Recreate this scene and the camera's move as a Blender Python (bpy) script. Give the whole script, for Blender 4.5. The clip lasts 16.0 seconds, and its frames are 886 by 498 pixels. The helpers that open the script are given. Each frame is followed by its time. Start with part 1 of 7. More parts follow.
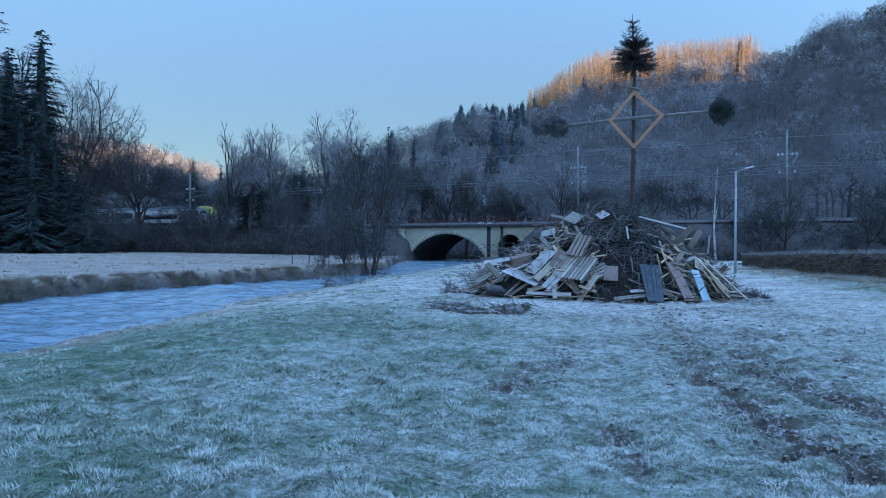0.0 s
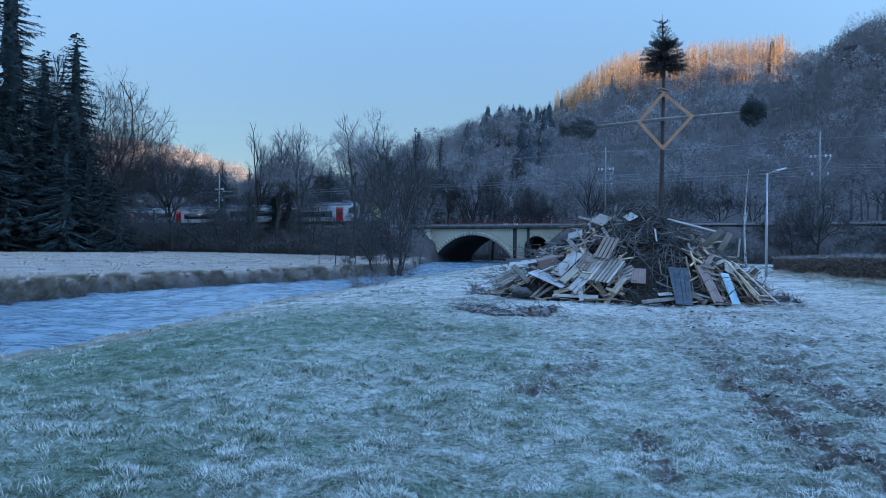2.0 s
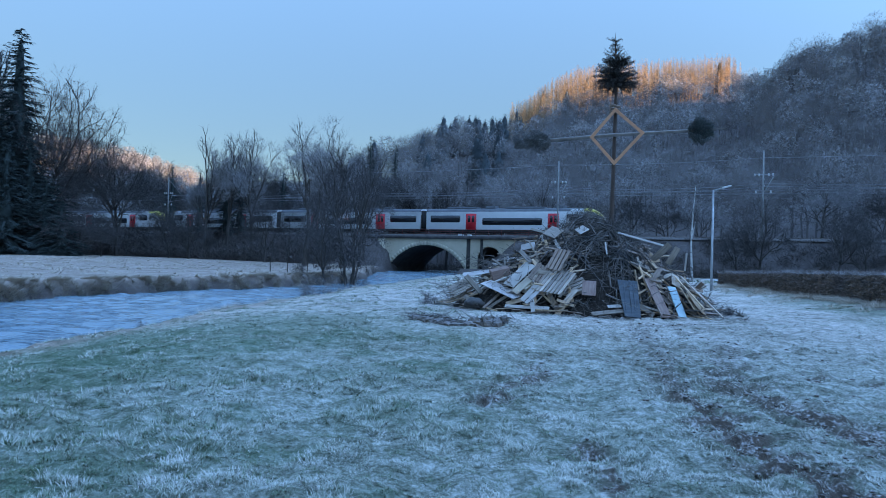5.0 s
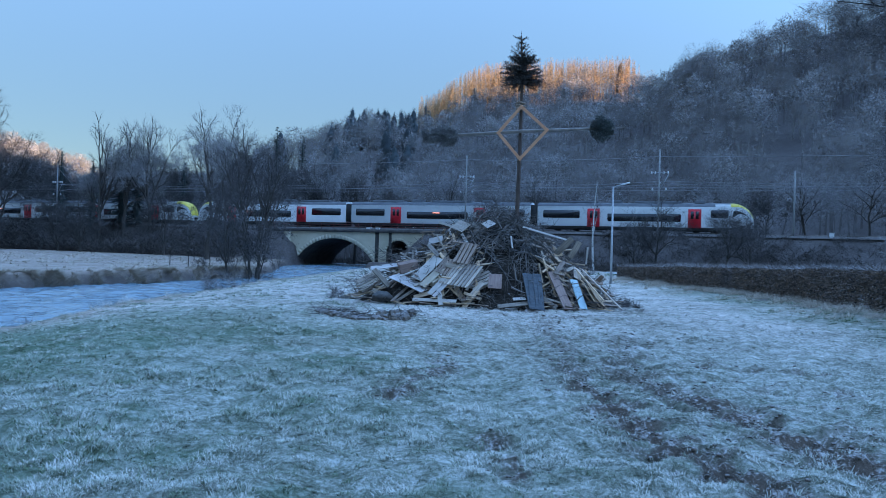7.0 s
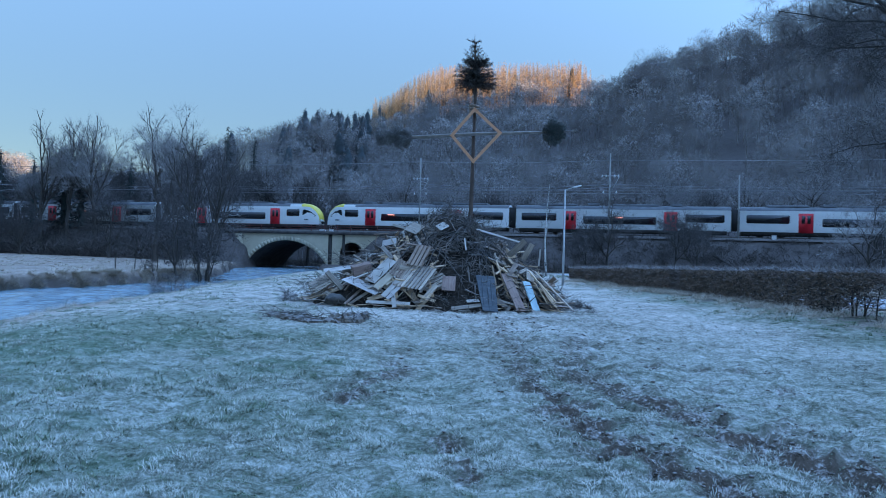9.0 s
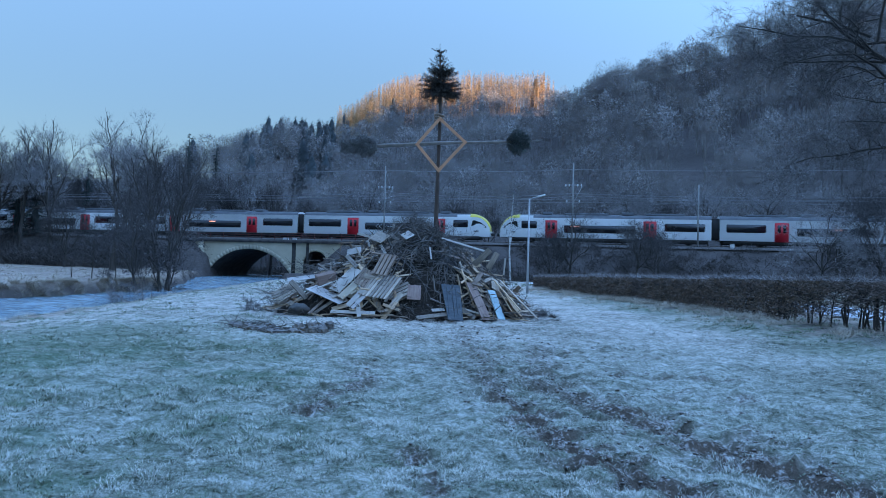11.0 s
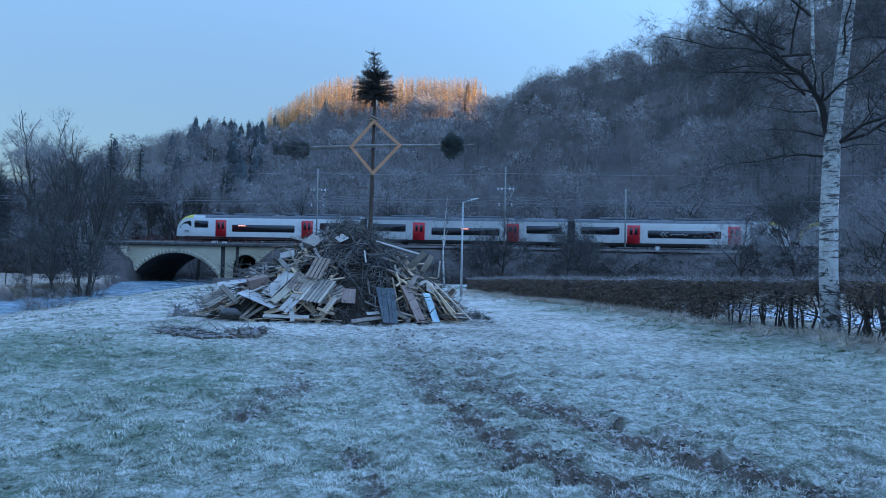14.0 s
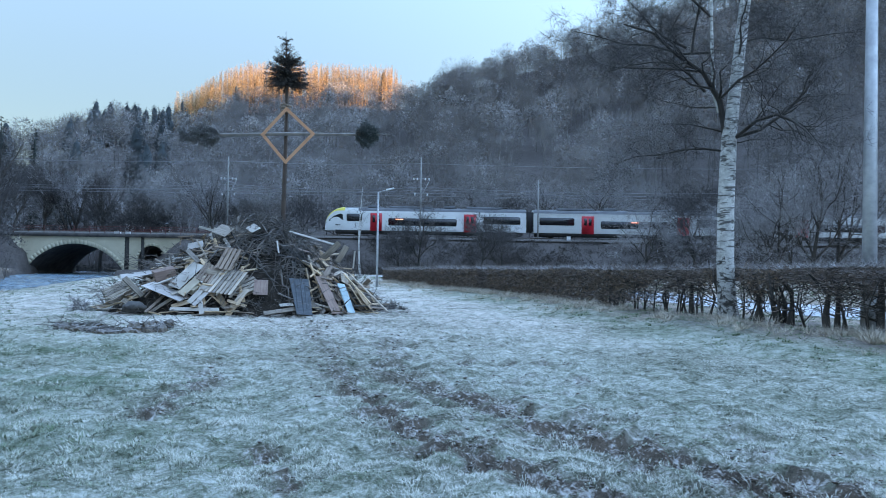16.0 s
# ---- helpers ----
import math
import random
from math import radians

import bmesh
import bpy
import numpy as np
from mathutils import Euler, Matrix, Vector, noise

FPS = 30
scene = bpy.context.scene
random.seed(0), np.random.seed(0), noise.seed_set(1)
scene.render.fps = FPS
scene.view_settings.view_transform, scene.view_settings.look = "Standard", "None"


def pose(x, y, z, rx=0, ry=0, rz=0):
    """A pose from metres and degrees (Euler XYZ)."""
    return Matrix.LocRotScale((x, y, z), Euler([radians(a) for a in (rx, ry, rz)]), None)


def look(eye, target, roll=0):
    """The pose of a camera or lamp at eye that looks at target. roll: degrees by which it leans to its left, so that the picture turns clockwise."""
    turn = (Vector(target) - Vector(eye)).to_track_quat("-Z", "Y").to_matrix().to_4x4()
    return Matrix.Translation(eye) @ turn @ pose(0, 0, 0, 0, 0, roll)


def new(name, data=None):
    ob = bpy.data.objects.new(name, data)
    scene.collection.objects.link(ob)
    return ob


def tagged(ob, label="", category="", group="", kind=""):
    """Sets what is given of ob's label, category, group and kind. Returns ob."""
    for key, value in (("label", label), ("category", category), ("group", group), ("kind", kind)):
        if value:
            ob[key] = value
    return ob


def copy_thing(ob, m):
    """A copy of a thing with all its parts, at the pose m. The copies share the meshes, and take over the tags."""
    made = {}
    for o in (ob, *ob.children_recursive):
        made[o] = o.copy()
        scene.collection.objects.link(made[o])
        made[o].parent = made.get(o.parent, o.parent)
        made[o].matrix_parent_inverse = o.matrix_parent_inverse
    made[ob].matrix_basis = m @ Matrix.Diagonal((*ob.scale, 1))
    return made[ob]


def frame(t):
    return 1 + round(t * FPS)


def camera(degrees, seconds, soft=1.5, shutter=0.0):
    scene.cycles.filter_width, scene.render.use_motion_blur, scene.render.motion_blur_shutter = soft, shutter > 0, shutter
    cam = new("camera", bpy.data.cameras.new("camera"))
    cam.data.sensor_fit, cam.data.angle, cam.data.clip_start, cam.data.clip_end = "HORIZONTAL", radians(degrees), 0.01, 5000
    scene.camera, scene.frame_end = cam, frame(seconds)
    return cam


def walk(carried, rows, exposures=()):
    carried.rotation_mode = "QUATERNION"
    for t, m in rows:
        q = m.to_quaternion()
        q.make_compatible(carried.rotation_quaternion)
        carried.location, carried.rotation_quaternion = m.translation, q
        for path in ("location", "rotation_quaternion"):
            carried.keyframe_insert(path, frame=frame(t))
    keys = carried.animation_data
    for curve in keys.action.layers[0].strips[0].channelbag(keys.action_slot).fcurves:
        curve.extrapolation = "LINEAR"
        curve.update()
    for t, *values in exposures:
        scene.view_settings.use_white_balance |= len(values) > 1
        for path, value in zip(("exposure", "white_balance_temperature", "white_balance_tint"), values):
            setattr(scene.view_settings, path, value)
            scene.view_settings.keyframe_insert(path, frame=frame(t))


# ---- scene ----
# ---- camera: a hand-held pan from one standing place ----
cam = camera(63.97, 16.0, soft=0.5, shutter=0.35)
PATH = [  # seconds, x, y, z, yaw, pitch, roll
    (0.0, -0.013, -0.016, 1.598, 11.51, -0.35, 0.19),
    (0.5, -0.021, -0.000, 1.601, 12.12, -0.44, 0.07),
    (1.0, -0.021, 0.012, 1.600, 12.85, -0.50, 0.10),
    (1.5, -0.020, 0.012, 1.599, 13.40, -0.45, 0.27),
    (2.0, -0.022, 0.000, 1.601, 13.60, -0.27, 0.55),
    (2.5, -0.020, -0.007, 1.599, 13.48, -0.02, 0.86),
    (3.0, -0.021, -0.009, 1.600, 13.14, 0.23, 1.15),
    (3.5, -0.022, -0.005, 1.603, 12.65, 0.43, 1.39),
    (6.0, -0.017, -0.022, 1.599, 6.53, 0.46, 1.57),
    (6.5, -0.013, -0.020, 1.603, 4.41, 0.33, 1.63),
    (7.0, 0.003, -0.022, 1.602, 2.50, 0.26, 1.68),
    (7.5, 0.005, -0.011, 1.603, 1.02, 0.25, 1.68),
    (8.0, 0.000, 0.000, 1.600, -0.00, 0.30, 1.70),
    (8.5, 0.004, -0.009, 1.607, -0.65, 0.38, 1.67),
    (9.0, 0.013, -0.009, 1.608, -1.20, 0.53, 1.63),
    (11.5, -0.014, 0.027, 1.625, -4.83, 1.44, 1.50),
    (12.0, -0.028, 0.012, 1.622, -5.64, 1.55, 1.41),
    (12.5, -0.048, 0.006, 1.620, -6.49, 1.64, 1.41),
    (13.0, -0.051, -0.000, 1.618, -7.32, 1.71, 1.40),
    (13.5, -0.057, -0.001, 1.617, -8.30, 1.73, 1.39),
    (14.0, -0.053, -0.002, 1.615, -9.41, 1.68, 1.25),
    (14.5, -0.046, -0.003, 1.616, -10.73, 1.53, 1.12),
    (15.0, -0.035, -0.008, 1.617, -12.33, 1.28, 0.95),
    (15.5, -0.028, -0.007, 1.617, -14.23, 1.07, 0.90),
    (16.0, -0.022, 0.005, 1.616, -16.19, 1.01, 0.93),
]
EXPOSURE = 2.02
walk(cam, [(t, pose(x, y, z, 90 + pitch, 0, yaw) @ pose(0, 0, 0, 0, 0, roll)) for t, x, y, z, yaw, pitch, roll in PATH],
     exposures=[(0.0, EXPOSURE, 6500, 11), (14.3, EXPOSURE, 6500, 11), (15.2, EXPOSURE + 0.15, 7000, 12), (16.0, EXPOSURE + 0.5, 8500, 13)])

# ---- sky and low morning sun: only the far hilltop is lit, the valley lies in the hill's shadow ----
SKY = 0.15
SUN_AZ, SUN_EL = 100.0, 12.2  # degrees clockwise from +y, degrees up
world = bpy.data.worlds.new("morning_sky")
scene.world = world
world.use_nodes = True
wn = world.node_tree.nodes
sky = wn.new("ShaderNodeTexSky")
sky.sky_type = "NISHITA"
sky.sun_disc = False
sky.sun_elevation = radians(SUN_EL)
sky.sun_rotation = radians(SUN_AZ)
sky.altitude = 300
sky.air_density, sky.dust_density, sky.ozone_density = 1.0, 0.05, 2.9
# gain added toward the zenith, to light the ground more than the low sky
wl = world.node_tree.links
up_axis = wn.new("ShaderNodeSeparateXYZ")
wl.new(wn.new("ShaderNodeTexCoord").outputs["Generated"], up_axis.inputs[0])
rise = wn.new("ShaderNodeMath")
rise.operation = "POWER"
lift = wn.new("ShaderNodeMath")
lift.operation = "MAXIMUM"
lift.inputs[1].default_value = 0.0
wl.new(up_axis.outputs[2], lift.inputs[0])
wl.new(lift.outputs[0], rise.inputs[0])
rise.inputs[1].default_value = 2.0
gain = wn.new("ShaderNodeMath")
gain.operation = "MULTIPLY_ADD"
wl.new(rise.outputs[0], gain.inputs[0])
gain.inputs[1].default_value, gain.inputs[2].default_value = SKY * 2.95, SKY * 0.235
wl.new(sky.outputs[0], wn["Background"].inputs[0])
sunward = wn.new("ShaderNodeMath")  # and a little brighter on the sun's side
sunward.operation = "MULTIPLY_ADD"
wl.new(up_axis.outputs[0], sunward.inputs[0])
sunward.inputs[1].default_value, sunward.inputs[2].default_value = 0.42, 1.0
both = wn.new("ShaderNodeMath")
both.operation = "MULTIPLY"
wl.new(gain.outputs[0], both.inputs[0])
wl.new(sunward.outputs[0], both.inputs[1])
wl.new(both.outputs[0], wn["Background"].inputs[1])
sun = new("sun", bpy.data.lights.new("sun", "SUN"))
sun.data.energy, sun.data.angle, sun.data.color = 3.7, radians(0.6), (1.0, 0.70, 0.44)
_to = Vector((math.sin(radians(SUN_AZ)) * math.cos(radians(SUN_EL)), math.cos(radians(SUN_AZ)) * math.cos(radians(SUN_EL)), math.sin(radians(SUN_EL))))
sun.matrix_world = look(_to * 500, (0, 0, 0))

# ---- materials ----
def tree_of(name):
    m = bpy.data.materials.new(name)
    m.use_nodes = True
    nt = m.node_tree
    return m, nt, nt.nodes, nt.links, nt.nodes["Principled BSDF"]


def ramp(nt, fac, stops):
    r = nt.nodes.new("ShaderNodeValToRGB")
    while len(r.color_ramp.elements) < len(stops):
        r.color_ramp.elements.new(0.5)
    for e, (p, c) in zip(r.color_ramp.elements, stops):
        e.position, e.color = p, (*c, 1)
    nt.links.new(fac, r.inputs[0])
    return r.outputs[0]


def blend(nt, fac, a, b):
    n = nt.nodes.new("ShaderNodeMix")
    n.data_type = "RGBA"
    for sock, v in ((0, fac), (6, a), (7, b)):
        if isinstance(v, (tuple, list)):
            n.inputs[sock].default_value = (*v, 1)
        elif isinstance(v, (int, float)):
            n.inputs[sock].default_value = v
        else:
            nt.links.new(v, n.inputs[sock])
    return n.outputs[2]


def calc(nt, op, a, b=0.0, clamp=False):
    n = nt.nodes.new("ShaderNodeMath")
    n.operation, n.use_clamp = op, clamp
    for k, v in enumerate((a, b)):
        if isinstance(v, (int, float)):
            n.inputs[k].default_value = v
        else:
            nt.links.new(v, n.inputs[k])
    return n.outputs[0]


def noise_tex(nt, scale, detail=4.0, rough=0.6, stretch=None, space="Object"):
    co = nt.nodes.new("ShaderNodeTexCoord").outputs[space]
    if stretch:
        mp = nt.nodes.new("ShaderNodeMapping")
        mp.inputs["Scale"].default_value = stretch
        nt.links.new(co, mp.inputs[0])
        co = mp.outputs[0]
    n = nt.nodes.new("ShaderNodeTexNoise")
    n.inputs["Scale"].default_value, n.inputs["Detail"].default_value, n.inputs["Roughness"].default_value = scale, detail, rough
    nt.links.new(co, n.inputs["Vector"])
    return n.outputs[0]


def surface(name, dark, light, scale=4.0, rough=0.8, bump=0.3, bump_scale=30.0, stretch=None, frost=0.0, frost_scale=9.0, island=0.0,
            chance=0.0, metal=0.0, large=0.0, spec=0.3, depth=0.02, span=(0.30, 0.70), sparse=1.0):
    """Two colours mixed by noise at two scales, fine relief, random tone by piece, and hoar frost on what faces up."""
    m, nt, nodes, links, bsdf = tree_of(name)
    f = noise_tex(nt, scale, stretch=stretch)
    if large:
        f = calc(nt, "ADD", calc(nt, "MULTIPLY", f, 0.6), calc(nt, "MULTIPLY", noise_tex(nt, large, 2.0), 0.4))
    col = ramp(nt, f, [(span[0], dark), (span[1], light)])
    if island or chance:
        src = nodes.new("ShaderNodeNewGeometry").outputs["Random Per Island"] if island else nodes.new("ShaderNodeObjectInfo").outputs["Random"]
        amt = island or chance
        hsv = nodes.new("ShaderNodeHueSaturation")
        links.new(calc(nt, "ADD", calc(nt, "MULTIPLY", src, 2 * amt), 1 - amt), hsv.inputs["Value"])
        links.new(col, hsv.inputs["Color"])
        col = hsv.outputs[0]
    if frost:
        g = nodes.new("ShaderNodeNewGeometry")
        sep = nodes.new("ShaderNodeSeparateXYZ")
        links.new(g.outputs["Normal"], sep.inputs[0])
        up = calc(nt, "MULTIPLY", calc(nt, "ABSOLUTE", sep.outputs[2]), 0.8, True)
        f2 = calc(nt, "MULTIPLY", up, calc(nt, "MULTIPLY", noise_tex(nt, frost_scale, 5.0, 0.7), frost * 1.7), True)
        col = blend(nt, f2, col, (0.72, 0.76, 0.80))
    links.new(col, bsdf.inputs["Base Color"])
    bsdf.inputs["Roughness"].default_value, bsdf.inputs["Metallic"].default_value = rough, metal
    bsdf.inputs["Specular IOR Level"].default_value = spec
    bsdf.inputs["Alpha"].default_value = sparse  # how much of a spray its fine twigs fill
    if bump:
        b = nodes.new("ShaderNodeBump")
        b.inputs["Strength"].default_value, b.inputs["Distance"].default_value = bump, depth
        links.new(noise_tex(nt, bump_scale, 5.0, stretch=stretch), b.inputs["Height"])
        links.new(b.outputs[0], bsdf.inputs["Normal"])
    return m


def ground_material():
    """Frosted grass, churned mud and leaf litter, told apart by the sheet's own zones."""
    m, nt, nodes, links, bsdf = tree_of("frosted_ground")
    def zone(n):
        a = nodes.new("ShaderNodeAttribute")
        a.attribute_name = n
        return a.outputs["Fac"]
    fine, mid, wide = noise_tex(nt, 22.0, 6.0, 0.8), noise_tex(nt, 4.2, 5.0, 0.75), noise_tex(nt, 0.35, 3.0)
    f = calc(nt, "ADD", calc(nt, "MULTIPLY", fine, 0.45), calc(nt, "ADD", calc(nt, "MULTIPLY", mid, 0.35), calc(nt, "MULTIPLY", wide, 0.2)))
    # the darkest grass stops put the shade between tufts into the colour
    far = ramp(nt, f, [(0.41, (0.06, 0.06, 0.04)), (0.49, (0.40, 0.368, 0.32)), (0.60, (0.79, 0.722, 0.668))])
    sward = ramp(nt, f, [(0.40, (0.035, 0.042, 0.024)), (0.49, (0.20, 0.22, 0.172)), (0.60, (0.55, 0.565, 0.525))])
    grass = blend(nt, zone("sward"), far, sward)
    lush = ramp(nt, f, [(0.41, (0.025, 0.055, 0.02)), (0.50, (0.10, 0.155, 0.095)), (0.61, (0.31, 0.37, 0.32))])
    soil = ramp(nt, f, [(0.38, (0.030, 0.022, 0.017)), (0.60, (0.15, 0.115, 0.09))])
    level = nodes.new("ShaderNodeSeparateXYZ")
    links.new(nodes.new("ShaderNodeNewGeometry").outputs["Normal"], level.inputs[0])
    crumbs = calc(nt, "ADD", calc(nt, "MULTIPLY", calc(nt, "SUBTRACT", fine, 0.5), 6.0), calc(nt, "MULTIPLY", calc(nt, "SUBTRACT", mid, 0.5), 4.0))
    rime = calc(nt, "ADD", calc(nt, "MULTIPLY", calc(nt, "SUBTRACT", level.outputs[2], 0.97), 5.0), crumbs, True)
    mud = blend(nt, rime, soil, (0.47, 0.455, 0.44))
    litter = ramp(nt, f, [(0.36, (0.04, 0.033, 0.030)), (0.52, (0.10, 0.085, 0.08)), (0.70, (0.25, 0.235, 0.235))])
    straw = ramp(nt, f, [(0.40, (0.12, 0.085, 0.06)), (0.49, (0.30, 0.23, 0.185)), (0.60, (0.52, 0.43, 0.38))])
    def edged(v):
        return calc(nt, "ADD", v, calc(nt, "MULTIPLY", calc(nt, "MULTIPLY", calc(nt, "SUBTRACT", fine, 0.5), 7.0), calc(nt, "MULTIPLY", v, calc(nt, "SUBTRACT", 1.0, v))), True)
    col = blend(nt, edged(zone("lush")), grass, lush)
    col = blend(nt, edged(zone("straw")), col, straw)
    col = blend(nt, edged(zone("mud")), col, mud)
    col = blend(nt, zone("litter"), col, litter)
    links.new(col, bsdf.inputs["Base Color"])
    bsdf.inputs["Roughness"].default_value = 0.85
    bsdf.inputs["Specular IOR Level"].default_value = 0.2
    b = nodes.new("ShaderNodeBump")
    b.inputs["Strength"].default_value, b.inputs["Distance"].default_value = 0.9, 0.05
    links.new(f, b.inputs["Height"])
    links.new(b.outputs[0], bsdf.inputs["Normal"])
    return m


def grass_material(name, green, frosty):
    """Blades: green at the foot, rimed toward the tip (attribute tip), each a little different."""
    m, nt, nodes, links, bsdf = tree_of(name)
    a = nodes.new("ShaderNodeAttribute")
    a.attribute_name = "tip"
    rnd = nodes.new("ShaderNodeNewGeometry").outputs["Random Per Island"]
    base = ramp(nt, rnd, [(0.0, green), (0.75, tuple(1.6 * v for v in green)), (1.0, (0.22, 0.19, 0.11))])
    f = calc(nt, "MULTIPLY", a.outputs["Fac"], calc(nt, "ADD", frosty, calc(nt, "MULTIPLY", noise_tex(nt, 2.2, 3.0), 0.8)), True)
    links.new(blend(nt, f, base, (0.77, 0.745, 0.70)), bsdf.inputs["Base Color"])
    bsdf.inputs["Roughness"].default_value = 0.7
    bsdf.inputs["Specular IOR Level"].default_value = 0.2
    return m


def water_material():
    m, nt, nodes, links, bsdf = tree_of("river_water")
    bsdf.inputs["Base Color"].default_value = (0.17, 0.255, 0.31, 1)
    bsdf.inputs["Roughness"].default_value = 0.05
    bsdf.inputs["IOR"].default_value = 1.333
    bsdf.inputs["Specular IOR Level"].default_value = 0.7
    b = nodes.new("ShaderNodeBump")
    b.inputs["Strength"].default_value, b.inputs["Distance"].default_value = 1.0, 0.13
    h = calc(nt, "ADD", noise_tex(nt, 1.2, 4.0, 0.55, (0.9, 2.2, 1)), calc(nt, "MULTIPLY", noise_tex(nt, 4.5, 3.0, 0.6, (0.9, 2.0, 1)), 0.3))
    links.new(h, b.inputs["Height"])
    links.new(b.outputs[0], bsdf.inputs["Normal"])
    return m


def birch_material():
    """White bark with dark cross bands and rough black patches lower down."""
    m, nt, nodes, links, bsdf = tree_of("birch_bark")
    bands = noise_tex(nt, 3.0, 4.0, 0.65, (0.9, 0.9, 5.0))
    blot = noise_tex(nt, 5.0, 5.0, 0.75)
    co = nodes.new("ShaderNodeSeparateXYZ")
    links.new(nodes.new("ShaderNodeTexCoord").outputs["Object"], co.inputs[0])
    low = calc(nt, "MULTIPLY", co.outputs[2], -0.055)
    lowfac = calc(nt, "ADD", low, 0.13)
    white = ramp(nt, blot, [(0.36, (0.34, 0.33, 0.32)), (0.62, (0.76, 0.75, 0.73))])
    f1 = ramp(nt, bands, [(0.545, (0, 0, 0)), (0.60, (0.9, 0.9, 0.9))])
    f2 = ramp(nt, calc(nt, "ADD", blot, calc(nt, "MAXIMUM", lowfac, -0.2)), [(0.58, (0, 0, 0)), (0.66, (1, 1, 1))])
    links.new(blend(nt, f2, blend(nt, f1, white, (0.05, 0.045, 0.045)), (0.045, 0.04, 0.038)), bsdf.inputs["Base Color"])
    bsdf.inputs["Roughness"].default_value = 0.75
    b = nodes.new("ShaderNodeBump")
    b.inputs["Strength"].default_value, b.inputs["Distance"].default_value = 0.5, 0.03
    links.new(blot, b.inputs["Height"])
    links.new(b.outputs[0], bsdf.inputs["Normal"])
    return m


def glass_dark():
    m, nt, nodes, links, bsdf = tree_of("dark_window_glass")
    bsdf.inputs["Base Color"].default_value = (0.012, 0.014, 0.018, 1)
    bsdf.inputs["Roughness"].default_value = 0.08
    return m


def glowing(name, color, strength):
    m, nt, nodes, links, bsdf = tree_of(name)
    bsdf.inputs["Emission Color"].default_value = (*color, 1)
    bsdf.inputs["Emission Strength"].default_value = strength
    return m


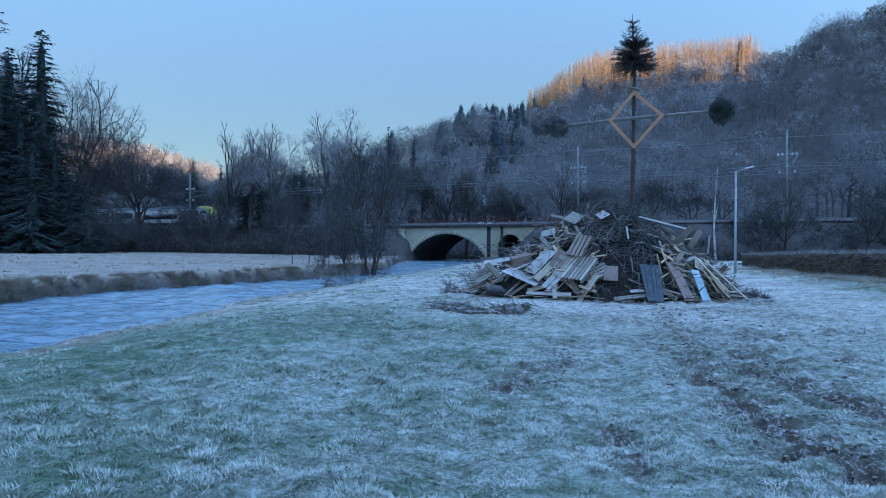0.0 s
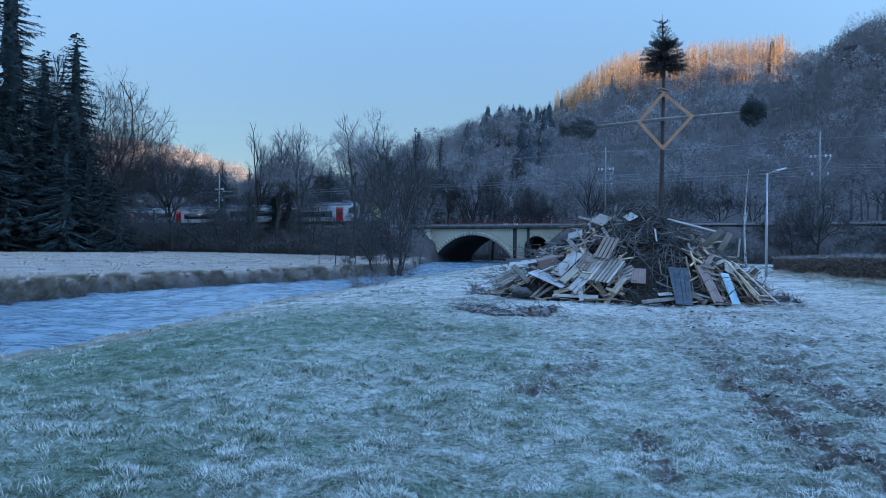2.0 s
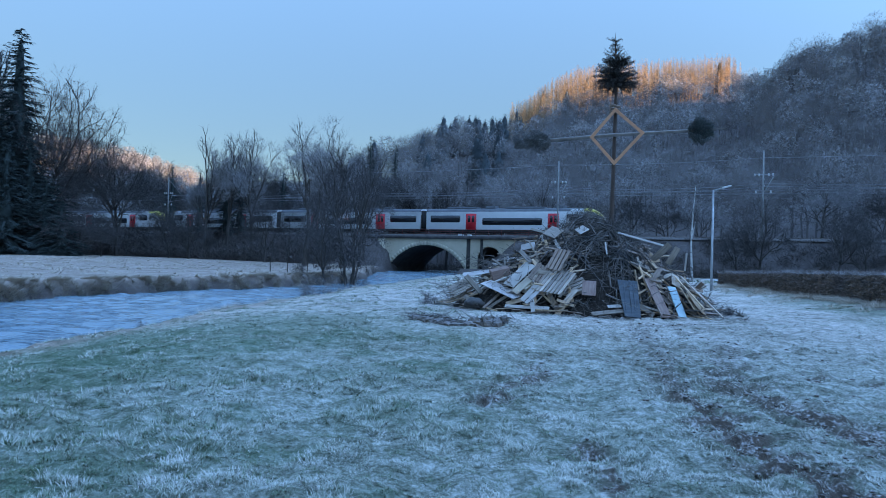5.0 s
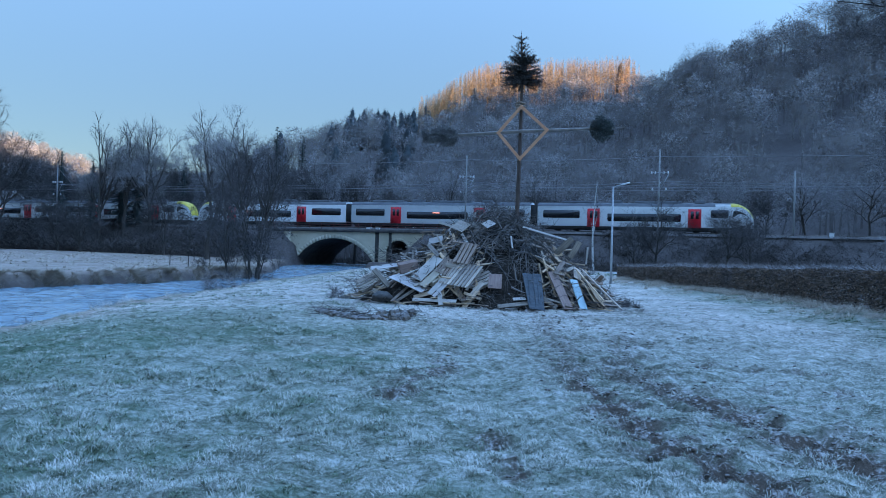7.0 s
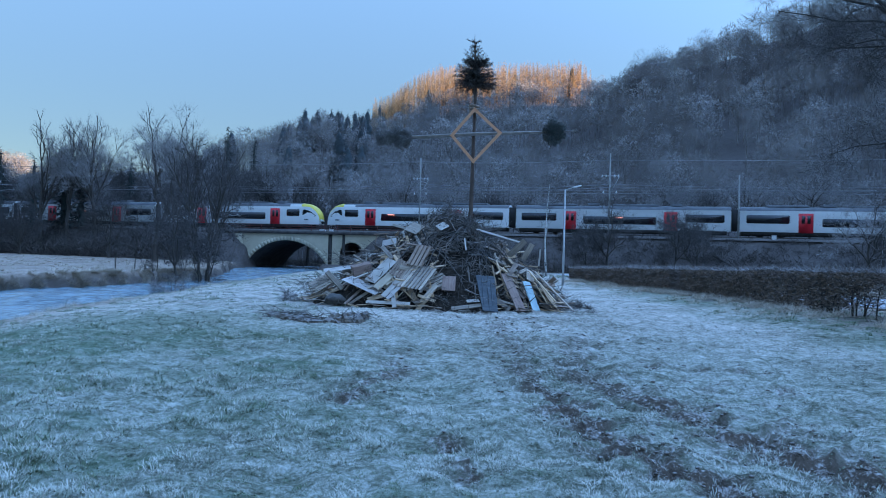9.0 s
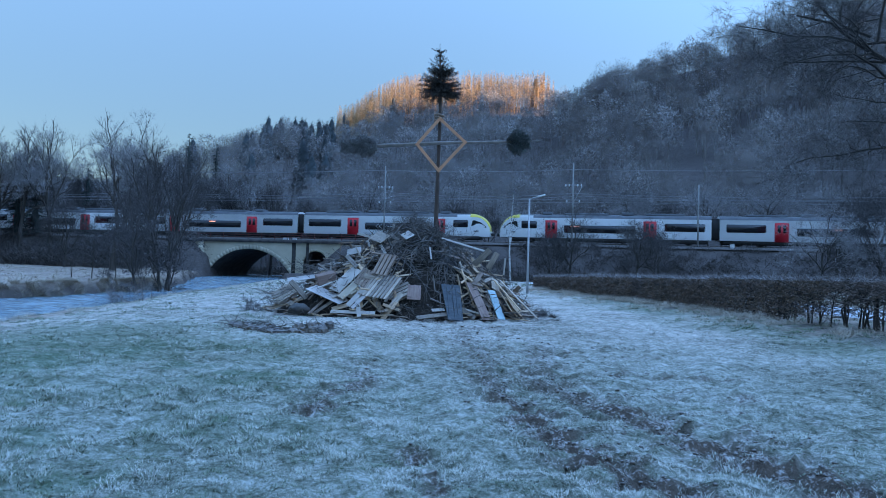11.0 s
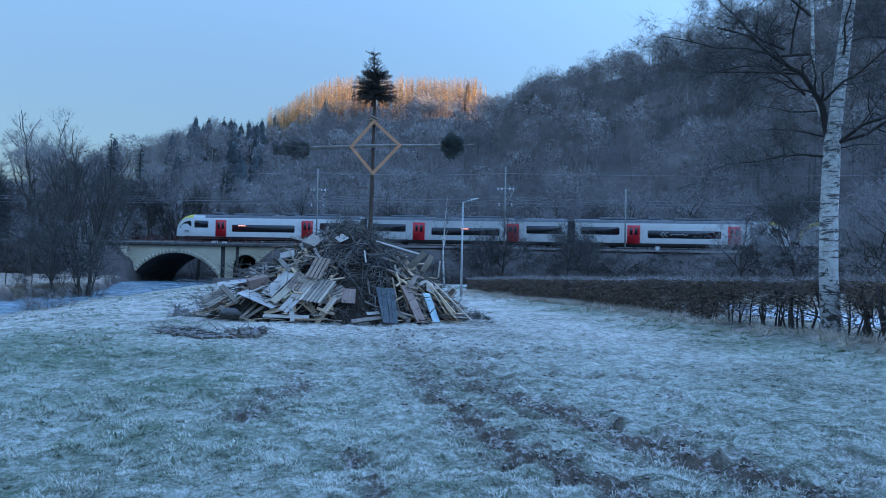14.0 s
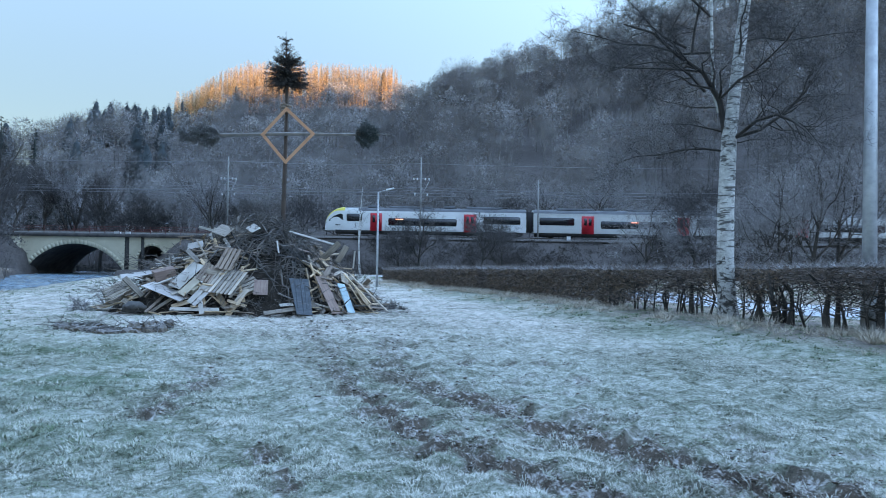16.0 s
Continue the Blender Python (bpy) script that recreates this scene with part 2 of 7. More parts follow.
MAT = {
    "ground": ground_material(),
    "grass": grass_material("rimed_grass", (0.065, 0.12, 0.055), 0.62),
    "straw": grass_material("dry_straw", (0.30, 0.22, 0.14), 0.1),
    "water": water_material(),
    "twig": surface("winter_twigs", (0.038, 0.033, 0.032), (0.098, 0.087, 0.085), 1.5, 0.9, 0, frost=0.12, island=0.45),
    "twig_frost": surface("rimed_twigs", (0.17, 0.15, 0.148), (0.33, 0.31, 0.31), 1.5, 0.9, 0, frost=0.35, island=0.4),
    # rimed twigs, with distant haze put into the pale neutral grey
    "forest": surface("far_bare_woods", (0.13, 0.122, 0.122), (0.42, 0.40, 0.40), 0.11, 0.95, 0.0, island=0.12, large=0.02, span=(0.38, 0.62), spec=0.0, sparse=0.5),
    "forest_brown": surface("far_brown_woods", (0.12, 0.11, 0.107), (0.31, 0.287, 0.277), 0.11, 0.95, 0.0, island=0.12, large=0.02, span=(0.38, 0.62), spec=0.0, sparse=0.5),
    # larch brown with the low sun's orange put into it
    "larch": surface("sunlit_larch_twigs", (0.42, 0.27, 0.14), (0.60, 0.39, 0.21), 0.09, 0.9, 0, island=0.2, sparse=0.65),
    "spruce": surface("spruce_needles", (0.016, 0.026, 0.025), (0.050, 0.068, 0.068), 0.8, 0.9, 0, island=0.4),
    "bark": surface("grey_bark", (0.036, 0.031, 0.028), (0.10, 0.087, 0.078), 3.0, 0.9, 0.6, 14.0, (1, 1, 0.25)),
    "birch": birch_material(),
    "stone": surface("bridge_stone", (0.40, 0.35, 0.26), (0.64, 0.57, 0.44), 0.5, 0.9, 0.5, 4.0, large=0.12),
    "coping": surface("dark_coping", (0.05, 0.045, 0.045), (0.12, 0.11, 0.105), 1.2, 0.9, 0.4, 6.0),
    "streak": surface("damp_streak", (0.025, 0.024, 0.024), (0.06, 0.056, 0.052), 2.0, 0.8, 0.2, 8.0),
    "rail_red": surface("red_rail_paint", (0.10, 0.025, 0.025), (0.17, 0.05, 0.045), 2.0, 0.6, 0, 10.0),
    "ballast": surface("ballast", (0.05, 0.045, 0.042), (0.17, 0.15, 0.14), 9.0, 0.95, 0.8, 14.0),
    "steel": surface("galvanised_steel", (0.30, 0.31, 0.32), (0.46, 0.47, 0.48), 5.0, 0.45, 0.1, 20.0, metal=0.6),
    "rail_steel": surface("rail_steel", (0.10, 0.08, 0.07), (0.22, 0.19, 0.17), 6.0, 0.5, 0, metal=0.5),
    "concrete": surface("pole_concrete", (0.22, 0.22, 0.22), (0.36, 0.36, 0.35), 3.0, 0.85, 0.2, 20.0),
    "wire": surface("contact_wire", (0.20, 0.20, 0.21), (0.26, 0.26, 0.27), 5.0, 0.6, 0),
    "asphalt": surface("asphalt", (0.035, 0.035, 0.037), (0.08, 0.08, 0.085), 8.0, 0.85, 0.3, 60.0, frost=0.9),
    "wood_grey": surface("weathered_grey_wood", (0.23, 0.182, 0.142), (0.52, 0.43, 0.35), 3.0, 0.85, 0.4, 30.0, (1, 8, 8), frost=0.16, chance=0.45),
    "wood_tan": surface("raw_tan_wood", (0.42, 0.275, 0.16), (0.66, 0.47, 0.31), 3.0, 0.8, 0.3, 30.0, (1, 8, 8), frost=0.15, chance=0.4),
    "wood_brown": surface("stained_brown_wood", (0.16, 0.105, 0.075), (0.34, 0.245, 0.185), 3.0, 0.7, 0.3, 30.0, (1, 8, 8), frost=0.12, chance=0.35),
    "wood_red": surface("red_brown_board", (0.24, 0.155, 0.13), (0.38, 0.27, 0.235), 2.5, 0.7, 0.2, 24.0, (1, 6, 6)),
    "board_blue": surface("dark_blue_grey_board", (0.04, 0.052, 0.064), (0.095, 0.115, 0.135), 2.0, 0.5, 0.15, 18.0, (4, 1, 1)),
    "board_cyan": surface("pale_blue_board", (0.36, 0.52, 0.58), (0.50, 0.66, 0.70), 2.5, 0.55, 0.1, 18.0),
    "board_white": surface("frosted_white_board", (0.34, 0.305, 0.265), (0.55, 0.50, 0.455), 2.0, 0.6, 0.15, 16.0, frost=0.12),
    "board_lilac": surface("pale_grey_sheet", (0.36, 0.325, 0.305), (0.56, 0.515, 0.49), 1.6, 0.6, 0.15, 14.0, frost=0.12),
    "board_beige": surface("beige_panel", (0.40, 0.33, 0.25), (0.54, 0.47, 0.37), 2.0, 0.6, 0.15, 14.0),
    "lath": surface("new_pine_lath", (0.54, 0.255, 0.14), (0.66, 0.335, 0.20), 4.0, 0.7, 0.2, 30.0, (1, 6, 6)),
    "tarp": surface("dark_sacking", (0.018, 0.015, 0.013), (0.055, 0.045, 0.036), 4.0, 0.8, 0.6, 12.0, frost=0.15),
    "clod": surface("torn_sod", (0.05, 0.034, 0.024), (0.20, 0.145, 0.10), 6.0, 0.95, 0.9, 20.0, frost=0.42, depth=0.05),
    "branch": surface("heaped_branches", (0.030, 0.024, 0.021), (0.17, 0.135, 0.112), 2.0, 0.9, 0.4, 20.0, frost=0.26, frost_scale=3.0, island=0.55),
    # brushwood, with the shade of the heap's gaps put into its colour
    "brush": surface("shade_dark_brush", (0.014, 0.011, 0.009), (0.055, 0.043, 0.035), 5.0, 0.95, 0.9, 12.0, depth=0.08),
    "leaf": surface("dry_hedge_leaves", (0.12, 0.08, 0.055), (0.27, 0.185, 0.13), 3.0, 0.85, 0, frost=0.18, frost_scale=1.2, island=0.6),
    "train_white": surface("train_white_paint", (0.66, 0.68, 0.69), (0.74, 0.76, 0.77), 0.7, 0.35, 0, spec=0.5),
    "train_roof": surface("train_grey_roof", (0.085, 0.09, 0.10), (0.15, 0.16, 0.175), 1.5, 0.6, 0),
    "train_red": surface("train_red_doors", (0.52, 0.010, 0.022), (0.64, 0.02, 0.035), 0.9, 0.35, 0, spec=0.5),
    "train_yellow": surface("train_yellow_nose", (0.60, 0.50, 0.07), (0.70, 0.60, 0.11), 1.0, 0.4, 0),
    "train_under": surface("train_underframe", (0.02, 0.02, 0.021), (0.05, 0.048, 0.046), 3.0, 0.8, 0),
    "rubber": surface("gangway_rubber", (0.015, 0.015, 0.016), (0.03, 0.03, 0.032), 3.0, 0.8, 0),
    "glass": glass_dark(),
    "amber": glowing("amber_display", (1.0, 0.25, 0.06), 0.5),
    "plaster": surface("white_render", (0.66, 0.66, 0.65), (0.80, 0.80, 0.79), 1.0, 0.8, 0.2, 8.0),
    "slate": surface("slate_roof", (0.06, 0.065, 0.075), (0.12, 0.125, 0.14), 4.0, 0.7, 0.3, 10.0, frost=0.4),
    "sign": surface("white_enamel", (0.62, 0.63, 0.64), (0.72, 0.73, 0.74), 4.0, 0.4, 0),
}
MAT.update({
    "red_bark": surface("reddish_spruce_bark", (0.05, 0.036, 0.03), (0.14, 0.10, 0.082), 6.0, 0.9, 0.4, 18.0, (1, 1, 0.3)),
    "limb_bark": surface("dark_birch_limbs", (0.025, 0.022, 0.02), (0.07, 0.06, 0.055), 3.0, 0.9, 0.3, 14.0),
    "hedge_twig": surface("hedge_twigs", (0.085, 0.06, 0.05), (0.24, 0.18, 0.15), 2.0, 0.9, 0, island=0.5, frost=0.15),
    "cross_needles": surface("brown_green_needles", (0.022, 0.02, 0.019), (0.065, 0.056, 0.05), 3.0, 0.9, 0, island=0.5),
    "cross_brush": surface("limp_rimed_brush", (0.05, 0.048, 0.046), (0.17, 0.162, 0.153), 3.0, 0.9, 0, island=0.5, frost=0.3),
    "cross_green": surface("rimed_green_brush", (0.014, 0.024, 0.022), (0.06, 0.08, 0.074), 3.0, 0.9, 0, island=0.6, frost=0.16),
    "wood_pole": surface("peeled_pole", (0.12, 0.095, 0.08), (0.25, 0.205, 0.175), 5.0, 0.8, 0.2, 20.0, frost=0.3),
    "scrub": surface("dark_scrub", (0.04, 0.034, 0.032), (0.125, 0.11, 0.103), 0.4, 0.95, 0, island=0.5),
    # spruce needles lightened and blued to carry the distance haze
    "hazed_spruce": surface("hazed_spruce_needles", (0.028, 0.040, 0.046), (0.075, 0.095, 0.105), 0.3, 0.95, 0, island=0.35),
})


# ---- mesh helpers ----
def big_mesh(name, verts, tris, material, smooth=False, attrs=None):
    """A mesh from arrays of points and triangles."""
    me = bpy.data.meshes.new(name)
    verts, tris = np.asarray(verts, np.float32), np.asarray(tris, np.int32)
    me.vertices.add(len(verts))
    me.vertices.foreach_set("co", verts.ravel())
    me.loops.add(tris.size)
    me.loops.foreach_set("vertex_index", tris.ravel())
    me.polygons.add(len(tris))
    me.polygons.foreach_set("loop_start", np.arange(0, tris.size, 3, dtype=np.int32))
    me.polygons.foreach_set("loop_total", np.full(len(tris), 3, np.int32))
    if smooth:
        me.polygons.foreach_set("use_smooth", np.ones(len(tris), bool))
    me.update(calc_edges=True)
    for key, values in (attrs or {}).items():
        me.attributes.new(key, "FLOAT", "POINT").data.foreach_set("value", np.asarray(values, np.float32))
    me.materials.append(material)
    return me


RINGS = {}


def ring_tris(n, sides, cap):
    if (n, sides, cap) not in RINGS:
        ts = []
        for i in range(n - 1):
            for k in range(sides):
                p, q = i * sides + k, i * sides + (k + 1) % sides
                ts += [(p, p + sides, q), (q, p + sides, q + sides)]
        if cap:
            last = (n - 1) * sides
            for k in range(1, sides - 1):
                ts += [(last, last + k + 1, last + k), (0, k, k + 1)]
        RINGS[(n, sides, cap)] = np.array(ts, int)
    return RINGS[(n, sides, cap)]


class Geo:
    """Collects points and triangles."""

    def __init__(self):
        self.v, self.t, self.n = [], [], 0
        self.thin = []

    def add(self, verts, tris):
        self.v.append(np.asarray(verts, float))
        self.t.append(np.asarray(tris, int) + self.n)
        self.n += len(verts)

    def tube(self, pts, radii, sides=5, cap=True):
        pts = np.asarray([tuple(p) for p in pts], float)
        n = len(pts)
        d = np.empty_like(pts)
        d[1:-1], d[0], d[-1] = pts[2:] - pts[:-2], pts[1] - pts[0], pts[-1] - pts[-2]
        flat = np.abs(d[:, 2]) < 0.9 * np.sqrt((d * d).sum(1))
        a = np.where(flat[:, None], np.stack([d[:, 1], -d[:, 0], 0 * d[:, 0]], 1), np.stack([0 * d[:, 0], d[:, 2], -d[:, 1]], 1))
        a /= np.sqrt((a * a).sum(1))[:, None] + 1e-9
        b = np.stack([d[:, 1] * a[:, 2] - d[:, 2] * a[:, 1], d[:, 2] * a[:, 0] - d[:, 0] * a[:, 2], d[:, 0] * a[:, 1] - d[:, 1] * a[:, 0]], 1)
        b /= np.sqrt((b * b).sum(1))[:, None] + 1e-9
        w = 2 * math.pi * np.arange(sides) / sides
        r = np.asarray(radii, float)[:, None, None]
        vs = pts[:, None] + r * (np.cos(w)[None, :, None] * a[:, None] + np.sin(w)[None, :, None] * b[:, None])
        self.v.append(vs.reshape(-1, 3))
        self.t.append(ring_tris(n, sides, cap) + self.n)
        self.n += n * sides

    def sliver(self, a, b, width, rng):
        """A twig: one thin triangle from a to b."""
        self.thin.append((a[0], a[1], a[2], b[0], b[1], b[2], width, *rng.random(3)))

    def facing(self, a, b, width, n):
        """A shoot from a to b whose flat side faces n as far as it can."""
        self.thin.append((a[0], a[1], a[2], b[0], b[1], b[2], width, n[0] + 0.5, n[1] + 0.5, n[2] + 0.5))

    def flush(self):
        if self.thin:
            q = np.array(self.thin)
            a, b = q[:, :3], q[:, 3:6]
            s = np.cross(b - a, q[:, 7:] - 0.5)
            s *= (q[:, 6] / (2 * np.sqrt((s * s).sum(1)) + 1e-9))[:, None]
            self.v.append(np.stack([a - s, a + s, b], 1).reshape(-1, 3))
            self.t.append(np.arange(3 * len(q)).reshape(-1, 3) + self.n)
            self.n += 3 * len(q)
            self.thin = []

    def box(self, lo, hi, m=None):
        (x0, y0, z0), (x1, y1, z1) = lo, hi
        v = np.array([(x, y, z) for z in (z0, z1) for y in (y0, y1) for x in (x0, x1)], float)
        if m is not None:
            v = v @ np.array(m.to_3x3()).T + np.array(m.translation)
        self.add(v, [(0, 2, 3), (0, 3, 1), (4, 5, 7), (4, 7, 6), (0, 1, 5), (0, 5, 4), (2, 6, 7), (2, 7, 3), (0, 4, 6), (0, 6, 2), (1, 3, 7), (1, 7, 5)])

    def arrays(self):
        self.flush()
        return np.concatenate(self.v), np.concatenate(self.t)

    def mesh(self, name, material, smooth=False, attrs=None):
        return big_mesh(name, *self.arrays(), material, smooth, attrs)


def piece(name, geo, material, parent=None, label="", m=None, smooth=False):
    """One mesh object from a Geo, as a part of parent or on its own."""
    ob = new(name, geo.mesh(name, material, smooth) if isinstance(geo, Geo) else geo)
    if parent:
        ob.parent = parent
    if m is not None:
        ob.matrix_basis = m
    return tagged(ob, label)


def part(name, bm, material, parent=None, label="", m=None, smooth=False):
    """One mesh object from a bmesh, as a part of parent or on its own."""
    me = bpy.data.meshes.new(name)
    bm.to_mesh(me)
    bm.free()
    me.materials.append(material)
    if smooth:
        me.shade_smooth()
    ob = new(name, me)
    if parent:
        ob.parent = parent
    if m is not None:
        ob.matrix_basis = m
    return tagged(ob, label)


def slab(lx, ly, lz, bevel=0.004, wear=0.0, seed=0):
    """A board with eased edges, centred, lying in x and y; wear nibbles its corners."""
    bm = bmesh.new()
    bmesh.ops.create_cube(bm, size=1.0)
    rng = random.Random(seed)
    for v in bm.verts:
        v.co = Vector((v.co.x * lx, v.co.y * ly, v.co.z * lz))
        if wear:
            v.co.x += rng.uniform(-wear, wear)
            v.co.y += rng.uniform(-wear, wear) * 0.5
    if bevel:
        bmesh.ops.bevel(bm, geom=bm.edges[:], offset=min(bevel, lz * 0.3), segments=1, affect="EDGES")
    return bm


def hash2(ix, iy, seed):
    h = (ix.astype(np.int64) * 374761393 + iy.astype(np.int64) * 668265263 + seed * 974711) & 0x7FFFFFFF
    h = ((h ^ (h >> 13)) * 1274126177) & 0x7FFFFFFF
    return ((h ^ (h >> 16)) & 0xFFFF) / 65535.0


def vnoise(x, y, seed=0):
    ix, iy = np.floor(x), np.floor(y)
    fx, fy = x - ix, y - iy
    fx, fy = fx * fx * (3 - 2 * fx), fy * fy * (3 - 2 * fy)
    a, b, c, d = hash2(ix, iy, seed), hash2(ix + 1, iy, seed), hash2(ix, iy + 1, seed), hash2(ix + 1, iy + 1, seed)
    return a + (b - a) * fx + (c - a) * fy + (a - b - c + d) * fx * fy


def fbm(x, y, octaves=4, seed=0):
    s, amp, tot = 0.0, 1.0, 0.0
    for k in range(octaves):
        s = s + amp * vnoise(x * 2.03**k + 17.3 * k, y * 2.03**k - 9.1 * k, seed + k)
        tot += amp
        amp *= 0.5
    return s / tot


def smooth(a, b, x):
    t = np.clip((x - a) / (b - a), 0, 1)
    return t * t * (3 - 2 * t)


# ---- the lie of the land ----
TRACK = np.array((0.0, 95.55))  # a point of the railway's line, at x = 0
ALONG, TOWARD = np.array((0.956, -0.2935)), np.array((-0.2935, -0.956))  # along the line; square to it, toward the meadow
RAIL_Z, BED_Z, FACE = 4.80, 4.45, 4.0  # top of rail, trackbed, the bridge's face from the line
WATER_Z = -0.75


def track_sd(x, y):
    return (x - TRACK[0]) * ALONG[0] + (y - TRACK[1]) * ALONG[1], (x - TRACK[0]) * TOWARD[0] + (y - TRACK[1]) * TOWARD[1]


def on_track(s, d, z=0.0):
    p = TRACK + s * ALONG + d * TOWARD
    return (p[0], p[1], z)


TRACK_YAW = math.degrees(math.atan2(ALONG[1], ALONG[0]))

# bearing, ridge's distance, ridge's slope as seen (with its trees), trees' height, foot of the slope
RIDGE = np.array([
    (-180, 320, 0.16, 0, 140), (-120, 350, 0.12, 0, 150), (-60, 420, 0.13, 0, 260), (-46, 520, 0.13, 14, 240), (-38, 560, 0.135, 14, 210),
    (-34, 560, 0.130, 14, 190), (-30, 560, 0.108, 14, 165), (-27, 520, 0.085, 14, 155), (-20, 480, 0.10, 14, 135), (-16, 300, 0.158, 18, 126),
    (-12.6, 280, 0.191, 20, 122), (-9, 270, 0.217, 20, 118), (-5.5, 290, 0.212, 19, 116), (-4, 400, 0.225, 22, 114), (-1.8, 430, 0.254, 22, 113),
    (0.4, 430, 0.274, 22, 112), (6, 430, 0.281, 22, 109), (11.5, 420, 0.279, 21, 107), (13.4, 370, 0.257, 16, 107), (14.2, 320, 0.255, 13, 106),
    (16.7, 300, 0.283, 13, 106), (22, 300, 0.312, 13, 106), (30.5, 300, 0.357, 13, 109), (45, 300, 0.42, 13, 119), (50, 360, 0.42, 8, 125), (54, 420, 0.405, 0, 142),
    # bearings 54 to 125 are unseen, their heights set to shadow the valley
    (61, 420, 0.395, 0, 150), (67, 420, 0.425, 0, 150), (85, 420, 0.43, 0, 160), (105, 410, 0.40, 0, 150), (125, 400, 0.38, 0, 150), (150, 340, 0.22, 0, 140), (180, 320, 0.16, 0, 140)])


def hill(x, y):
    r, az = np.hypot(x, y), np.degrees(np.arctan2(x, y))
    dist, el, tall, foot = (np.interp(az, RIDGE[:, 0], RIDGE[:, k]) for k in (1, 2, 3, 4))
    top = 1.6 + dist * el - tall
    u = np.clip((r - foot) / (dist - foot), 0, 1)
    z = top * (0.25 * u + 0.75 * u**1.25)
    z = z * (1 - 0.2 * np.clip((r - dist) / 250, 0, 1))
    return z + (fbm(x / 60, y / 60, 3, 5) - 0.5) * 9 * np.clip(u * 3, 0, 1) * (1 - np.clip((u - 0.8) * 5, 0, 0.9))


NEAR_BANK = np.array([(-22.0, -13.5), (5.0, -12.6), (13.0, -12.3), (15.2, -12.7), (19.6, -12.7), (24.4, -13.4), (31.4, -14.1), (38.7, -14.2), (49.8, -14.4), (64, -14.6), (80, -14.4), (100, -13.5), (125, -14), (150, -22), (175, -40)])
FAR_BANK = np.array([(-22.0, -23.5), (10.0, -22.6), (23.5, -22.4), (26.7, -22.6), (30.5, -22.6), (34, -21.8), (38, -20.7), (42, -19.0), (45.5, -18.0), (52, -17.4), (58, -17.6), (66, -19.0), (75, -21), (90, -24.5), (100, -24.5), (125, -24), (150, -33), (175, -52)])
RUTS = [  # width, points
    (0.32, [(1.75, 17.5), (1.63, 16.4), (1.64, 13.7), (1.43, 10.8), (1.42, 8.6), (1.58, 7.4), (1.74, 6.14), (1.97, 5.53), (2.3, 4.8), (2.7, 4.0)]),
    (0.38, [(3.2, 14.5), (2.5, 11.8), (2.1, 9.95), (2.41, 8.7), (2.75, 7.6), (2.85, 7.0), (3.2, 6.2), (3.7, 4.9), (4.2, 4.2)]),
    (0.20, [(2.4, 14.0), (3.1, 13.3)]), (0.14, [(3.4, 11.2), (3.89, 10.8), (4.5, 10.75), (5.1, 10.3)]), (0.16, [(4.81, 9.26), (4.4, 8.6)]),
    (0.22, [(-0.9, 7.9), (-0.65, 8.9), (-0.33, 9.9), (-0.4, 11.6)]), (0.13, [(4.3, 12.9), (5.4, 12.4)]), (0.26, [(0.3, 18.6), (1.7, 18.2), (3.4, 19.2)]),
    (0.15, [(0.9, 11.5), (0.5, 11.4)]), (0.3, [(3.3, 5.1), (3.9, 4.4)]), (0.12, [(0.2, 6.2), (0.4, 5.2)])]


def way_off(x, y, pts):
    """The distance to a line of points."""
    best = np.full(np.shape(x), 1e9)
    for (ax, ay), (bx, by) in zip(pts, pts[1:]):
        k = np.clip(((x - ax) * (bx - ax) + (y - ay) * (by - ay)) / ((bx - ax) ** 2 + (by - ay) ** 2), 0, 1)
        best = np.minimum(best, np.hypot(x - ax - k * (bx - ax), y - ay - k * (by - ay)))
    return best


def mud_at(x, y):
    m = np.zeros(np.shape(x))
    ragged = fbm(x * 3.6, y * 6.5, 4, 31)
    for w, pts in RUTS:
        d = way_off(x, y, pts)
        m = np.maximum(m, smooth(w * 2.2, w * 0.2, d) * smooth(0.40, 0.57, ragged + (0.22 if w > 0.3 else 0.12) * smooth(w, 0, d)))
    broad = smooth(3.0, 0.2, way_off(x, y, [(1.9, 17.0), (2.3, 11), (2.9, 7.5), (4.2, 3.5)])) * smooth(0.47, 0.64, fbm(x * 3.0, y * 6.5, 4, 33))
    foot = smooth(1.22, 0.98, np.hypot((x - 0.5) / 4.6, (y - 23.2) / 2.9)) * smooth(0.42, 0.60, fbm(x * 2.7, y * 2.7, 3, 35) + 0.05)
    return np.clip(np.maximum(np.maximum(m, broad * 0.55) * (0.5 + 0.5 * smooth(13, 7, y)), foot * 0.8), 0, 1)


def river_at(x, y):
    """How far inside the channel: positive between the banks."""
    wob = (fbm(x * 0.5, y * 0.5, 3, 41) - 0.5) * 0.9 + (fbm(x * 1.6, y * 1.6, 2, 43) - 0.5) * np.where(x < -16.5, 0.9, 0.25)
    return np.minimum(np.interp(y, NEAR_BANK[:, 0], NEAR_BANK[:, 1]) - x, x - np.interp(y, FAR_BANK[:, 0], FAR_BANK[:, 1])) + wob


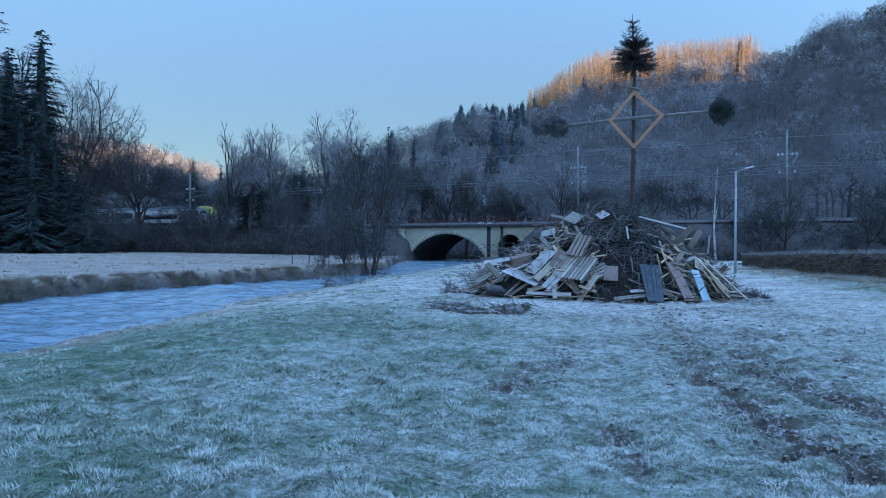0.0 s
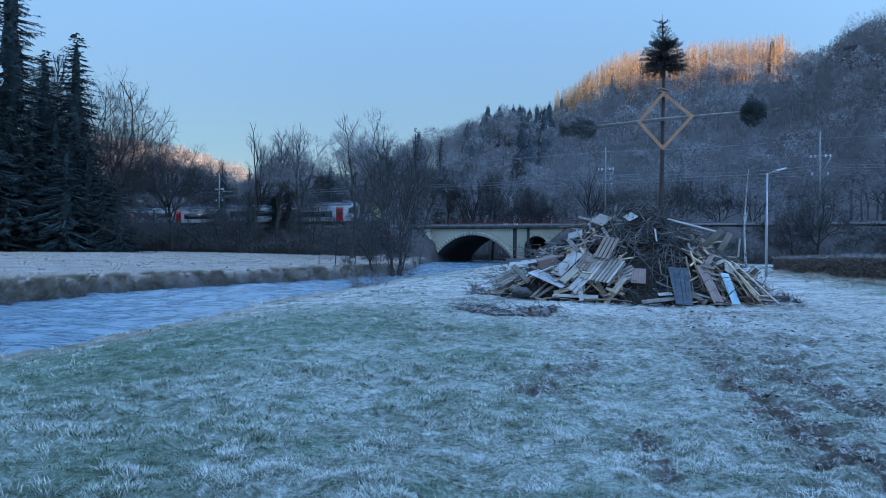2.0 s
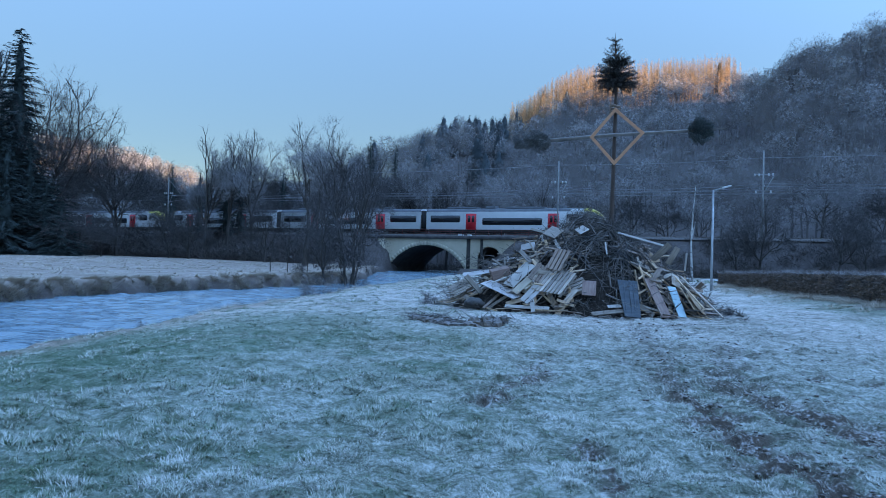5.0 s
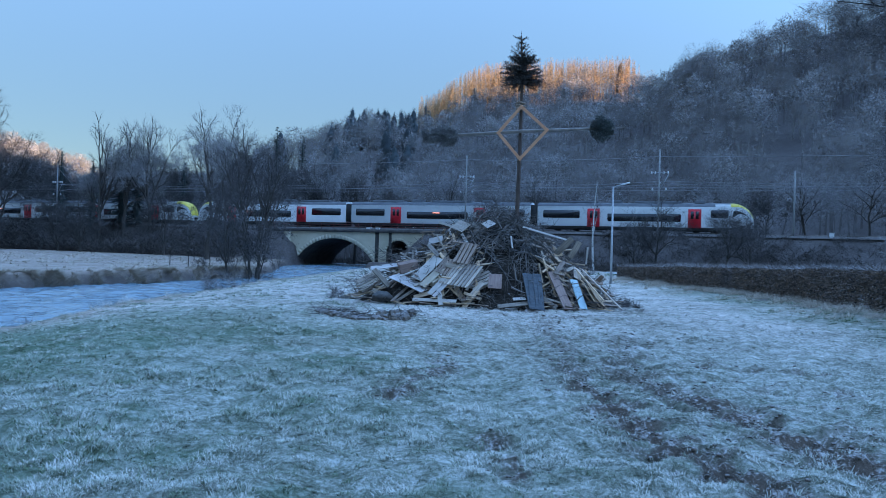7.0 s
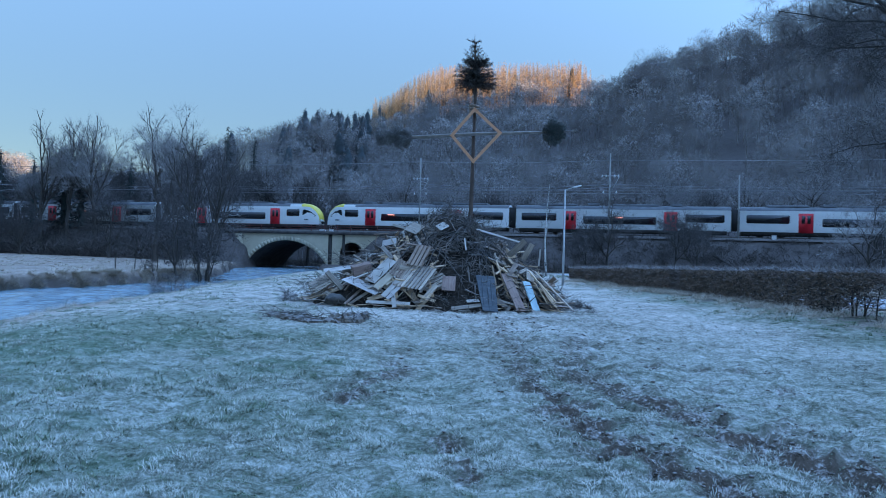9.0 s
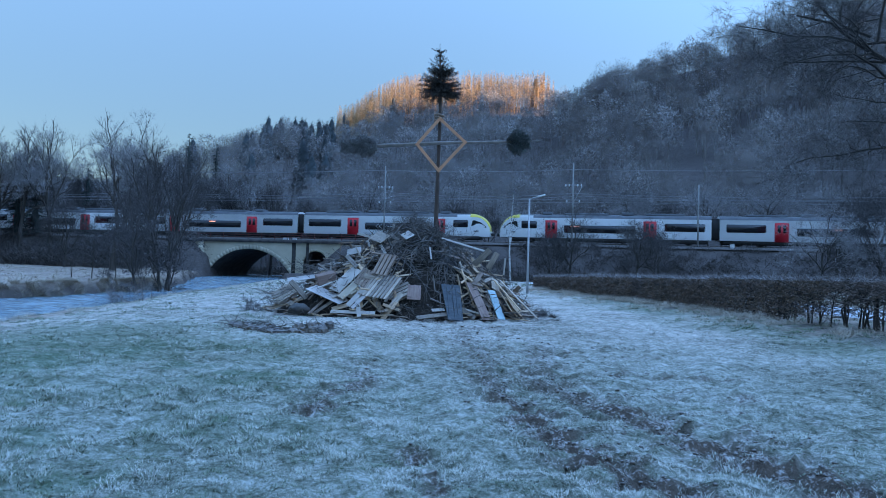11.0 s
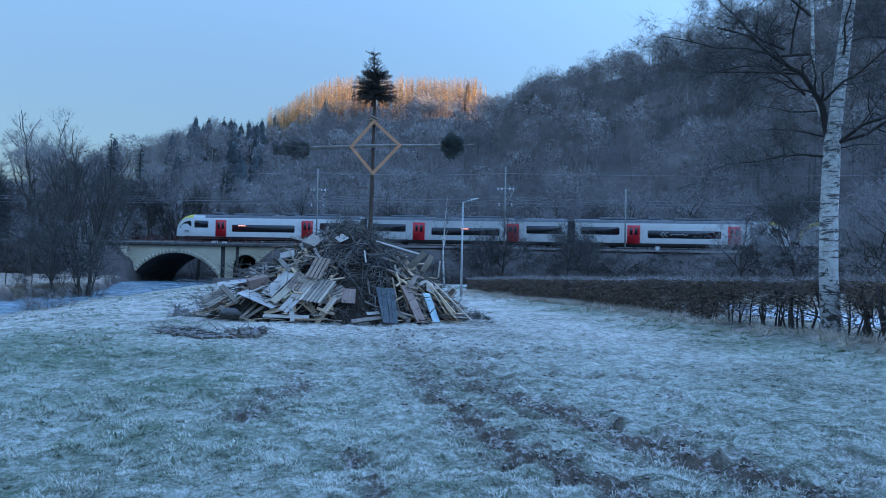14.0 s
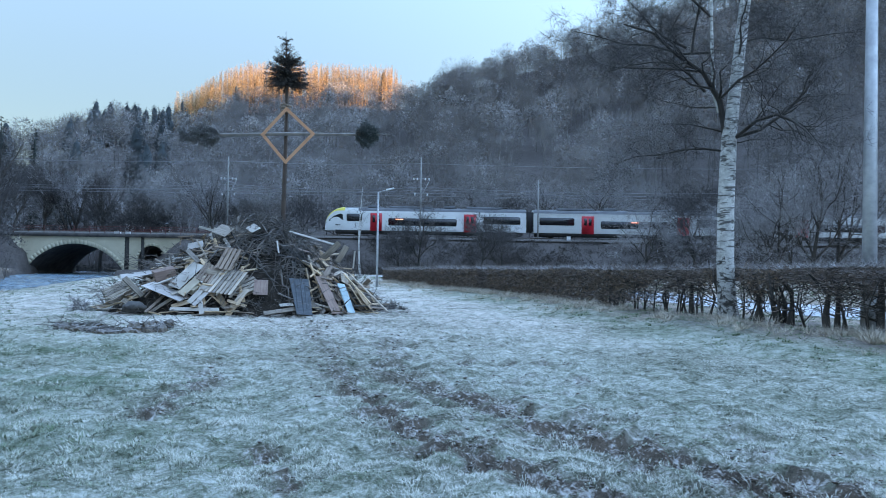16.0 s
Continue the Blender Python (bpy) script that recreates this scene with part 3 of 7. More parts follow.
def land(x, y, fine=True):
    x, y = np.asarray(x, float), np.asarray(y, float)
    r = np.hypot(x, y)
    s, d = track_sd(x, y)
    z = (fbm(x / 9, y / 9, 3, 1) - 0.5) * 0.14 * smooth(2, 12, r)
    z = z + 0.17 * smooth(8.5, 11.5, x) * smooth(70, 55, y) * smooth(-40, -10, y)
    z = z + 0.22 * smooth(-30, -60, x) * smooth(10, 60, y)
    z = np.where(d < 14, np.maximum(z, np.minimum(hill(x, y), 400)), np.where(y < 90, np.maximum(z, hill(x, y)), z))
    # railway bank, open where the bridge stands
    bank = BED_Z - np.maximum(0, d - 3.4) / 1.45 - np.maximum(0, -6.8 - d) / 3.0
    end = np.maximum(0, np.minimum(s + 27.5, -5.4 - s)) / 1.2
    bank = bank - end + (fbm(x / 2.5, y / 2.5, 3, 8) - 0.5) * 0.5 * smooth(3.6, 6, d)
    z = np.where((np.abs(s) < 235) & (np.abs(d) < 40), np.maximum(z, bank), z)
    # river channel: a gentle grass slope on this side, a steep undercut bank on the other
    inside = river_at(x, y)
    low = (y > -60) & (y < 176)
    near_side = x > np.interp(y, NEAR_BANK[:, 0], NEAR_BANK[:, 1]) - 2.0
    gentle = np.where(near_side & (d > 9), -0.72 * smooth(-7.5, 0.3, inside) ** 1.15, 0.0) * smooth(-8, 6, y)
    cut = smooth(np.where(near_side, -0.5, -0.75), 0.6, inside)
    z = np.where(low & (inside > -8), (z + gentle) * (1 - cut) + (-1.5) * cut, z)
    if fine:
        m = mud_at(x, y)
        bumpy = 0.45 - np.abs(fbm(x * 4.6, y * 5.6, 3, 51) - 0.5) * 4.5
        z = z + smooth(90, 25, r) * (bumpy * (0.02 + 0.10 * m) - 0.03 * m + (fbm(x * 9, y * 10, 2, 57) - 0.5) * 0.07 * m) * smooth(0.3, -1.2, inside)
        z = z + smooth(40, 12, r) * ((fbm(x * 1.3, y * 1.3, 3, 53) - 0.5) * 0.10 + (fbm(x * 3.1, y * 3.4, 3, 55) - 0.5) * 0.17)
    return z


def steps(lo, hi, step):
    return list(np.arange(lo, hi - 1e-6, step))


def growing(start, end, step, rate):
    out, p = [], start
    while (p < end) if step > 0 else (p > end):
        out.append(p)
        p += step
        step *= rate
    return out + [end]


def build_ground():
    xs = growing(-27, -950, -0.9, 1.075)[::-1][:-1] + steps(-27, -7, 0.36) + steps(-7, 0.4, 0.125) + steps(0.4, 5.2, 0.065) + steps(5.2, 8, 0.125) + steps(8, 27, 0.36) + growing(27, 950, 0.9, 1.075)
    ys = growing(3.2, -950, -0.8, 1.16)[::-1][:-1] + steps(3.2, 12, 0.08) + steps(12, 19, 0.125) + steps(19, 60, 0.4) + steps(60, 124, 1.0) + growing(124, 950, 1.4, 1.06)
    gx, gy = np.meshgrid(xs, ys)
    gz = land(gx, gy)
    nx, ny = len(xs), len(ys)
    idx = np.arange(nx * ny).reshape(ny, nx)
    a, b, c, d = idx[:-1, :-1].ravel(), idx[:-1, 1:].ravel(), idx[1:, 1:].ravel(), idx[1:, :-1].ravel()
    tris = np.concatenate([np.stack([a, b, c], 1), np.stack([a, c, d], 1)])
    s, dd = track_sd(gx, gy)
    inside = river_at(gx, gy)
    woods = np.clip(smooth(13, 8.5, dd) + smooth(2.0, 6.0, hill(gx, gy)) * (gy > 60), 0, 1)
    woods = np.maximum(woods, smooth(9.8, 12.2, gx + (fbm(gx / 0.9, gy / 1.6, 3, 67) - 0.5) * 2.4) * smooth(70, 50, gy) * smooth(15.6, 14.2, gx + 0.062 * (gy - 12)) * 0.75)
    lush = smooth(-0.5, -7.5, gx + (fbm(gx / 1.7, gy / 1.7, 3, 61) - 0.5) * 7) * smooth(24, 12, gy) * 0.9
    lush = np.maximum(lush, smooth(0.62, 0.72, fbm(gx / 1.1, gy / 1.1, 3, 63)) * 0.7 * smooth(22, 10, gy) * smooth(2.5, -2, gx))
    lush = np.maximum(lush, smooth(7.5, 10.5, gx + (fbm(gx / 2, gy / 2, 2, 65) - 0.5) * 3) * smooth(45, 30, gy) * 0.6)
    # the darker ground colour near the viewer, fading out by 22 m
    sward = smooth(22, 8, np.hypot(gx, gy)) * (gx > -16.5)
    woods = np.maximum(woods, smooth(-0.75, -0.1, inside) * smooth(-16.5, -17.5, gx))
    verge = smooth(10.2, 12.4, gx + (fbm(gx / 1.2, gy / 2.2, 3, 69) - 0.5) * 3.5) * smooth(60, 40, gy) * 0.85
    straw = np.maximum(smooth(-16.5, -18.5, gx) * (gy > 8), smooth(-2.6, -0.3, inside)) * (dd > 8) * 0.85
    straw = np.maximum(straw, verge)
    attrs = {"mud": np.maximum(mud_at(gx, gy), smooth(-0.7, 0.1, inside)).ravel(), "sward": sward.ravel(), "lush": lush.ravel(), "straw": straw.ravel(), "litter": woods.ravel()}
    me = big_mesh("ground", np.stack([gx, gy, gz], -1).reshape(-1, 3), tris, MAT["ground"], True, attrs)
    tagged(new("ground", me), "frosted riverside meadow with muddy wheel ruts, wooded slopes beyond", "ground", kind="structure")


build_ground()

# the river's sheet: wider than its channel and ruffled by the current, it slides along under the banks
gx, gy = np.meshgrid(np.arange(-30, -8.5, 0.26), np.arange(-24, 112, 0.26))
wave = 0.10 * (fbm(gx * 0.7, gy * 1.1, 2, 11) - 0.5) + 0.19 * (fbm(gx * 1.2 + gy * 0.5, gy * 2.0 - gx * 0.7, 2, 13) - 0.5)
ii = np.arange(gx.size).reshape(gx.shape)
quads = np.stack([ii[:-1, :-1].ravel(), ii[:-1, 1:].ravel(), ii[1:, 1:].ravel(), ii[1:, :-1].ravel()], 1)
river = tagged(new("water", big_mesh("water", np.stack([gx.ravel(), gy.ravel(), wave.ravel()], 1), np.concatenate([quads[:, :3], quads[:, [0, 2, 3]]]), MAT["water"], True)),
               "rippled blue-grey river flowing between frosted banks", "river", kind="structure")
river.location.z = WATER_Z


# ---- railway: bridge, trackbed, rails ----
def at_track(s=0.0, d=0.0, z=0.0):
    """A pose whose x runs along the line and whose y runs away from the meadow."""
    x, y, _ = on_track(s, d)
    return pose(x, y, z, 0, 0, TRACK_YAW)


def arch_line(kind, n):
    """Points of an opening's edge, left foot to right foot, as (s, z)."""
    if kind == "main":
        c, half, rise, foot = -19.05, 6.2, 3.45, -0.35
        rad = (half**2 + rise**2) / (2 * rise)
        a = math.asin(half / rad)
        return [(c + rad * math.sin(w), foot + rise - rad + rad * math.cos(w)) for w in np.linspace(-a, a, n)]
    c, rad, spring = -9.4, 1.7, 1.27
    return [(c - rad, -0.6)] + [(c - rad * math.cos(w), spring + rad * math.sin(w)) for w in np.linspace(0, math.pi, n - 2)] + [(c + rad, -0.6)]


def build_bridge():
    """A pale stone railway bridge: a wide segmental arch over the river and a small round one beside it."""
    bridge = tagged(new("railway_bridge"), "pale stone arched railway bridge with dark coping and red railings", "bridge", kind="structure")
    bridge.matrix_basis = at_track()
    y0, y1, top, base = -FACE, 7.2, 4.0, -1.6
    g = Geo()
    for y in (y0, y1):
        for kind, n in (("main", 25), ("round", 17)):
            pts = arch_line(kind, n)
            for (sa, za), (sb, zb) in zip(pts, pts[1:]):
                if sb - sa > 1e-6:
                    g.add([(sa, y, za), (sb, y, zb), (sb, y, top), (sa, y, top)], [(0, 1, 2), (0, 2, 3)] if y == y0 else [(0, 2, 1), (0, 3, 2)])
        for sa, sb in ((-28.0, -25.25), (-12.85, -11.1), (-7.7, -3.0)):
            g.add([(sa, y, base), (sb, y, base), (sb, y, top), (sa, y, top)], [(0, 1, 2), (0, 2, 3)] if y == y0 else [(0, 2, 1), (0, 3, 2)])
    vault = Geo()
    for kind, n in (("main", 25), ("round", 17)):
        pts = arch_line(kind, n)
        if kind == "main":
            pts = [(pts[0][0], base)] + pts + [(pts[-1][0], base)]
        for (sa, za), (sb, zb) in zip(pts, pts[1:]):
            vault.add([(sa, y0, za), (sb, y0, zb), (sb, y1, zb), (sa, y1, za)], [(0, 2, 1), (0, 3, 2)])
    g.add([(-28, y0, base), (-28, y1, base), (-28, y1, top), (-28, y0, top)], [(0, 2, 1), (0, 3, 2)])
    g.add([(-3, y0, base), (-3, y1, base), (-3, y1, top), (-3, y0, top)], [(0, 1, 2), (0, 2, 3)])
    piece("wall", g, MAT["stone"], bridge)
    # the coping's dark colour stands in for the shade under the arches
    piece("vault", vault, MAT["coping"], bridge, "stone vault with the arch's shade in its dark colour")
    # arch rings of single stones, proud of the face
    rng = random.Random(4)
    for kind, n, deep in (("main", 31, 0.55), ("round", 17, 0.34)):
        pts = arch_line(kind, n)
        if kind == "round":
            pts = pts[1:-1]
        for (sa, za), (sb, zb) in zip(pts, pts[1:]):
            dx, dz = sb - sa, zb - za
            ln = math.hypot(dx, dz)
            nx, nz = -dz / ln * deep, dx / ln * deep
            k = 0.012
            a, b = (sa + dx * k, za + dz * k), (sb - dx * k, zb - dz * k)
            ya = y0 - 0.004 - rng.uniform(0, 0.004)
            v = [(p[0] + o * nx, yy, p[1] + o * nz) for yy in (ya, y0 + 0.2) for p, o in ((a, 0), (b, 0), (b, 1), (a, 1))]
            h = Geo()
            h.add(v, [(0, 1, 2), (0, 2, 3), (0, 4, 5), (0, 5, 1), (1, 5, 6), (1, 6, 2), (2, 6, 7), (2, 7, 3), (3, 7, 4), (3, 4, 0)])
            piece("arch_stone", h, MAT["stone"], bridge)
    for s0, w in ((-12.5, 0.55), (-10.55, 0.4), (-26.2, 0.9)):
        h = Geo()
        h.box((s0 - w / 2, y0 - (0.18 if w > 0.8 else 0.03), -0.8), (s0 + w / 2, y0 + 0.1, 3.98))
        piece("pilaster" if w > 0.8 else "damp_streak", h, MAT["stone"] if w > 0.8 else MAT["streak"], bridge)
    h = Geo()
    h.box((-31.5, y0 - 0.28, 3.985), (-1.5, y1 + 0.28, 4.42))
    piece("coping", h, MAT["coping"], bridge, "dark weathered coping")
    # wing wall running down the bank
    h = Geo()
    h.add([(-28, y0 + 0.2, -0.8), (-28, y0 + 0.2, 3.9), (-33, y0 - 2.6, 2.2), (-35, y0 - 4.4, 0.2), (-35, y0 - 4.4, -0.8), (-28, y0 + 0.9, -0.8), (-28, y0 + 0.9, 3.9), (-33, y0 - 1.9, 2.2), (-35, y0 - 3.7, 0.2)],
          [(0, 2, 1), (0, 3, 2), (0, 4, 3), (1, 2, 7), (1, 7, 6), (2, 3, 8), (2, 8, 7)])
    piece("wing_wall", h, MAT["stone"], bridge)
    for y in (y0 - 0.05, y1 + 0.05):
        for s in np.arange(-30.5, -1.9, 1.9):
            h = Geo()
            h.tube([(s, y, 4.40), (s, y, 5.28)], [0.035, 0.035], 6)
            piece("railing_post", h, MAT["rail_red"], bridge)
        for z in (4.72, 5.0, 5.28):
            h = Geo()
            h.tube([(-30.5, y, z), (-2.0, y, z)], [0.028, 0.028], 6)
            piece("rail_bar", h, MAT["rail_red"], bridge)


build_bridge()


def build_tracks():
    g = Geo()
    sec = [(-3.9, 4.30), (-3.1, 4.62), (6.0, 4.62), (6.9, 4.30)]
    ss = np.arange(-235, 236, 5.0)
    v, t = [], []
    for i, s in enumerate(ss):
        v += [(s, y, z) for y, z in sec]
        if i:
            for k in range(3):
                a, b = (i - 1) * 4 + k, i * 4 + k
                t += [(a, b, b + 1), (a, b + 1, a + 1)]
    g.add(v, t)
    bed = tagged(piece("trackbed", g, MAT["ballast"], None, "grey stone ballast carrying two railway tracks", at_track()), category="trackbed", kind="structure")
    for d in (0.0, 3.9):
        tr = tagged(new("railway_track"), "railway track with rusty rails on grey ballast", "track", "tracks")
        tr.matrix_basis = at_track()
        for o in (-0.7175, 0.7175):
            h = Geo()
            h.box((-230, d + o - 0.036, 4.66), (230, d + o + 0.036, RAIL_Z))
            piece("rail", h, MAT["rail_steel"], tr)
        h = Geo()
        for s in np.arange(-120, 100, 0.65):
            h.box((s, d - 1.25, 4.57), (s + 0.25, d + 1.25, 4.69))
        tagged(piece("sleepers", h, MAT["coping"], tr), kind="stuff")


build_tracks()


# ---- trees ----
def unit(v):
    return v / (math.sqrt(v[0] * v[0] + v[1] * v[1] + v[2] * v[2]) + 1e-9)


def unit3(v):
    return v / (np.sqrt((v * v).sum(1))[:, None] + 1e-9)


def limb(wood, twigs, rng, p, d, length, r, level, o):
    """A wandering limb with its side branches; the last level ends in twigs."""
    n = 5 if level == 0 else (o.get("segs", 4) if level == 1 else o.get("segs", 4) - 1)
    pts, radii, dirs = [p], [r], [d]
    for i in range(n):
        d = unit(d + rng.normal(size=3) * o["wander"] * (0.5 if level == 0 else 1.0) + np.array((0, 0, o["lift"] * (1 if level else 0.5))))
        p = p + d * length / n
        pts.append(p)
        dirs.append(d)
        radii.append(r * (1 - (i + 1) / n * (0.72 if level == 0 else 0.8)))
    if r > o["thin"]:
        wood.tube(pts, radii, o.get("round", 7) if level == 0 and r > 0.1 else (5 if level <= 1 else 3), cap=False)
    else:
        for a, b in zip(pts, pts[1:]):
            twigs.sliver(a, b, max(1.5 * r, o["twig_w"]), rng)
    if level >= o["levels"]:
        for _ in range(o["twigs"]):
            k = rng.integers(0, n)
            a = pts[k] + (pts[k + 1] - pts[k]) * rng.random()
            w = unit(dirs[k] + rng.normal(size=3) * o.get("fan", 0.65) + np.array((0, 0, o["twig_lift"])))
            twigs.sliver(a, a + w * o["twig_len"] * rng.uniform(0.5, 1.3), o["twig_w"], rng)
        return
    kids = o["kids"][level]
    first = o["clear"] if level == 0 else 0.2
    for j in range(kids):
        f = first + (1 - first) * (j + rng.random()) / kids
        k = min(int(f * n), n - 1)
        a = pts[k] + (pts[k + 1] - pts[k]) * (f * n - k)
        side = rng.normal(size=3)
        side -= side @ dirs[k] * dirs[k]
        side = unit(side)
        spread = (o["spread"] if level == 0 else o.get("spread2", o["spread"])) * rng.uniform(0.75, 1.25)
        w = unit(dirs[k] * math.cos(spread) + side * math.sin(spread))
        sub = length * (o["ratio"] if level else o["ratio0"]) * (1.12 - 0.62 * f * (o["taper"] if level == 0 else 0.7)) * rng.uniform(0.75, 1.2)
        rr = max(r * (1 - 0.75 * f), r * 0.2) * (0.5 if level == 0 else 0.6)
        limb(wood, twigs, rng, a, w, sub, rr, level + 1, o)


BARE = dict(wander=0.14, lift=0.05, thin=0.022, levels=3, twigs=5, twig_len=0.9, twig_w=0.022, twig_lift=0.1, kids=(15, 7, 5), clear=0.22, spread=0.85, ratio=0.52, ratio0=0.46, taper=1.0)


def bare_tree(name, label, x, y, height, seed, radius=None, mat_wood="bark", mat_twig="twig", lean=(0, 0), z=None, group="", stems=1, trunk=0.86, **more):
    """A leafless tree: trunk with limbs, and a crown of fine twigs."""
    o = {**BARE, **more}
    rng = np.random.default_rng(seed)
    wood, twigs = Geo(), Geo()
    for k in range(stems):
        off = rng.normal(size=3) * (0.35 if stems > 1 else 0) * np.array((1, 1, 0))
        d = unit(np.array((lean[0], lean[1], 1.0)) + (rng.normal(size=3) * np.array((0.22, 0.22, 0)) if stems > 1 else 0))
        limb(wood, twigs, rng, off + np.array((0, 0, -0.3)), d, height * (trunk if k == 0 else rng.uniform(0.55, 0.85)), radius or height * 0.013, 0, o)
    tree = tagged(new(name), label, "tree", group)
    tree.location = (x, y, land(x, y) if z is None else z)
    piece("trunk", wood, MAT[mat_wood], tree, smooth=True)
    piece("crown", twigs, MAT[mat_twig], tree)
    return tree


def spruce_geo(rng, height, width, tiers, per, sprays, droop=0.30, clear=0.04, power=0.92, spray=0.9, fat=0.24, sides=6, core=0.45, trunk=0.012):
    """A conifer in whorls: boughs that sag and lift at the tip, hung on both sides with flat sprays; the outline is uneven."""
    wood, need = Geo(), Geo()
    wood.tube([(0, 0, -0.3), (0.02, 0.02, height * 0.5), (0, 0, height)], [height * trunk + 0.03, height * trunk * 0.65, 0.01], sides)
    if core:  # the close-set dark needles round the trunk
        rings, around = 12, 7
        inner = [(0, 0, height * 0.95)]
        for i in range(rings):
            f = clear + (0.90 - clear) * (rings - 1 - i) / (rings - 1)
            for j in range(around):
                q = core * width * (1 - f) ** power * rng.uniform(0.4, 1.2)
                w = 2 * math.pi * (j + 0.5 * (i % 2)) / around
                inner.append((q * math.cos(w), q * math.sin(w), height * (f + rng.normal() * 0.012)))
        fan = [(0, 1 + j, 1 + (j + 1) % around) for j in range(around)]
        for i in range(rings - 1):
            for j in range(around):
                a, b = 1 + i * around + j, 1 + i * around + (j + 1) % around
                fan += [(a, a + around, b), (b, a + around, b + around)]
        need.add(inner, fan)
    lop = rng.uniform(0, 6.28, 3)
    for i in range(tiers):
        f = clear + (0.985 - clear) * (i / (tiers - 1)) ** 0.9
        reach = width * ((1 - f) ** power + 0.02)
        for j in range(max(4, int(per * (1 - 0.45 * f)))):
            w = rng.uniform(0, 2 * math.pi)
            ragged = 1 + 0.16 * math.sin(lop[0] + 2 * w + 11 * f) + 0.12 * math.sin(lop[1] + 31 * f)
            ln = reach * ragged * rng.uniform(0.55, 1.08)
            out, side = np.array((math.cos(w), math.sin(w), 0)), np.array((-math.sin(w), math.cos(w), 0))
            sag = droop * (1.0 if f < 0.6 else (0.85 - f) * 4.0)
            p0 = np.array((0, 0, f * height + rng.normal() * 0.01 * height))
            p1 = p0 + out * ln * 0.6 - np.array((0, 0, sag * ln * 0.55))
            p2 = p0 + out * ln - np.array((0, 0, sag * ln * rng.uniform(0.45, 0.85)))
            need.sliver(p0, p2, 0.08 * ln + 0.04, rng)
            for k in range(max(2, int(sprays * (0.35 + 0.65 * ln / width)))):
                q = rng.random() ** 0.6
                a = p0 + (p1 - p0) * min(1, q / 0.6) + (p2 - p1) * max(0, (q - 0.6) / 0.4)
                sl = spray * rng.uniform(0.45, 1.1) * (1.15 - 0.45 * q) * (0.45 + 0.55 * (1 - f))
                sd = 1 if k % 2 else -1
                e = a + out * sl * rng.uniform(0.35, 0.8) + side * sd * sl * rng.uniform(0.3, 0.9) - np.array((0, 0, sl * rng.uniform(0.0, 0.75)))
                need.facing(a, e, sl * fat * rng.uniform(0.7, 1.3), unit(out * 0.8 + np.array((0, 0, 0.4)) + rng.normal(size=3) * 0.55))
    return wood, need


def spruce_tree(name, label, x, y, height, width, seed, tiers=48, per=13, sprays=46):
    wood, need = spruce_geo(np.random.default_rng(seed), height, width, tiers, per, sprays, droop=0.34, spray=min(1.5, 0.06 * height), clear=0.03, power=0.72, core=0.28)
    tree = tagged(new(name), label, "tree", "spruces")
    tree.location = (x, y, land(x, y))
    piece("trunk", wood, MAT["bark"], tree)
    piece("crown", need, MAT["spruce"], tree)
    return tree


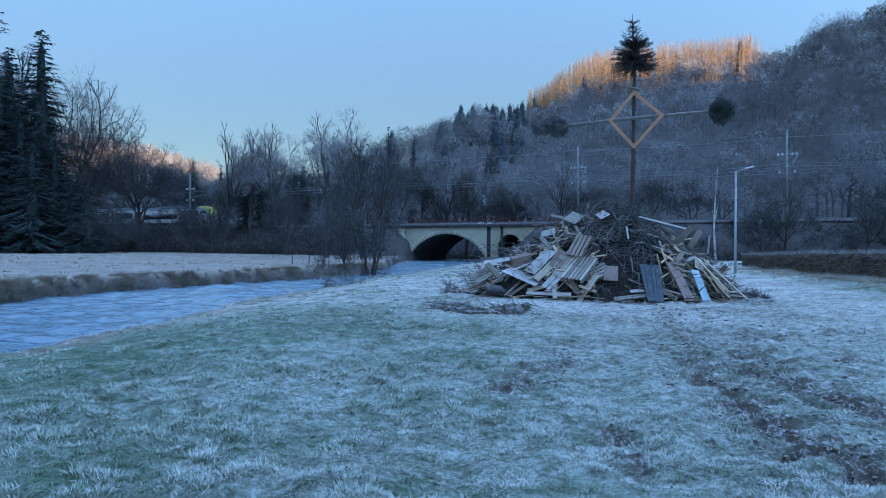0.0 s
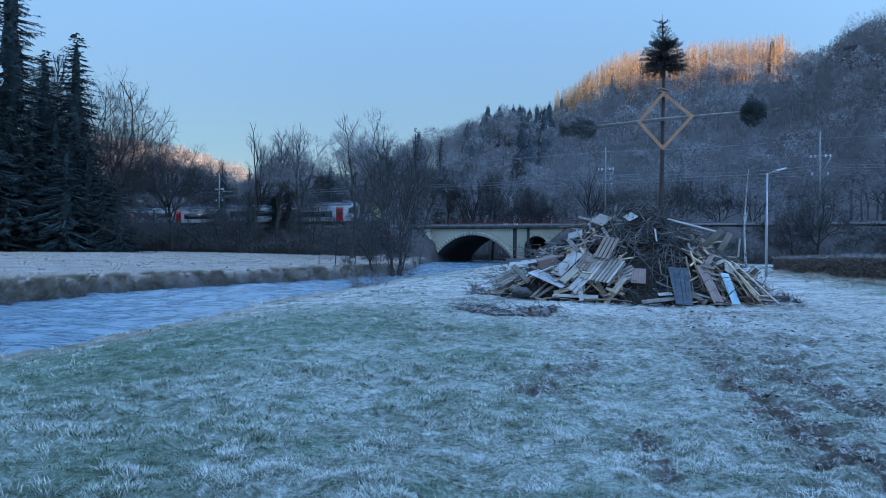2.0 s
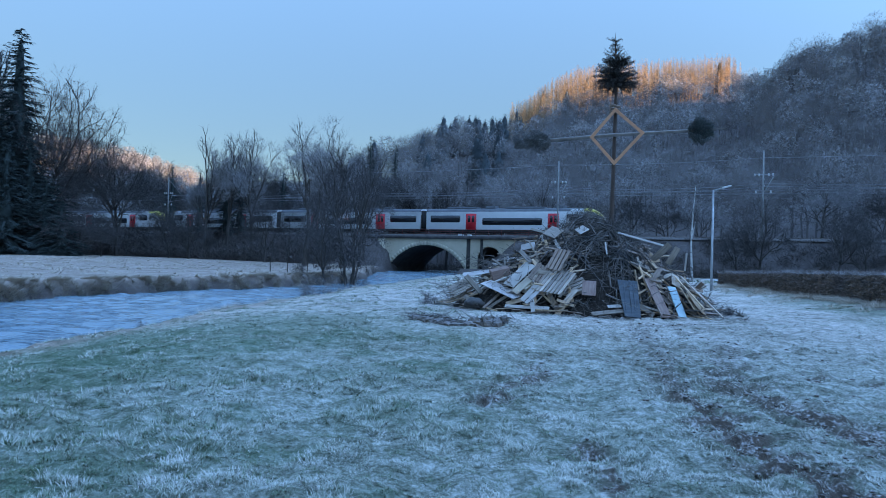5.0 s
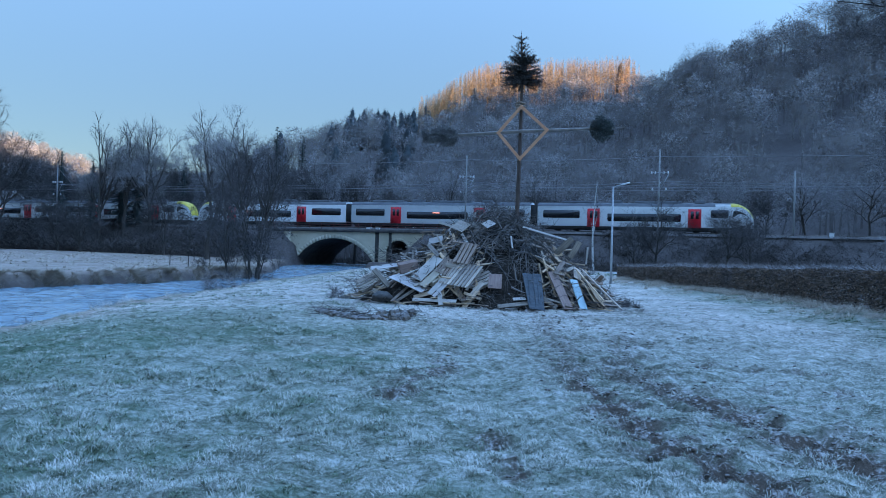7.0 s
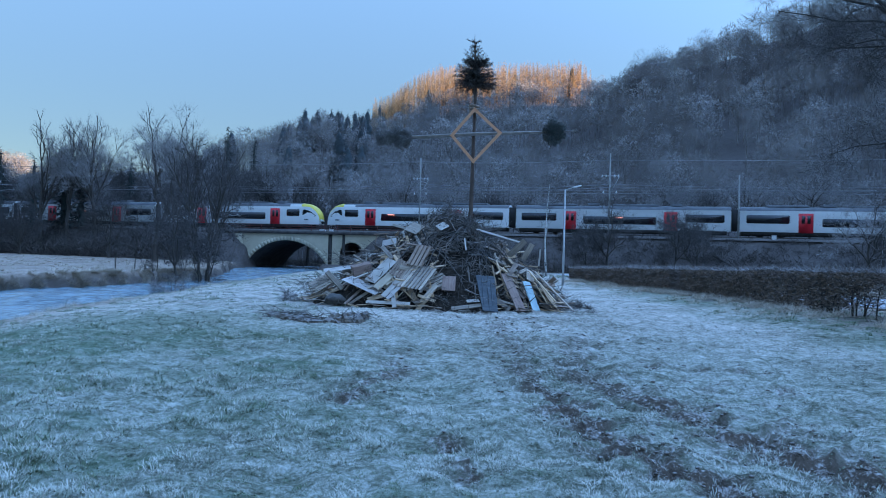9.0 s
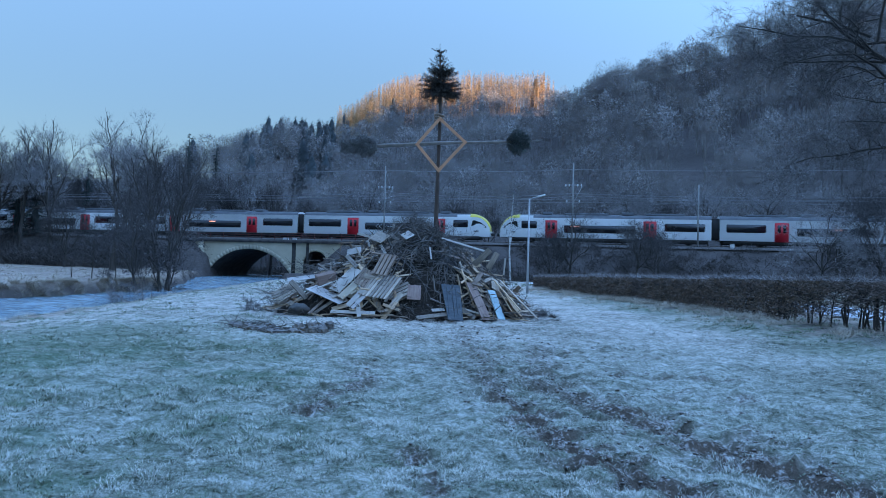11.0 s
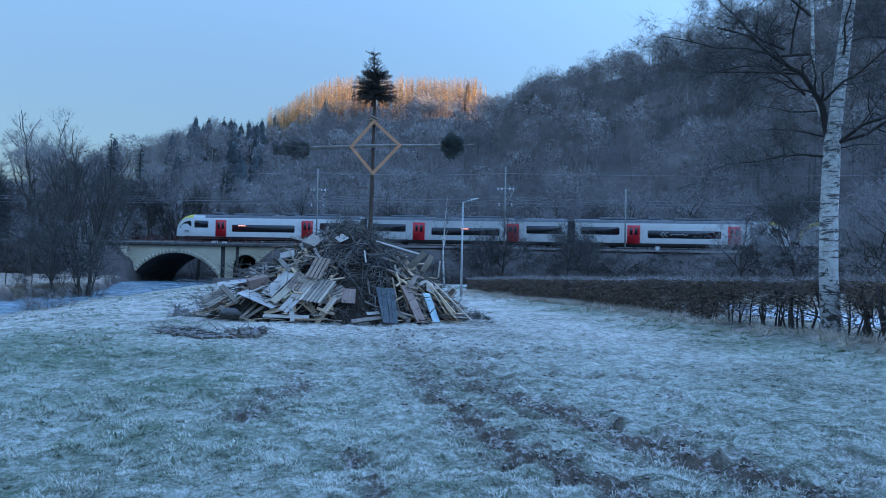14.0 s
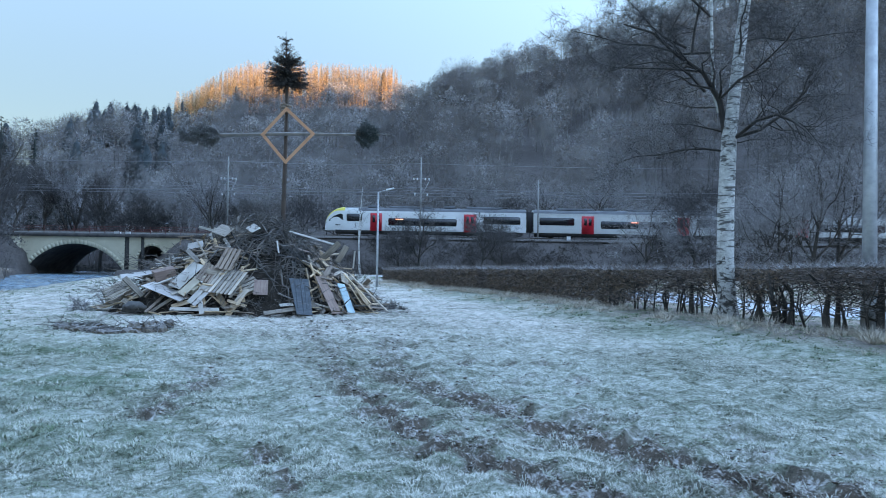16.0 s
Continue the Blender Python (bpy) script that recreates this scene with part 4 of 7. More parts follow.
def forked_tree(name, label, x, y, height, width, seed, mat_wood="bark", mat_twig="twig", lean=0.0, fork=0.24, levels=7, open_=0.62, twigs=6, twig_w=0.020, twig_len=0.8, thick=0.017, drop=0.0, group="", z=None, tuft_at=0.0):
    """A leafless tree that forks again and again into a rounded crown of fine twigs, grown to the given height and width."""
    rng = np.random.default_rng(seed)
    segs, ends = [], []
    def grow(p, d, ln, r, level, main=False):
        bend = rng.normal(size=3) * 0.16
        m = p + d * ln * 0.5
        d2 = unit(d + bend + np.array((0, 0, 0.05 - drop * (level > 2))))
        e = m + d2 * ln * 0.5
        segs.append((p, m, e, r, level))
        if level >= levels:
            ends.append((m, d, 0.6 * ln))
            ends.append((e, d2, ln))
            return
        kids = 4 if level < 2 else (3 if level < 4 and main or rng.random() < 0.25 else 2)
        turn = rng.uniform(0, 6.28)
        for k in range(kids):
            lead = k == 0 and level < 4 and main
            spread = rng.uniform(0.05, 0.22) if lead else open_ * (rng.uniform(0.25, 0.55) if k == 0 else rng.uniform(0.75, 1.3))
            w = turn + 6.28 * k / kids + rng.normal() * 0.4
            a = unit(np.cross(d2, np.array((0.31, 0.77, 0.2)) if abs(d2[2]) > 0.5 else np.array((0.1, 0.1, 1.0))))
            b = np.cross(d2, a)
            c = unit(d2 * math.cos(spread) + (a * math.cos(w) + b * math.sin(w)) * math.sin(spread) + np.array((lean * 0.25 * (level < 4), 0, 0.10 if level < 5 else 0.02)))
            grow(e, c, ln * (0.86 if k == 0 else 0.72) * rng.uniform(0.8, 1.15), r * (0.80 if k == 0 else 0.55), level + 1, lead)
        if 2 < level:  # side shoots along the limb
            w = unit(d + rng.normal(size=3) * 0.8)
            ends.append((m, w, ln * 0.9))
    grow(np.zeros(3), unit(np.array((lean * 0.35, 0, 1.0))), 1.0, 1.0, 0, True)
    tips = np.array([e for e, _, _ in ends])
    low = 1.0
    k_w = width / (np.percentile(tips[:, 0], 97) - np.percentile(tips[:, 0], 3))
    k_z = height * (1 - fork) / (np.percentile(tips[:, 2], 99.5) - low)
    def fit(p):
        return np.array((p[0] * k_w, p[1] * k_w, p[2] * fork * height if p[2] < low else height * fork + (p[2] - low) * k_z))
    wood, fine = Geo(), Geo()
    r0 = height * thick
    wood.tube([(0, 0, -0.4), (0, 0, 0.1)], [r0 * 1.35, r0 * 1.15], 7, cap=False)
    for p, m, e, r, level in segs:
        ra, rb = r0 * r, r0 * r * (0.78 if level else 0.85)
        if rb > 0.022:
            wood.tube([fit(p), fit(m), fit(e)], [ra * (1.15 if level == 0 else 1), (ra + rb) / 2, rb], 7 if level == 0 else (5 if level < 4 else 3), cap=False)
        else:
            fine.sliver(fit(p), fit(e), max(2.0 * ra, twig_w * 1.4), rng)
    scale = twig_len * height / 16
    for e, d, ln in ends:
        q = fit(e)
        for _ in range(twigs):
            w = unit(d + rng.normal(size=3) * 0.62 + np.array((0, 0, 0.12 - drop)))
            fine.sliver(q, q + w * scale * rng.uniform(0.45, 1.35), twig_w, rng)
        if tuft_at and rng.random() < tuft_at:  # a cluster of cones or old leaves
            for _ in range(5):
                o = q + rng.normal(size=3) * 0.14
                fine.sliver(o, o + rng.normal(size=3) * 0.14, 0.10, rng)
    tree = tagged(new(name), label, "tree", group)
    tree.location = (x, y, land(x, y) if z is None else z)
    piece("trunk", wood, MAT[mat_wood], tree, smooth=True)
    piece("crown", fine, MAT[mat_twig], tree)
    return tree


def bearing(az, r):
    return r * math.sin(radians(az)), r * math.cos(radians(az))


def plant_big_trees():
    # spruces at the far meadow's edge: bearing, distance, top's slope, width
    for az, r, el, width, seed in ((-41.0, 122, 0.262, 9.6, 1), (-45.0, 120, 0.345, 11.5, 2), (-43.0, 127, 0.235, 9.0, 3), (-48.5, 118, 0.30, 10, 4), (-42.3, 117, 0.165, 6.5, 5), (-43.9, 116, 0.15, 6.5, 6), (-40.3, 114, 0.125, 6.0, 7), (-46.6, 114, 0.24, 7.5, 8), (-39.2, 112, 0.085, 5.5, 36), (-38.2, 111, 0.055, 4.5, 37), (-41.6, 112, 0.12, 6.5, 38)):
        x, y = bearing(az, r)
        spruce_tree("spruce_tree", "tall dark green spruce at the meadow's edge", x, y, 1.6 + el * r - float(land(x, y)), width, seed)
    for az, r, el, width, seed in ((-27.0, 122, 0.112, 2.3, 9), (-25.9, 120, 0.116, 2.2, 10), (-28.9, 126, 0.106, 2.4, 16), (-30.9, 134, 0.112, 2.6, 17), (-15.9, 150, 0.166, 2.6, 18), (-13.9, 160, 0.156, 2.6, 19), (-22.7, 128, 0.115, 2.5, 20)):
        x, y = bearing(az, r)
        spruce_tree("spruce_tree", "slim dark spruce among leafless trees by the railway", x, y, 1.6 + el * r - float(land(x, y)), width, seed, 30, 10, 16)
    # bare trees: bearing, distance, top's slope, crown's width, seed, twig tone, habit
    low = dict(fork=0.16, open_=0.78)
    tall = dict(fork=0.26, open_=0.62)
    rows = [
        (-40.5, 123, 0.198, 13, 11, "twig", dict(fork=0.14, lean=0.7, open_=0.8, levels=8, twigs=6)), (-38.9, 156, 0.062, 11, 12, "twig", low), (-37.6, 160, 0.058, 10, 30, "twig", low), (-42.6, 134, 0.225, 9, 39, "twig_frost", tall),
        (-34.6, 124, 0.136, 11.5, 13, "twig", dict(fork=0.22, open_=0.7, levels=8, twigs=6)), (-36.4, 156, 0.055, 10, 29, "twig", low), (-33.0, 150, 0.098, 8.5, 27, "twig", {}), (-32.0, 150, 0.108, 8, 14, "twig", tall), (-31.4, 146, 0.075, 9, 40, "twig", low), (-30.0, 145, 0.095, 9, 15, "twig", {}),
        (-28.4, 119, 0.142, 6.4, 16, "twig_frost", tall), (-26.8, 118, 0.146, 6.2, 17, "twig_frost", tall), (-25.0, 115, 0.154, 7.6, 18, "twig_frost", tall), (-29.2, 142, 0.080, 10, 35, "twig", low), (-27.6, 140, 0.08, 10, 34, "twig", low),
        (-26.2, 138, 0.085, 10, 32, "twig", low), (-24.4, 134, 0.09, 9, 36, "twig", low), (-23.0, 132, 0.12, 9, 20, "twig", {}),
        (-20.9, 85, 0.175, 9.0, 21, "twig_frost", dict(fork=0.22, open_=0.62, levels=8, twigs=6)), (-22.0, 130, 0.10, 9.0, 26, "twig", low), (-18.0, 76, 0.142, 5.5, 22, "twig", dict(fork=0.3, tuft_at=0.07)), (-19.6, 128, 0.11, 9, 28, "twig", {}), (-16.6, 86, 0.128, 5.6, 23, "twig", tall),
        (-17.6, 122, 0.115, 9, 33, "twig", {}), (-15.0, 116, 0.115, 7, 24, "twig", tall), (-13.2, 116, 0.12, 6.5, 25, "twig", tall), (-11.3, 116, 0.115, 6.5, 31, "twig_frost", tall), (-9.6, 116, 0.11, 6, 37, "twig", tall), (-31.0, 110, 0.058, 6, 41, "twig", low), (-29.6, 108, 0.066, 6, 42, "twig", low), (-24.0, 100, 0.075, 6.5, 43, "twig", low), (-37.2, 112, 0.05, 7, 44, "twig", low), (-35.6, 113, 0.042, 6, 45, "twig", low)]
    for az, r, el, wide, seed, tone, more in rows:
        x, y = bearing(az, r)
        forked_tree("bare_tree", "leafless rimed tree by the river meadow" if tone == "twig_frost" else "leafless dark winter tree by the railway", x, y, 1.6 + el * r - float(land(x, y)), wide, seed, mat_twig=tone,
                    group="trees by the meadow", **{**dict(twig_w=0.00017 * r), **more})
    # alders on the river's headland, several stems each
    for x, y, h, w, seed, lean in ((-16.2, 52.6, 9.9, 4.6, 31, 0.25), (-16.6, 52.2, 8.2, 4.4, 32, -0.5), (-17.3, 49.4, 6.6, 4.2, 33, -0.3), (-15.6, 51.2, 4.2, 3.0, 34, 0.5), (-16.0, 50.2, 3.4, 2.8, 35, -0.6)):
        forked_tree("alder_tree", "dark leafless alder leaning over the bank", x, y, h, w, seed, lean=lean, fork=0.10, open_=0.78, twigs=4, levels=6, twig_w=0.012, thick=0.014, group="alders on the bank", z=-0.35, tuft_at=0.04)
    for x, y, h, seed in ((-20.6, 50.4, 5.2, 36), (-19.2, 50.8, 4.6, 37), (-21.8, 50.0, 3.0, 38)):
        bare_tree("sapling", "thin leafless sapling on the bank", x, y, h, seed, radius=0.04, twig_w=0.02, kids=(8, 4, 3), levels=2, ratio0=0.3, clear=0.3, group="saplings")
    pale = (45, 51, 53, 55, 52, 58, 49, 62, 63, 64, 65, 50)
    # trees on and behind the railway bank, past the bridge: bearing, distance, top's slope, width, seed, habit
    for az, r, el, wide, seed, more in ((2.6, 80, 0.075, 6.5, 41, dict(fork=0.42, open_=0.9)), (14.2, 80, 0.080, 6, 42, dict(open_=0.75)), (12.6, 80, 0.05, 5, 43, low), (19.2, 80, 0.07, 5.5, 44, {}), (21.0, 80, 0.06, 5, 46, low), (32.2, 76, 0.085, 6.5, 45, dict(open_=0.8)), (33.8, 78, 0.06, 5, 47, low),
                                        (35.8, 78, 0.10, 6.5, 48, {}), (38.6, 76, 0.085, 6, 65, dict(open_=0.8)), (40.5, 76, 0.12, 7, 49, low), (41.4, 70, 0.115, 7, 62, low), (42.6, 70, 0.14, 7.5, 63, low), (43.8, 70, 0.155, 8, 64, low), (45.2, 72, 0.16, 8, 50, low), (28.5, 98, 0.115, 8, 51, dict(open_=0.7)), (24.5, 100, 0.11, 7.5, 52, {}),
                                        (18.2, 101, 0.115, 9, 53, dict(fork=0.3, open_=0.7)), (5.0, 106, 0.10, 7, 54, {}), (-2.0, 108, 0.11, 7, 55, {}), (-6.6, 112, 0.085, 6, 56, {}), (-5.6, 113, 0.07, 6, 59, {}), (-7.6, 111, 0.075, 6, 60, {}), (38.0, 98, 0.12, 8, 57, {}), (10.0, 103, 0.09, 7, 58, {}), (34.6, 97, 0.11, 8, 66, {}), (22.0, 100, 0.09, 7, 67, {}), (-0.2, 107, 0.085, 6, 68, {}), (7.6, 104, 0.085, 7, 69, {})):
        x, y = bearing(az, r)
        forked_tree("bare_tree", "rimed leafless tree beside the railway" if seed in pale else "bushy leafless tree on the railway bank", x, y, 1.6 + el * r - float(land(x, y)), wide, seed, mat_twig="twig_frost" if seed in pale else "twig", group="trees on the railway bank", **{**dict(twig_w=0.00019 * r, twigs=5), **more})
    # slender birch beside the street lamp
    x, y = bearing(9.55, 62)
    bare_tree("birch_tree", "slender white birch with bare twigs behind the woodpile", x, y, 9.6, 61, radius=0.10, mat_wood="birch", kids=(16, 3, 2), twigs=2, twig_w=0.014, thin=0.03, spread=0.5, ratio0=0.20, clear=0.42, lean=(-0.05, 0), wander=0.05)


plant_big_trees()


def plant_near_birch():
    """The large birch in the hedge: white trunk forking into stems, long drooping dark limbs."""
    bx, by = 13.0, 16.7
    dist = math.hypot(bx, by)
    fx, fy = by / dist, -bx / dist  # to the right as seen from the meadow
    def at(right, up, back=0.0):
        return np.array((fx * right + bx / dist * back, fy * right + by / dist * back, up))
    tree = tagged(new("birch_tree"), "large white-barked birch rising out of the hedge, bare drooping limbs", "tree")
    tree.location = (bx, by, float(land(bx, by)))
    rng = np.random.default_rng(77)
    g = Geo()
    g.tube([at(0.10, -0.3), at(0.08, 0.0), at(0.03, 0.5), at(-0.02, 1.5), at(-0.02, 3.0), at(0.02, 4.2), at(0.05, 5.0), at(0.14, 5.8), at(0.30, 7.4), at(0.44, 8.8), at(0.60, 10.4), at(0.75, 12.5), at(0.85, 14.5)],
           [0.33, 0.285, 0.25, 0.23, 0.22, 0.215, 0.20, 0.17, 0.155, 0.14, 0.11, 0.075, 0.03], 14)
    piece("trunk", g, MAT["birch"], tree, smooth=True)
    g = Geo()
    g.tube([at(-0.22, 5.7), at(-0.36, 6.3), at(-0.42, 7.4), at(-0.45, 9.0), at(-0.47, 11.0)], [0.05, 0.055, 0.048, 0.036, 0.012], 9)
    piece("second_stem", g, MAT["birch"], tree, "slimmer white second stem", smooth=True)
    twigs = Geo()
    o = {**BARE, "wander": 0.40, "lift": 0.0, "twig_w": 0.007, "thin": 0.007, "twig_len": 0.42, "twigs": 4, "twig_lift": -0.10, "kids": (14, 7, 4), "ratio0": 0.40, "ratio": 0.50, "clear": 0.15, "spread": 0.75, "levels": 3, "segs": 5}
    limbs = [  # foot (right, up, back), way, length, radius
        ((-0.05, 5.1, 0), (-0.42, 1.0, 0.0), 4.6, 0.115), ((-0.80, 6.9, 0), (-1.0, 0.12, 0.2), 3.0, 0.045), ((-0.22, 5.85, 0), (-1.0, 0.02, -0.2), 1.9, 0.03), ((-0.12, 5.15, 0), (-1.0, 0.06, 0.1), 2.2, 0.035),
        ((0.0, 4.6, 0), (-1.0, -0.10, -0.1), 3.4, 0.045), ((0.08, 4.95, 0), (1.0, 0.40, -0.15), 3.8, 0.07), ((0.12, 4.9, 0), (1.0, 0.85, -0.25), 4.4, 0.07), ((0.1, 4.85, 0), (1.0, -0.08, 0.1), 1.3, 0.025),
        ((-0.15, 6.1, -0.1), (1.0, 0.50, -0.25), 3.9, 0.05), ((0.32, 7.6, 0), (1.0, 0.35, 0.2), 3.2, 0.045), ((-1.1, 7.6, 0), (-0.9, 0.6, 0.1), 3.4, 0.055), ((-0.95, 7.4, 0), (-0.25, 1.0, 0.1), 3.4, 0.05),
        ((-0.42, 7.4, 0), (-1.0, 0.45, 0.1), 4.2, 0.05), ((-0.44, 8.4, 0), (-0.9, 0.8, -0.2), 4.4, 0.05), ((0.42, 8.6, 0), (-0.5, 1.0, 0.3), 4.3, 0.06), ((0.50, 9.4, 0), (0.9, 0.7, 0.1), 4.2, 0.06),
        ((-0.45, 9.3, 0), (-0.8, 0.9, 0.2), 4.0, 0.045), ((0.6, 10.4, 0), (-0.7, 0.8, -0.2), 4.0, 0.05), ((0.28, 7.2, 0), (0.2, 0.6, -1.0), 3.2, 0.045), ((-0.6, 6.3, 0), (-0.9, 0.45, -0.5), 3.4, 0.045)]
    for foot, way, ln, r in limbs:
        wood = Geo()
        limb(wood, twigs, rng, at(*foot), unit(at(*way)), ln, r * 0.8, 0, o if ln > 2.6 else {**o, "kids": (7, 4, 3), "twigs": 3})
        piece("limb", wood, MAT["limb_bark"], tree, "dark bare limb", smooth=True)
    piece("crown", twigs, MAT["twig"], tree)


plant_near_birch()


# ---- woods on the slopes: every tree real, joined ----
def stamp(shapes, xs, ys, zs, scale, turn, pick):
    vs, ts, n = [], [], 0
    for k, (v, t) in enumerate(shapes):
        w = np.where(pick == k)[0]
        if not len(w):
            continue
        c, s = np.cos(turn[w])[:, None], np.sin(turn[w])[:, None]
        x = (v[None, :, 0] * c - v[None, :, 1] * s) * scale[w][:, None] + xs[w][:, None]
        y = (v[None, :, 0] * s + v[None, :, 1] * c) * scale[w][:, None] + ys[w][:, None]
        z = v[None, :, 2] * scale[w][:, None] + zs[w][:, None]
        vs.append(np.stack([x, y, z], -1).reshape(-1, 3))
        ts.append((t[None] + (np.arange(len(w)) * len(v))[:, None, None]).reshape(-1, 3) + n)
        n += len(w) * len(v)
    return np.concatenate(vs), np.concatenate(ts)


def joined(*geos):
    g = Geo()
    for q in geos:
        if q.n or q.thin:
            g.add(*q.arrays())
    return g.arrays()


def bare_crown(rng, shoots, thin, long_):
    """A stem with limbs under a lobed dome of fine shoots, most of them lying flat on the dome."""
    g = Geo()
    high, rx, rz = rng.uniform(6.4, 8.6), rng.uniform(2.7, 4.1), rng.uniform(3.4, 4.8)
    g.tube([(0, 0, -0.5), (rng.normal() * 0.2, rng.normal() * 0.2, high * 0.6), (rng.normal() * 0.3, rng.normal() * 0.3, high)], [0.15, 0.11, 0.06], 3, cap=False)
    for j in range(8):
        w = rng.uniform(0, 6.28)
        a = np.array((0, 0, high * rng.uniform(0.45, 0.95)))
        e = np.array((math.cos(w) * rx * 0.75, math.sin(w) * rx * 0.75, high + rz * rng.uniform(-0.2, 0.7)))
        g.sliver(a, e, 0.11, rng)
    lobes = unit3(rng.normal(size=(9, 3)) * np.array((1, 1, 0.8)) + np.array((0, 0, 0.45)))
    def swell(n):
        return 0.66 + 0.42 * max(0.0, float((lobes @ n).max()) - 0.55) / 0.45
    for j in range(shoots):
        n = unit(rng.normal(size=3) + np.array((0, 0, 0.55)))
        near = lobes @ n
        lobe = swell(n)
        q = (rng.uniform(0.78, 1.0) if j % 5 else rng.random() ** 0.5) * lobe
        a = np.array((n[0] * rx * q, n[1] * rx * q, high + n[2] * rz * q))
        puff = unit(n + 0.8 * (n - lobes[int(near.argmax())] * 0.6))
        e = a + unit(n * 0.55 + rng.normal(size=3) * 0.75 + np.array((0, 0, 0.30))) * rng.uniform(0.5, 1.2) * long_
        g.facing(a, e, thin * rng.uniform(0.7, 1.3), puff + rng.normal(size=3) * 0.12)
    return g.arrays()


def wood_shapes():
    """Leafless crowns, finer for those that stand near; larches and firs."""
    near, mid, far, thin, larch, fir = [], [], [], [], [], []
    for k in range(6):
        near.append(bare_crown(np.random.default_rng(100 + k), 900, 0.15, 0.62))
        mid.append(bare_crown(np.random.default_rng(140 + k), 420, 0.28, 0.78))
        far.append(bare_crown(np.random.default_rng(160 + k), 250, 0.38, 0.9))
        thin.append(bare_crown(np.random.default_rng(180 + k), 280, 0.14, 0.95))
    for k in range(5):
        rng = np.random.default_rng(120 + k)
        w, n = spruce_geo(rng, 20.0, 2.3, 22, 6, 4, droop=-0.05, clear=0.30, power=0.45, spray=1.1, fat=0.22, sides=3, core=0.0, trunk=0.009)
        larch.append(joined(w, n))
        w, n = spruce_geo(rng, 20.0, 6.6, 26, 11, 6, droop=0.32, clear=0.04, power=0.66, spray=1.4, fat=0.45, sides=3, core=0.6)
        fir.append(joined(w, n))
    return near, mid, far, thin, larch, fir


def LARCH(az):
    """How far off the larches begin, by bearing: drawn along the sunlight's lower edge."""
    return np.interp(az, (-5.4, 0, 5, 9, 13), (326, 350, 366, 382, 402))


def plant_woods():
    near, mid, far, thin, larch, fir = wood_shapes()
    rng = np.random.default_rng(9)
    n = 30000
    az, r = rng.uniform(-48, 50, n), np.sqrt(rng.uniform(96**2, 600**2, n))
    x, y = r * np.sin(np.radians(az)), r * np.cos(np.radians(az))
    dist, foot, el = (np.interp(az, RIDGE[:, 0], RIDGE[:, k]) for k in (1, 4, 2))
    s, d = track_sd(x, y)
    ok = (d < -11) & (r > foot - 6) & (r < dist + 22) & ~((x < -12) & (x > -28) & (y < 125))
    # thinner on the far left hill, closer along the ridges
    in_larch = (r > LARCH(az)) & (az > -5.4) & (az < 13.2)
    keep = np.where(az < -24, 0.13, np.where(in_larch, 0.60, 0.23)) * np.where(np.abs(r - dist) < 28, 2.0, np.where((r < dist) & (r > dist - 110) & (az > 13), 2.1, 1.0))
    keep = np.where((az < -10) & (r < 210), 0.42, keep)
    ok &= rng.random(n) < keep
    x, y, az, r, dist = x[ok], y[ok], az[ok], r[ok], dist[ok]
    z = land(x, y, False)
    m = len(x)
    scale, turn = rng.uniform(0.72, 1.4, m), rng.uniform(0, 6.28, m)
    patch = fbm(x / 40, y / 40, 3, 71)
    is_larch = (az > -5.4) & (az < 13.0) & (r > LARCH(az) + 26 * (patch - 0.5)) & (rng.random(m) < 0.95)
    stand = ((az > -8.6) & (az < -4.7) & (r < 330) & (r > 190)) | ((az > -11.5) & (az < -8.0) & (r > 225) & (r < 300) & (rng.random(m) < 0.3))
    is_fir = ~is_larch & ((stand & (patch > 0.33) & (rng.random(m) < 0.6)) | ((rng.random(m) < 0.002) & (az < -8)) | ((az > -20) & (az < -9) & (rng.random(m) < 0.03)))
    is_fir |= is_larch & (rng.random(m) < 0.035)
    is_larch &= ~is_fir
    is_bare = ~is_larch & ~is_fir
    # more of the hazy pale tone toward the left bearings
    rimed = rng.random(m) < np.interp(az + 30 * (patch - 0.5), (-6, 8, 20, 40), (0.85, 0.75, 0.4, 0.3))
    edge = np.abs(r - dist) < 13
    for name, label, mask, shapes, mat in (
            ("winter_woods", "leafless rimed woods at the foot of the slopes, haze in their grey", is_bare & (r < 170) & rimed, near, "forest"),
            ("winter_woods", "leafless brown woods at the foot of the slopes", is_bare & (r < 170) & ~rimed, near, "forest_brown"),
            ("winter_woods", "leafless rimed woods covering the slopes, haze in their grey", is_bare & (r >= 170) & (r < 250) & rimed & ~edge, mid, "forest"),
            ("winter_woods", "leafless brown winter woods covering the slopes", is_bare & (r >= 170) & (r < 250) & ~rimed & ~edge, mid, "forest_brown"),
            ("winter_woods", "leafless rimed woods high on the hill, haze in their grey", is_bare & (r >= 250) & rimed & ~edge, far, "forest"),
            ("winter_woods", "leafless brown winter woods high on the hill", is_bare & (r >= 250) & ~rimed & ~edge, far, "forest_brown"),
            ("winter_woods", "thin leafless trees along the ridge", is_bare & edge & (r >= 170), thin, "forest"),
            ("larch_woods", "larches along the hilltop, sunlight's warmth in their orange-brown colour", is_larch, larch, "larch"),
            ("spruce_woods", "dark spruces standing in the leafless woods, haze in their bluish tone", is_fir, fir, "hazed_spruce")):
        w = np.where(mask)[0]
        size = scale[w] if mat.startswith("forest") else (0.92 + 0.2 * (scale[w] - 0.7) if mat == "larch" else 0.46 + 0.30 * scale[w])
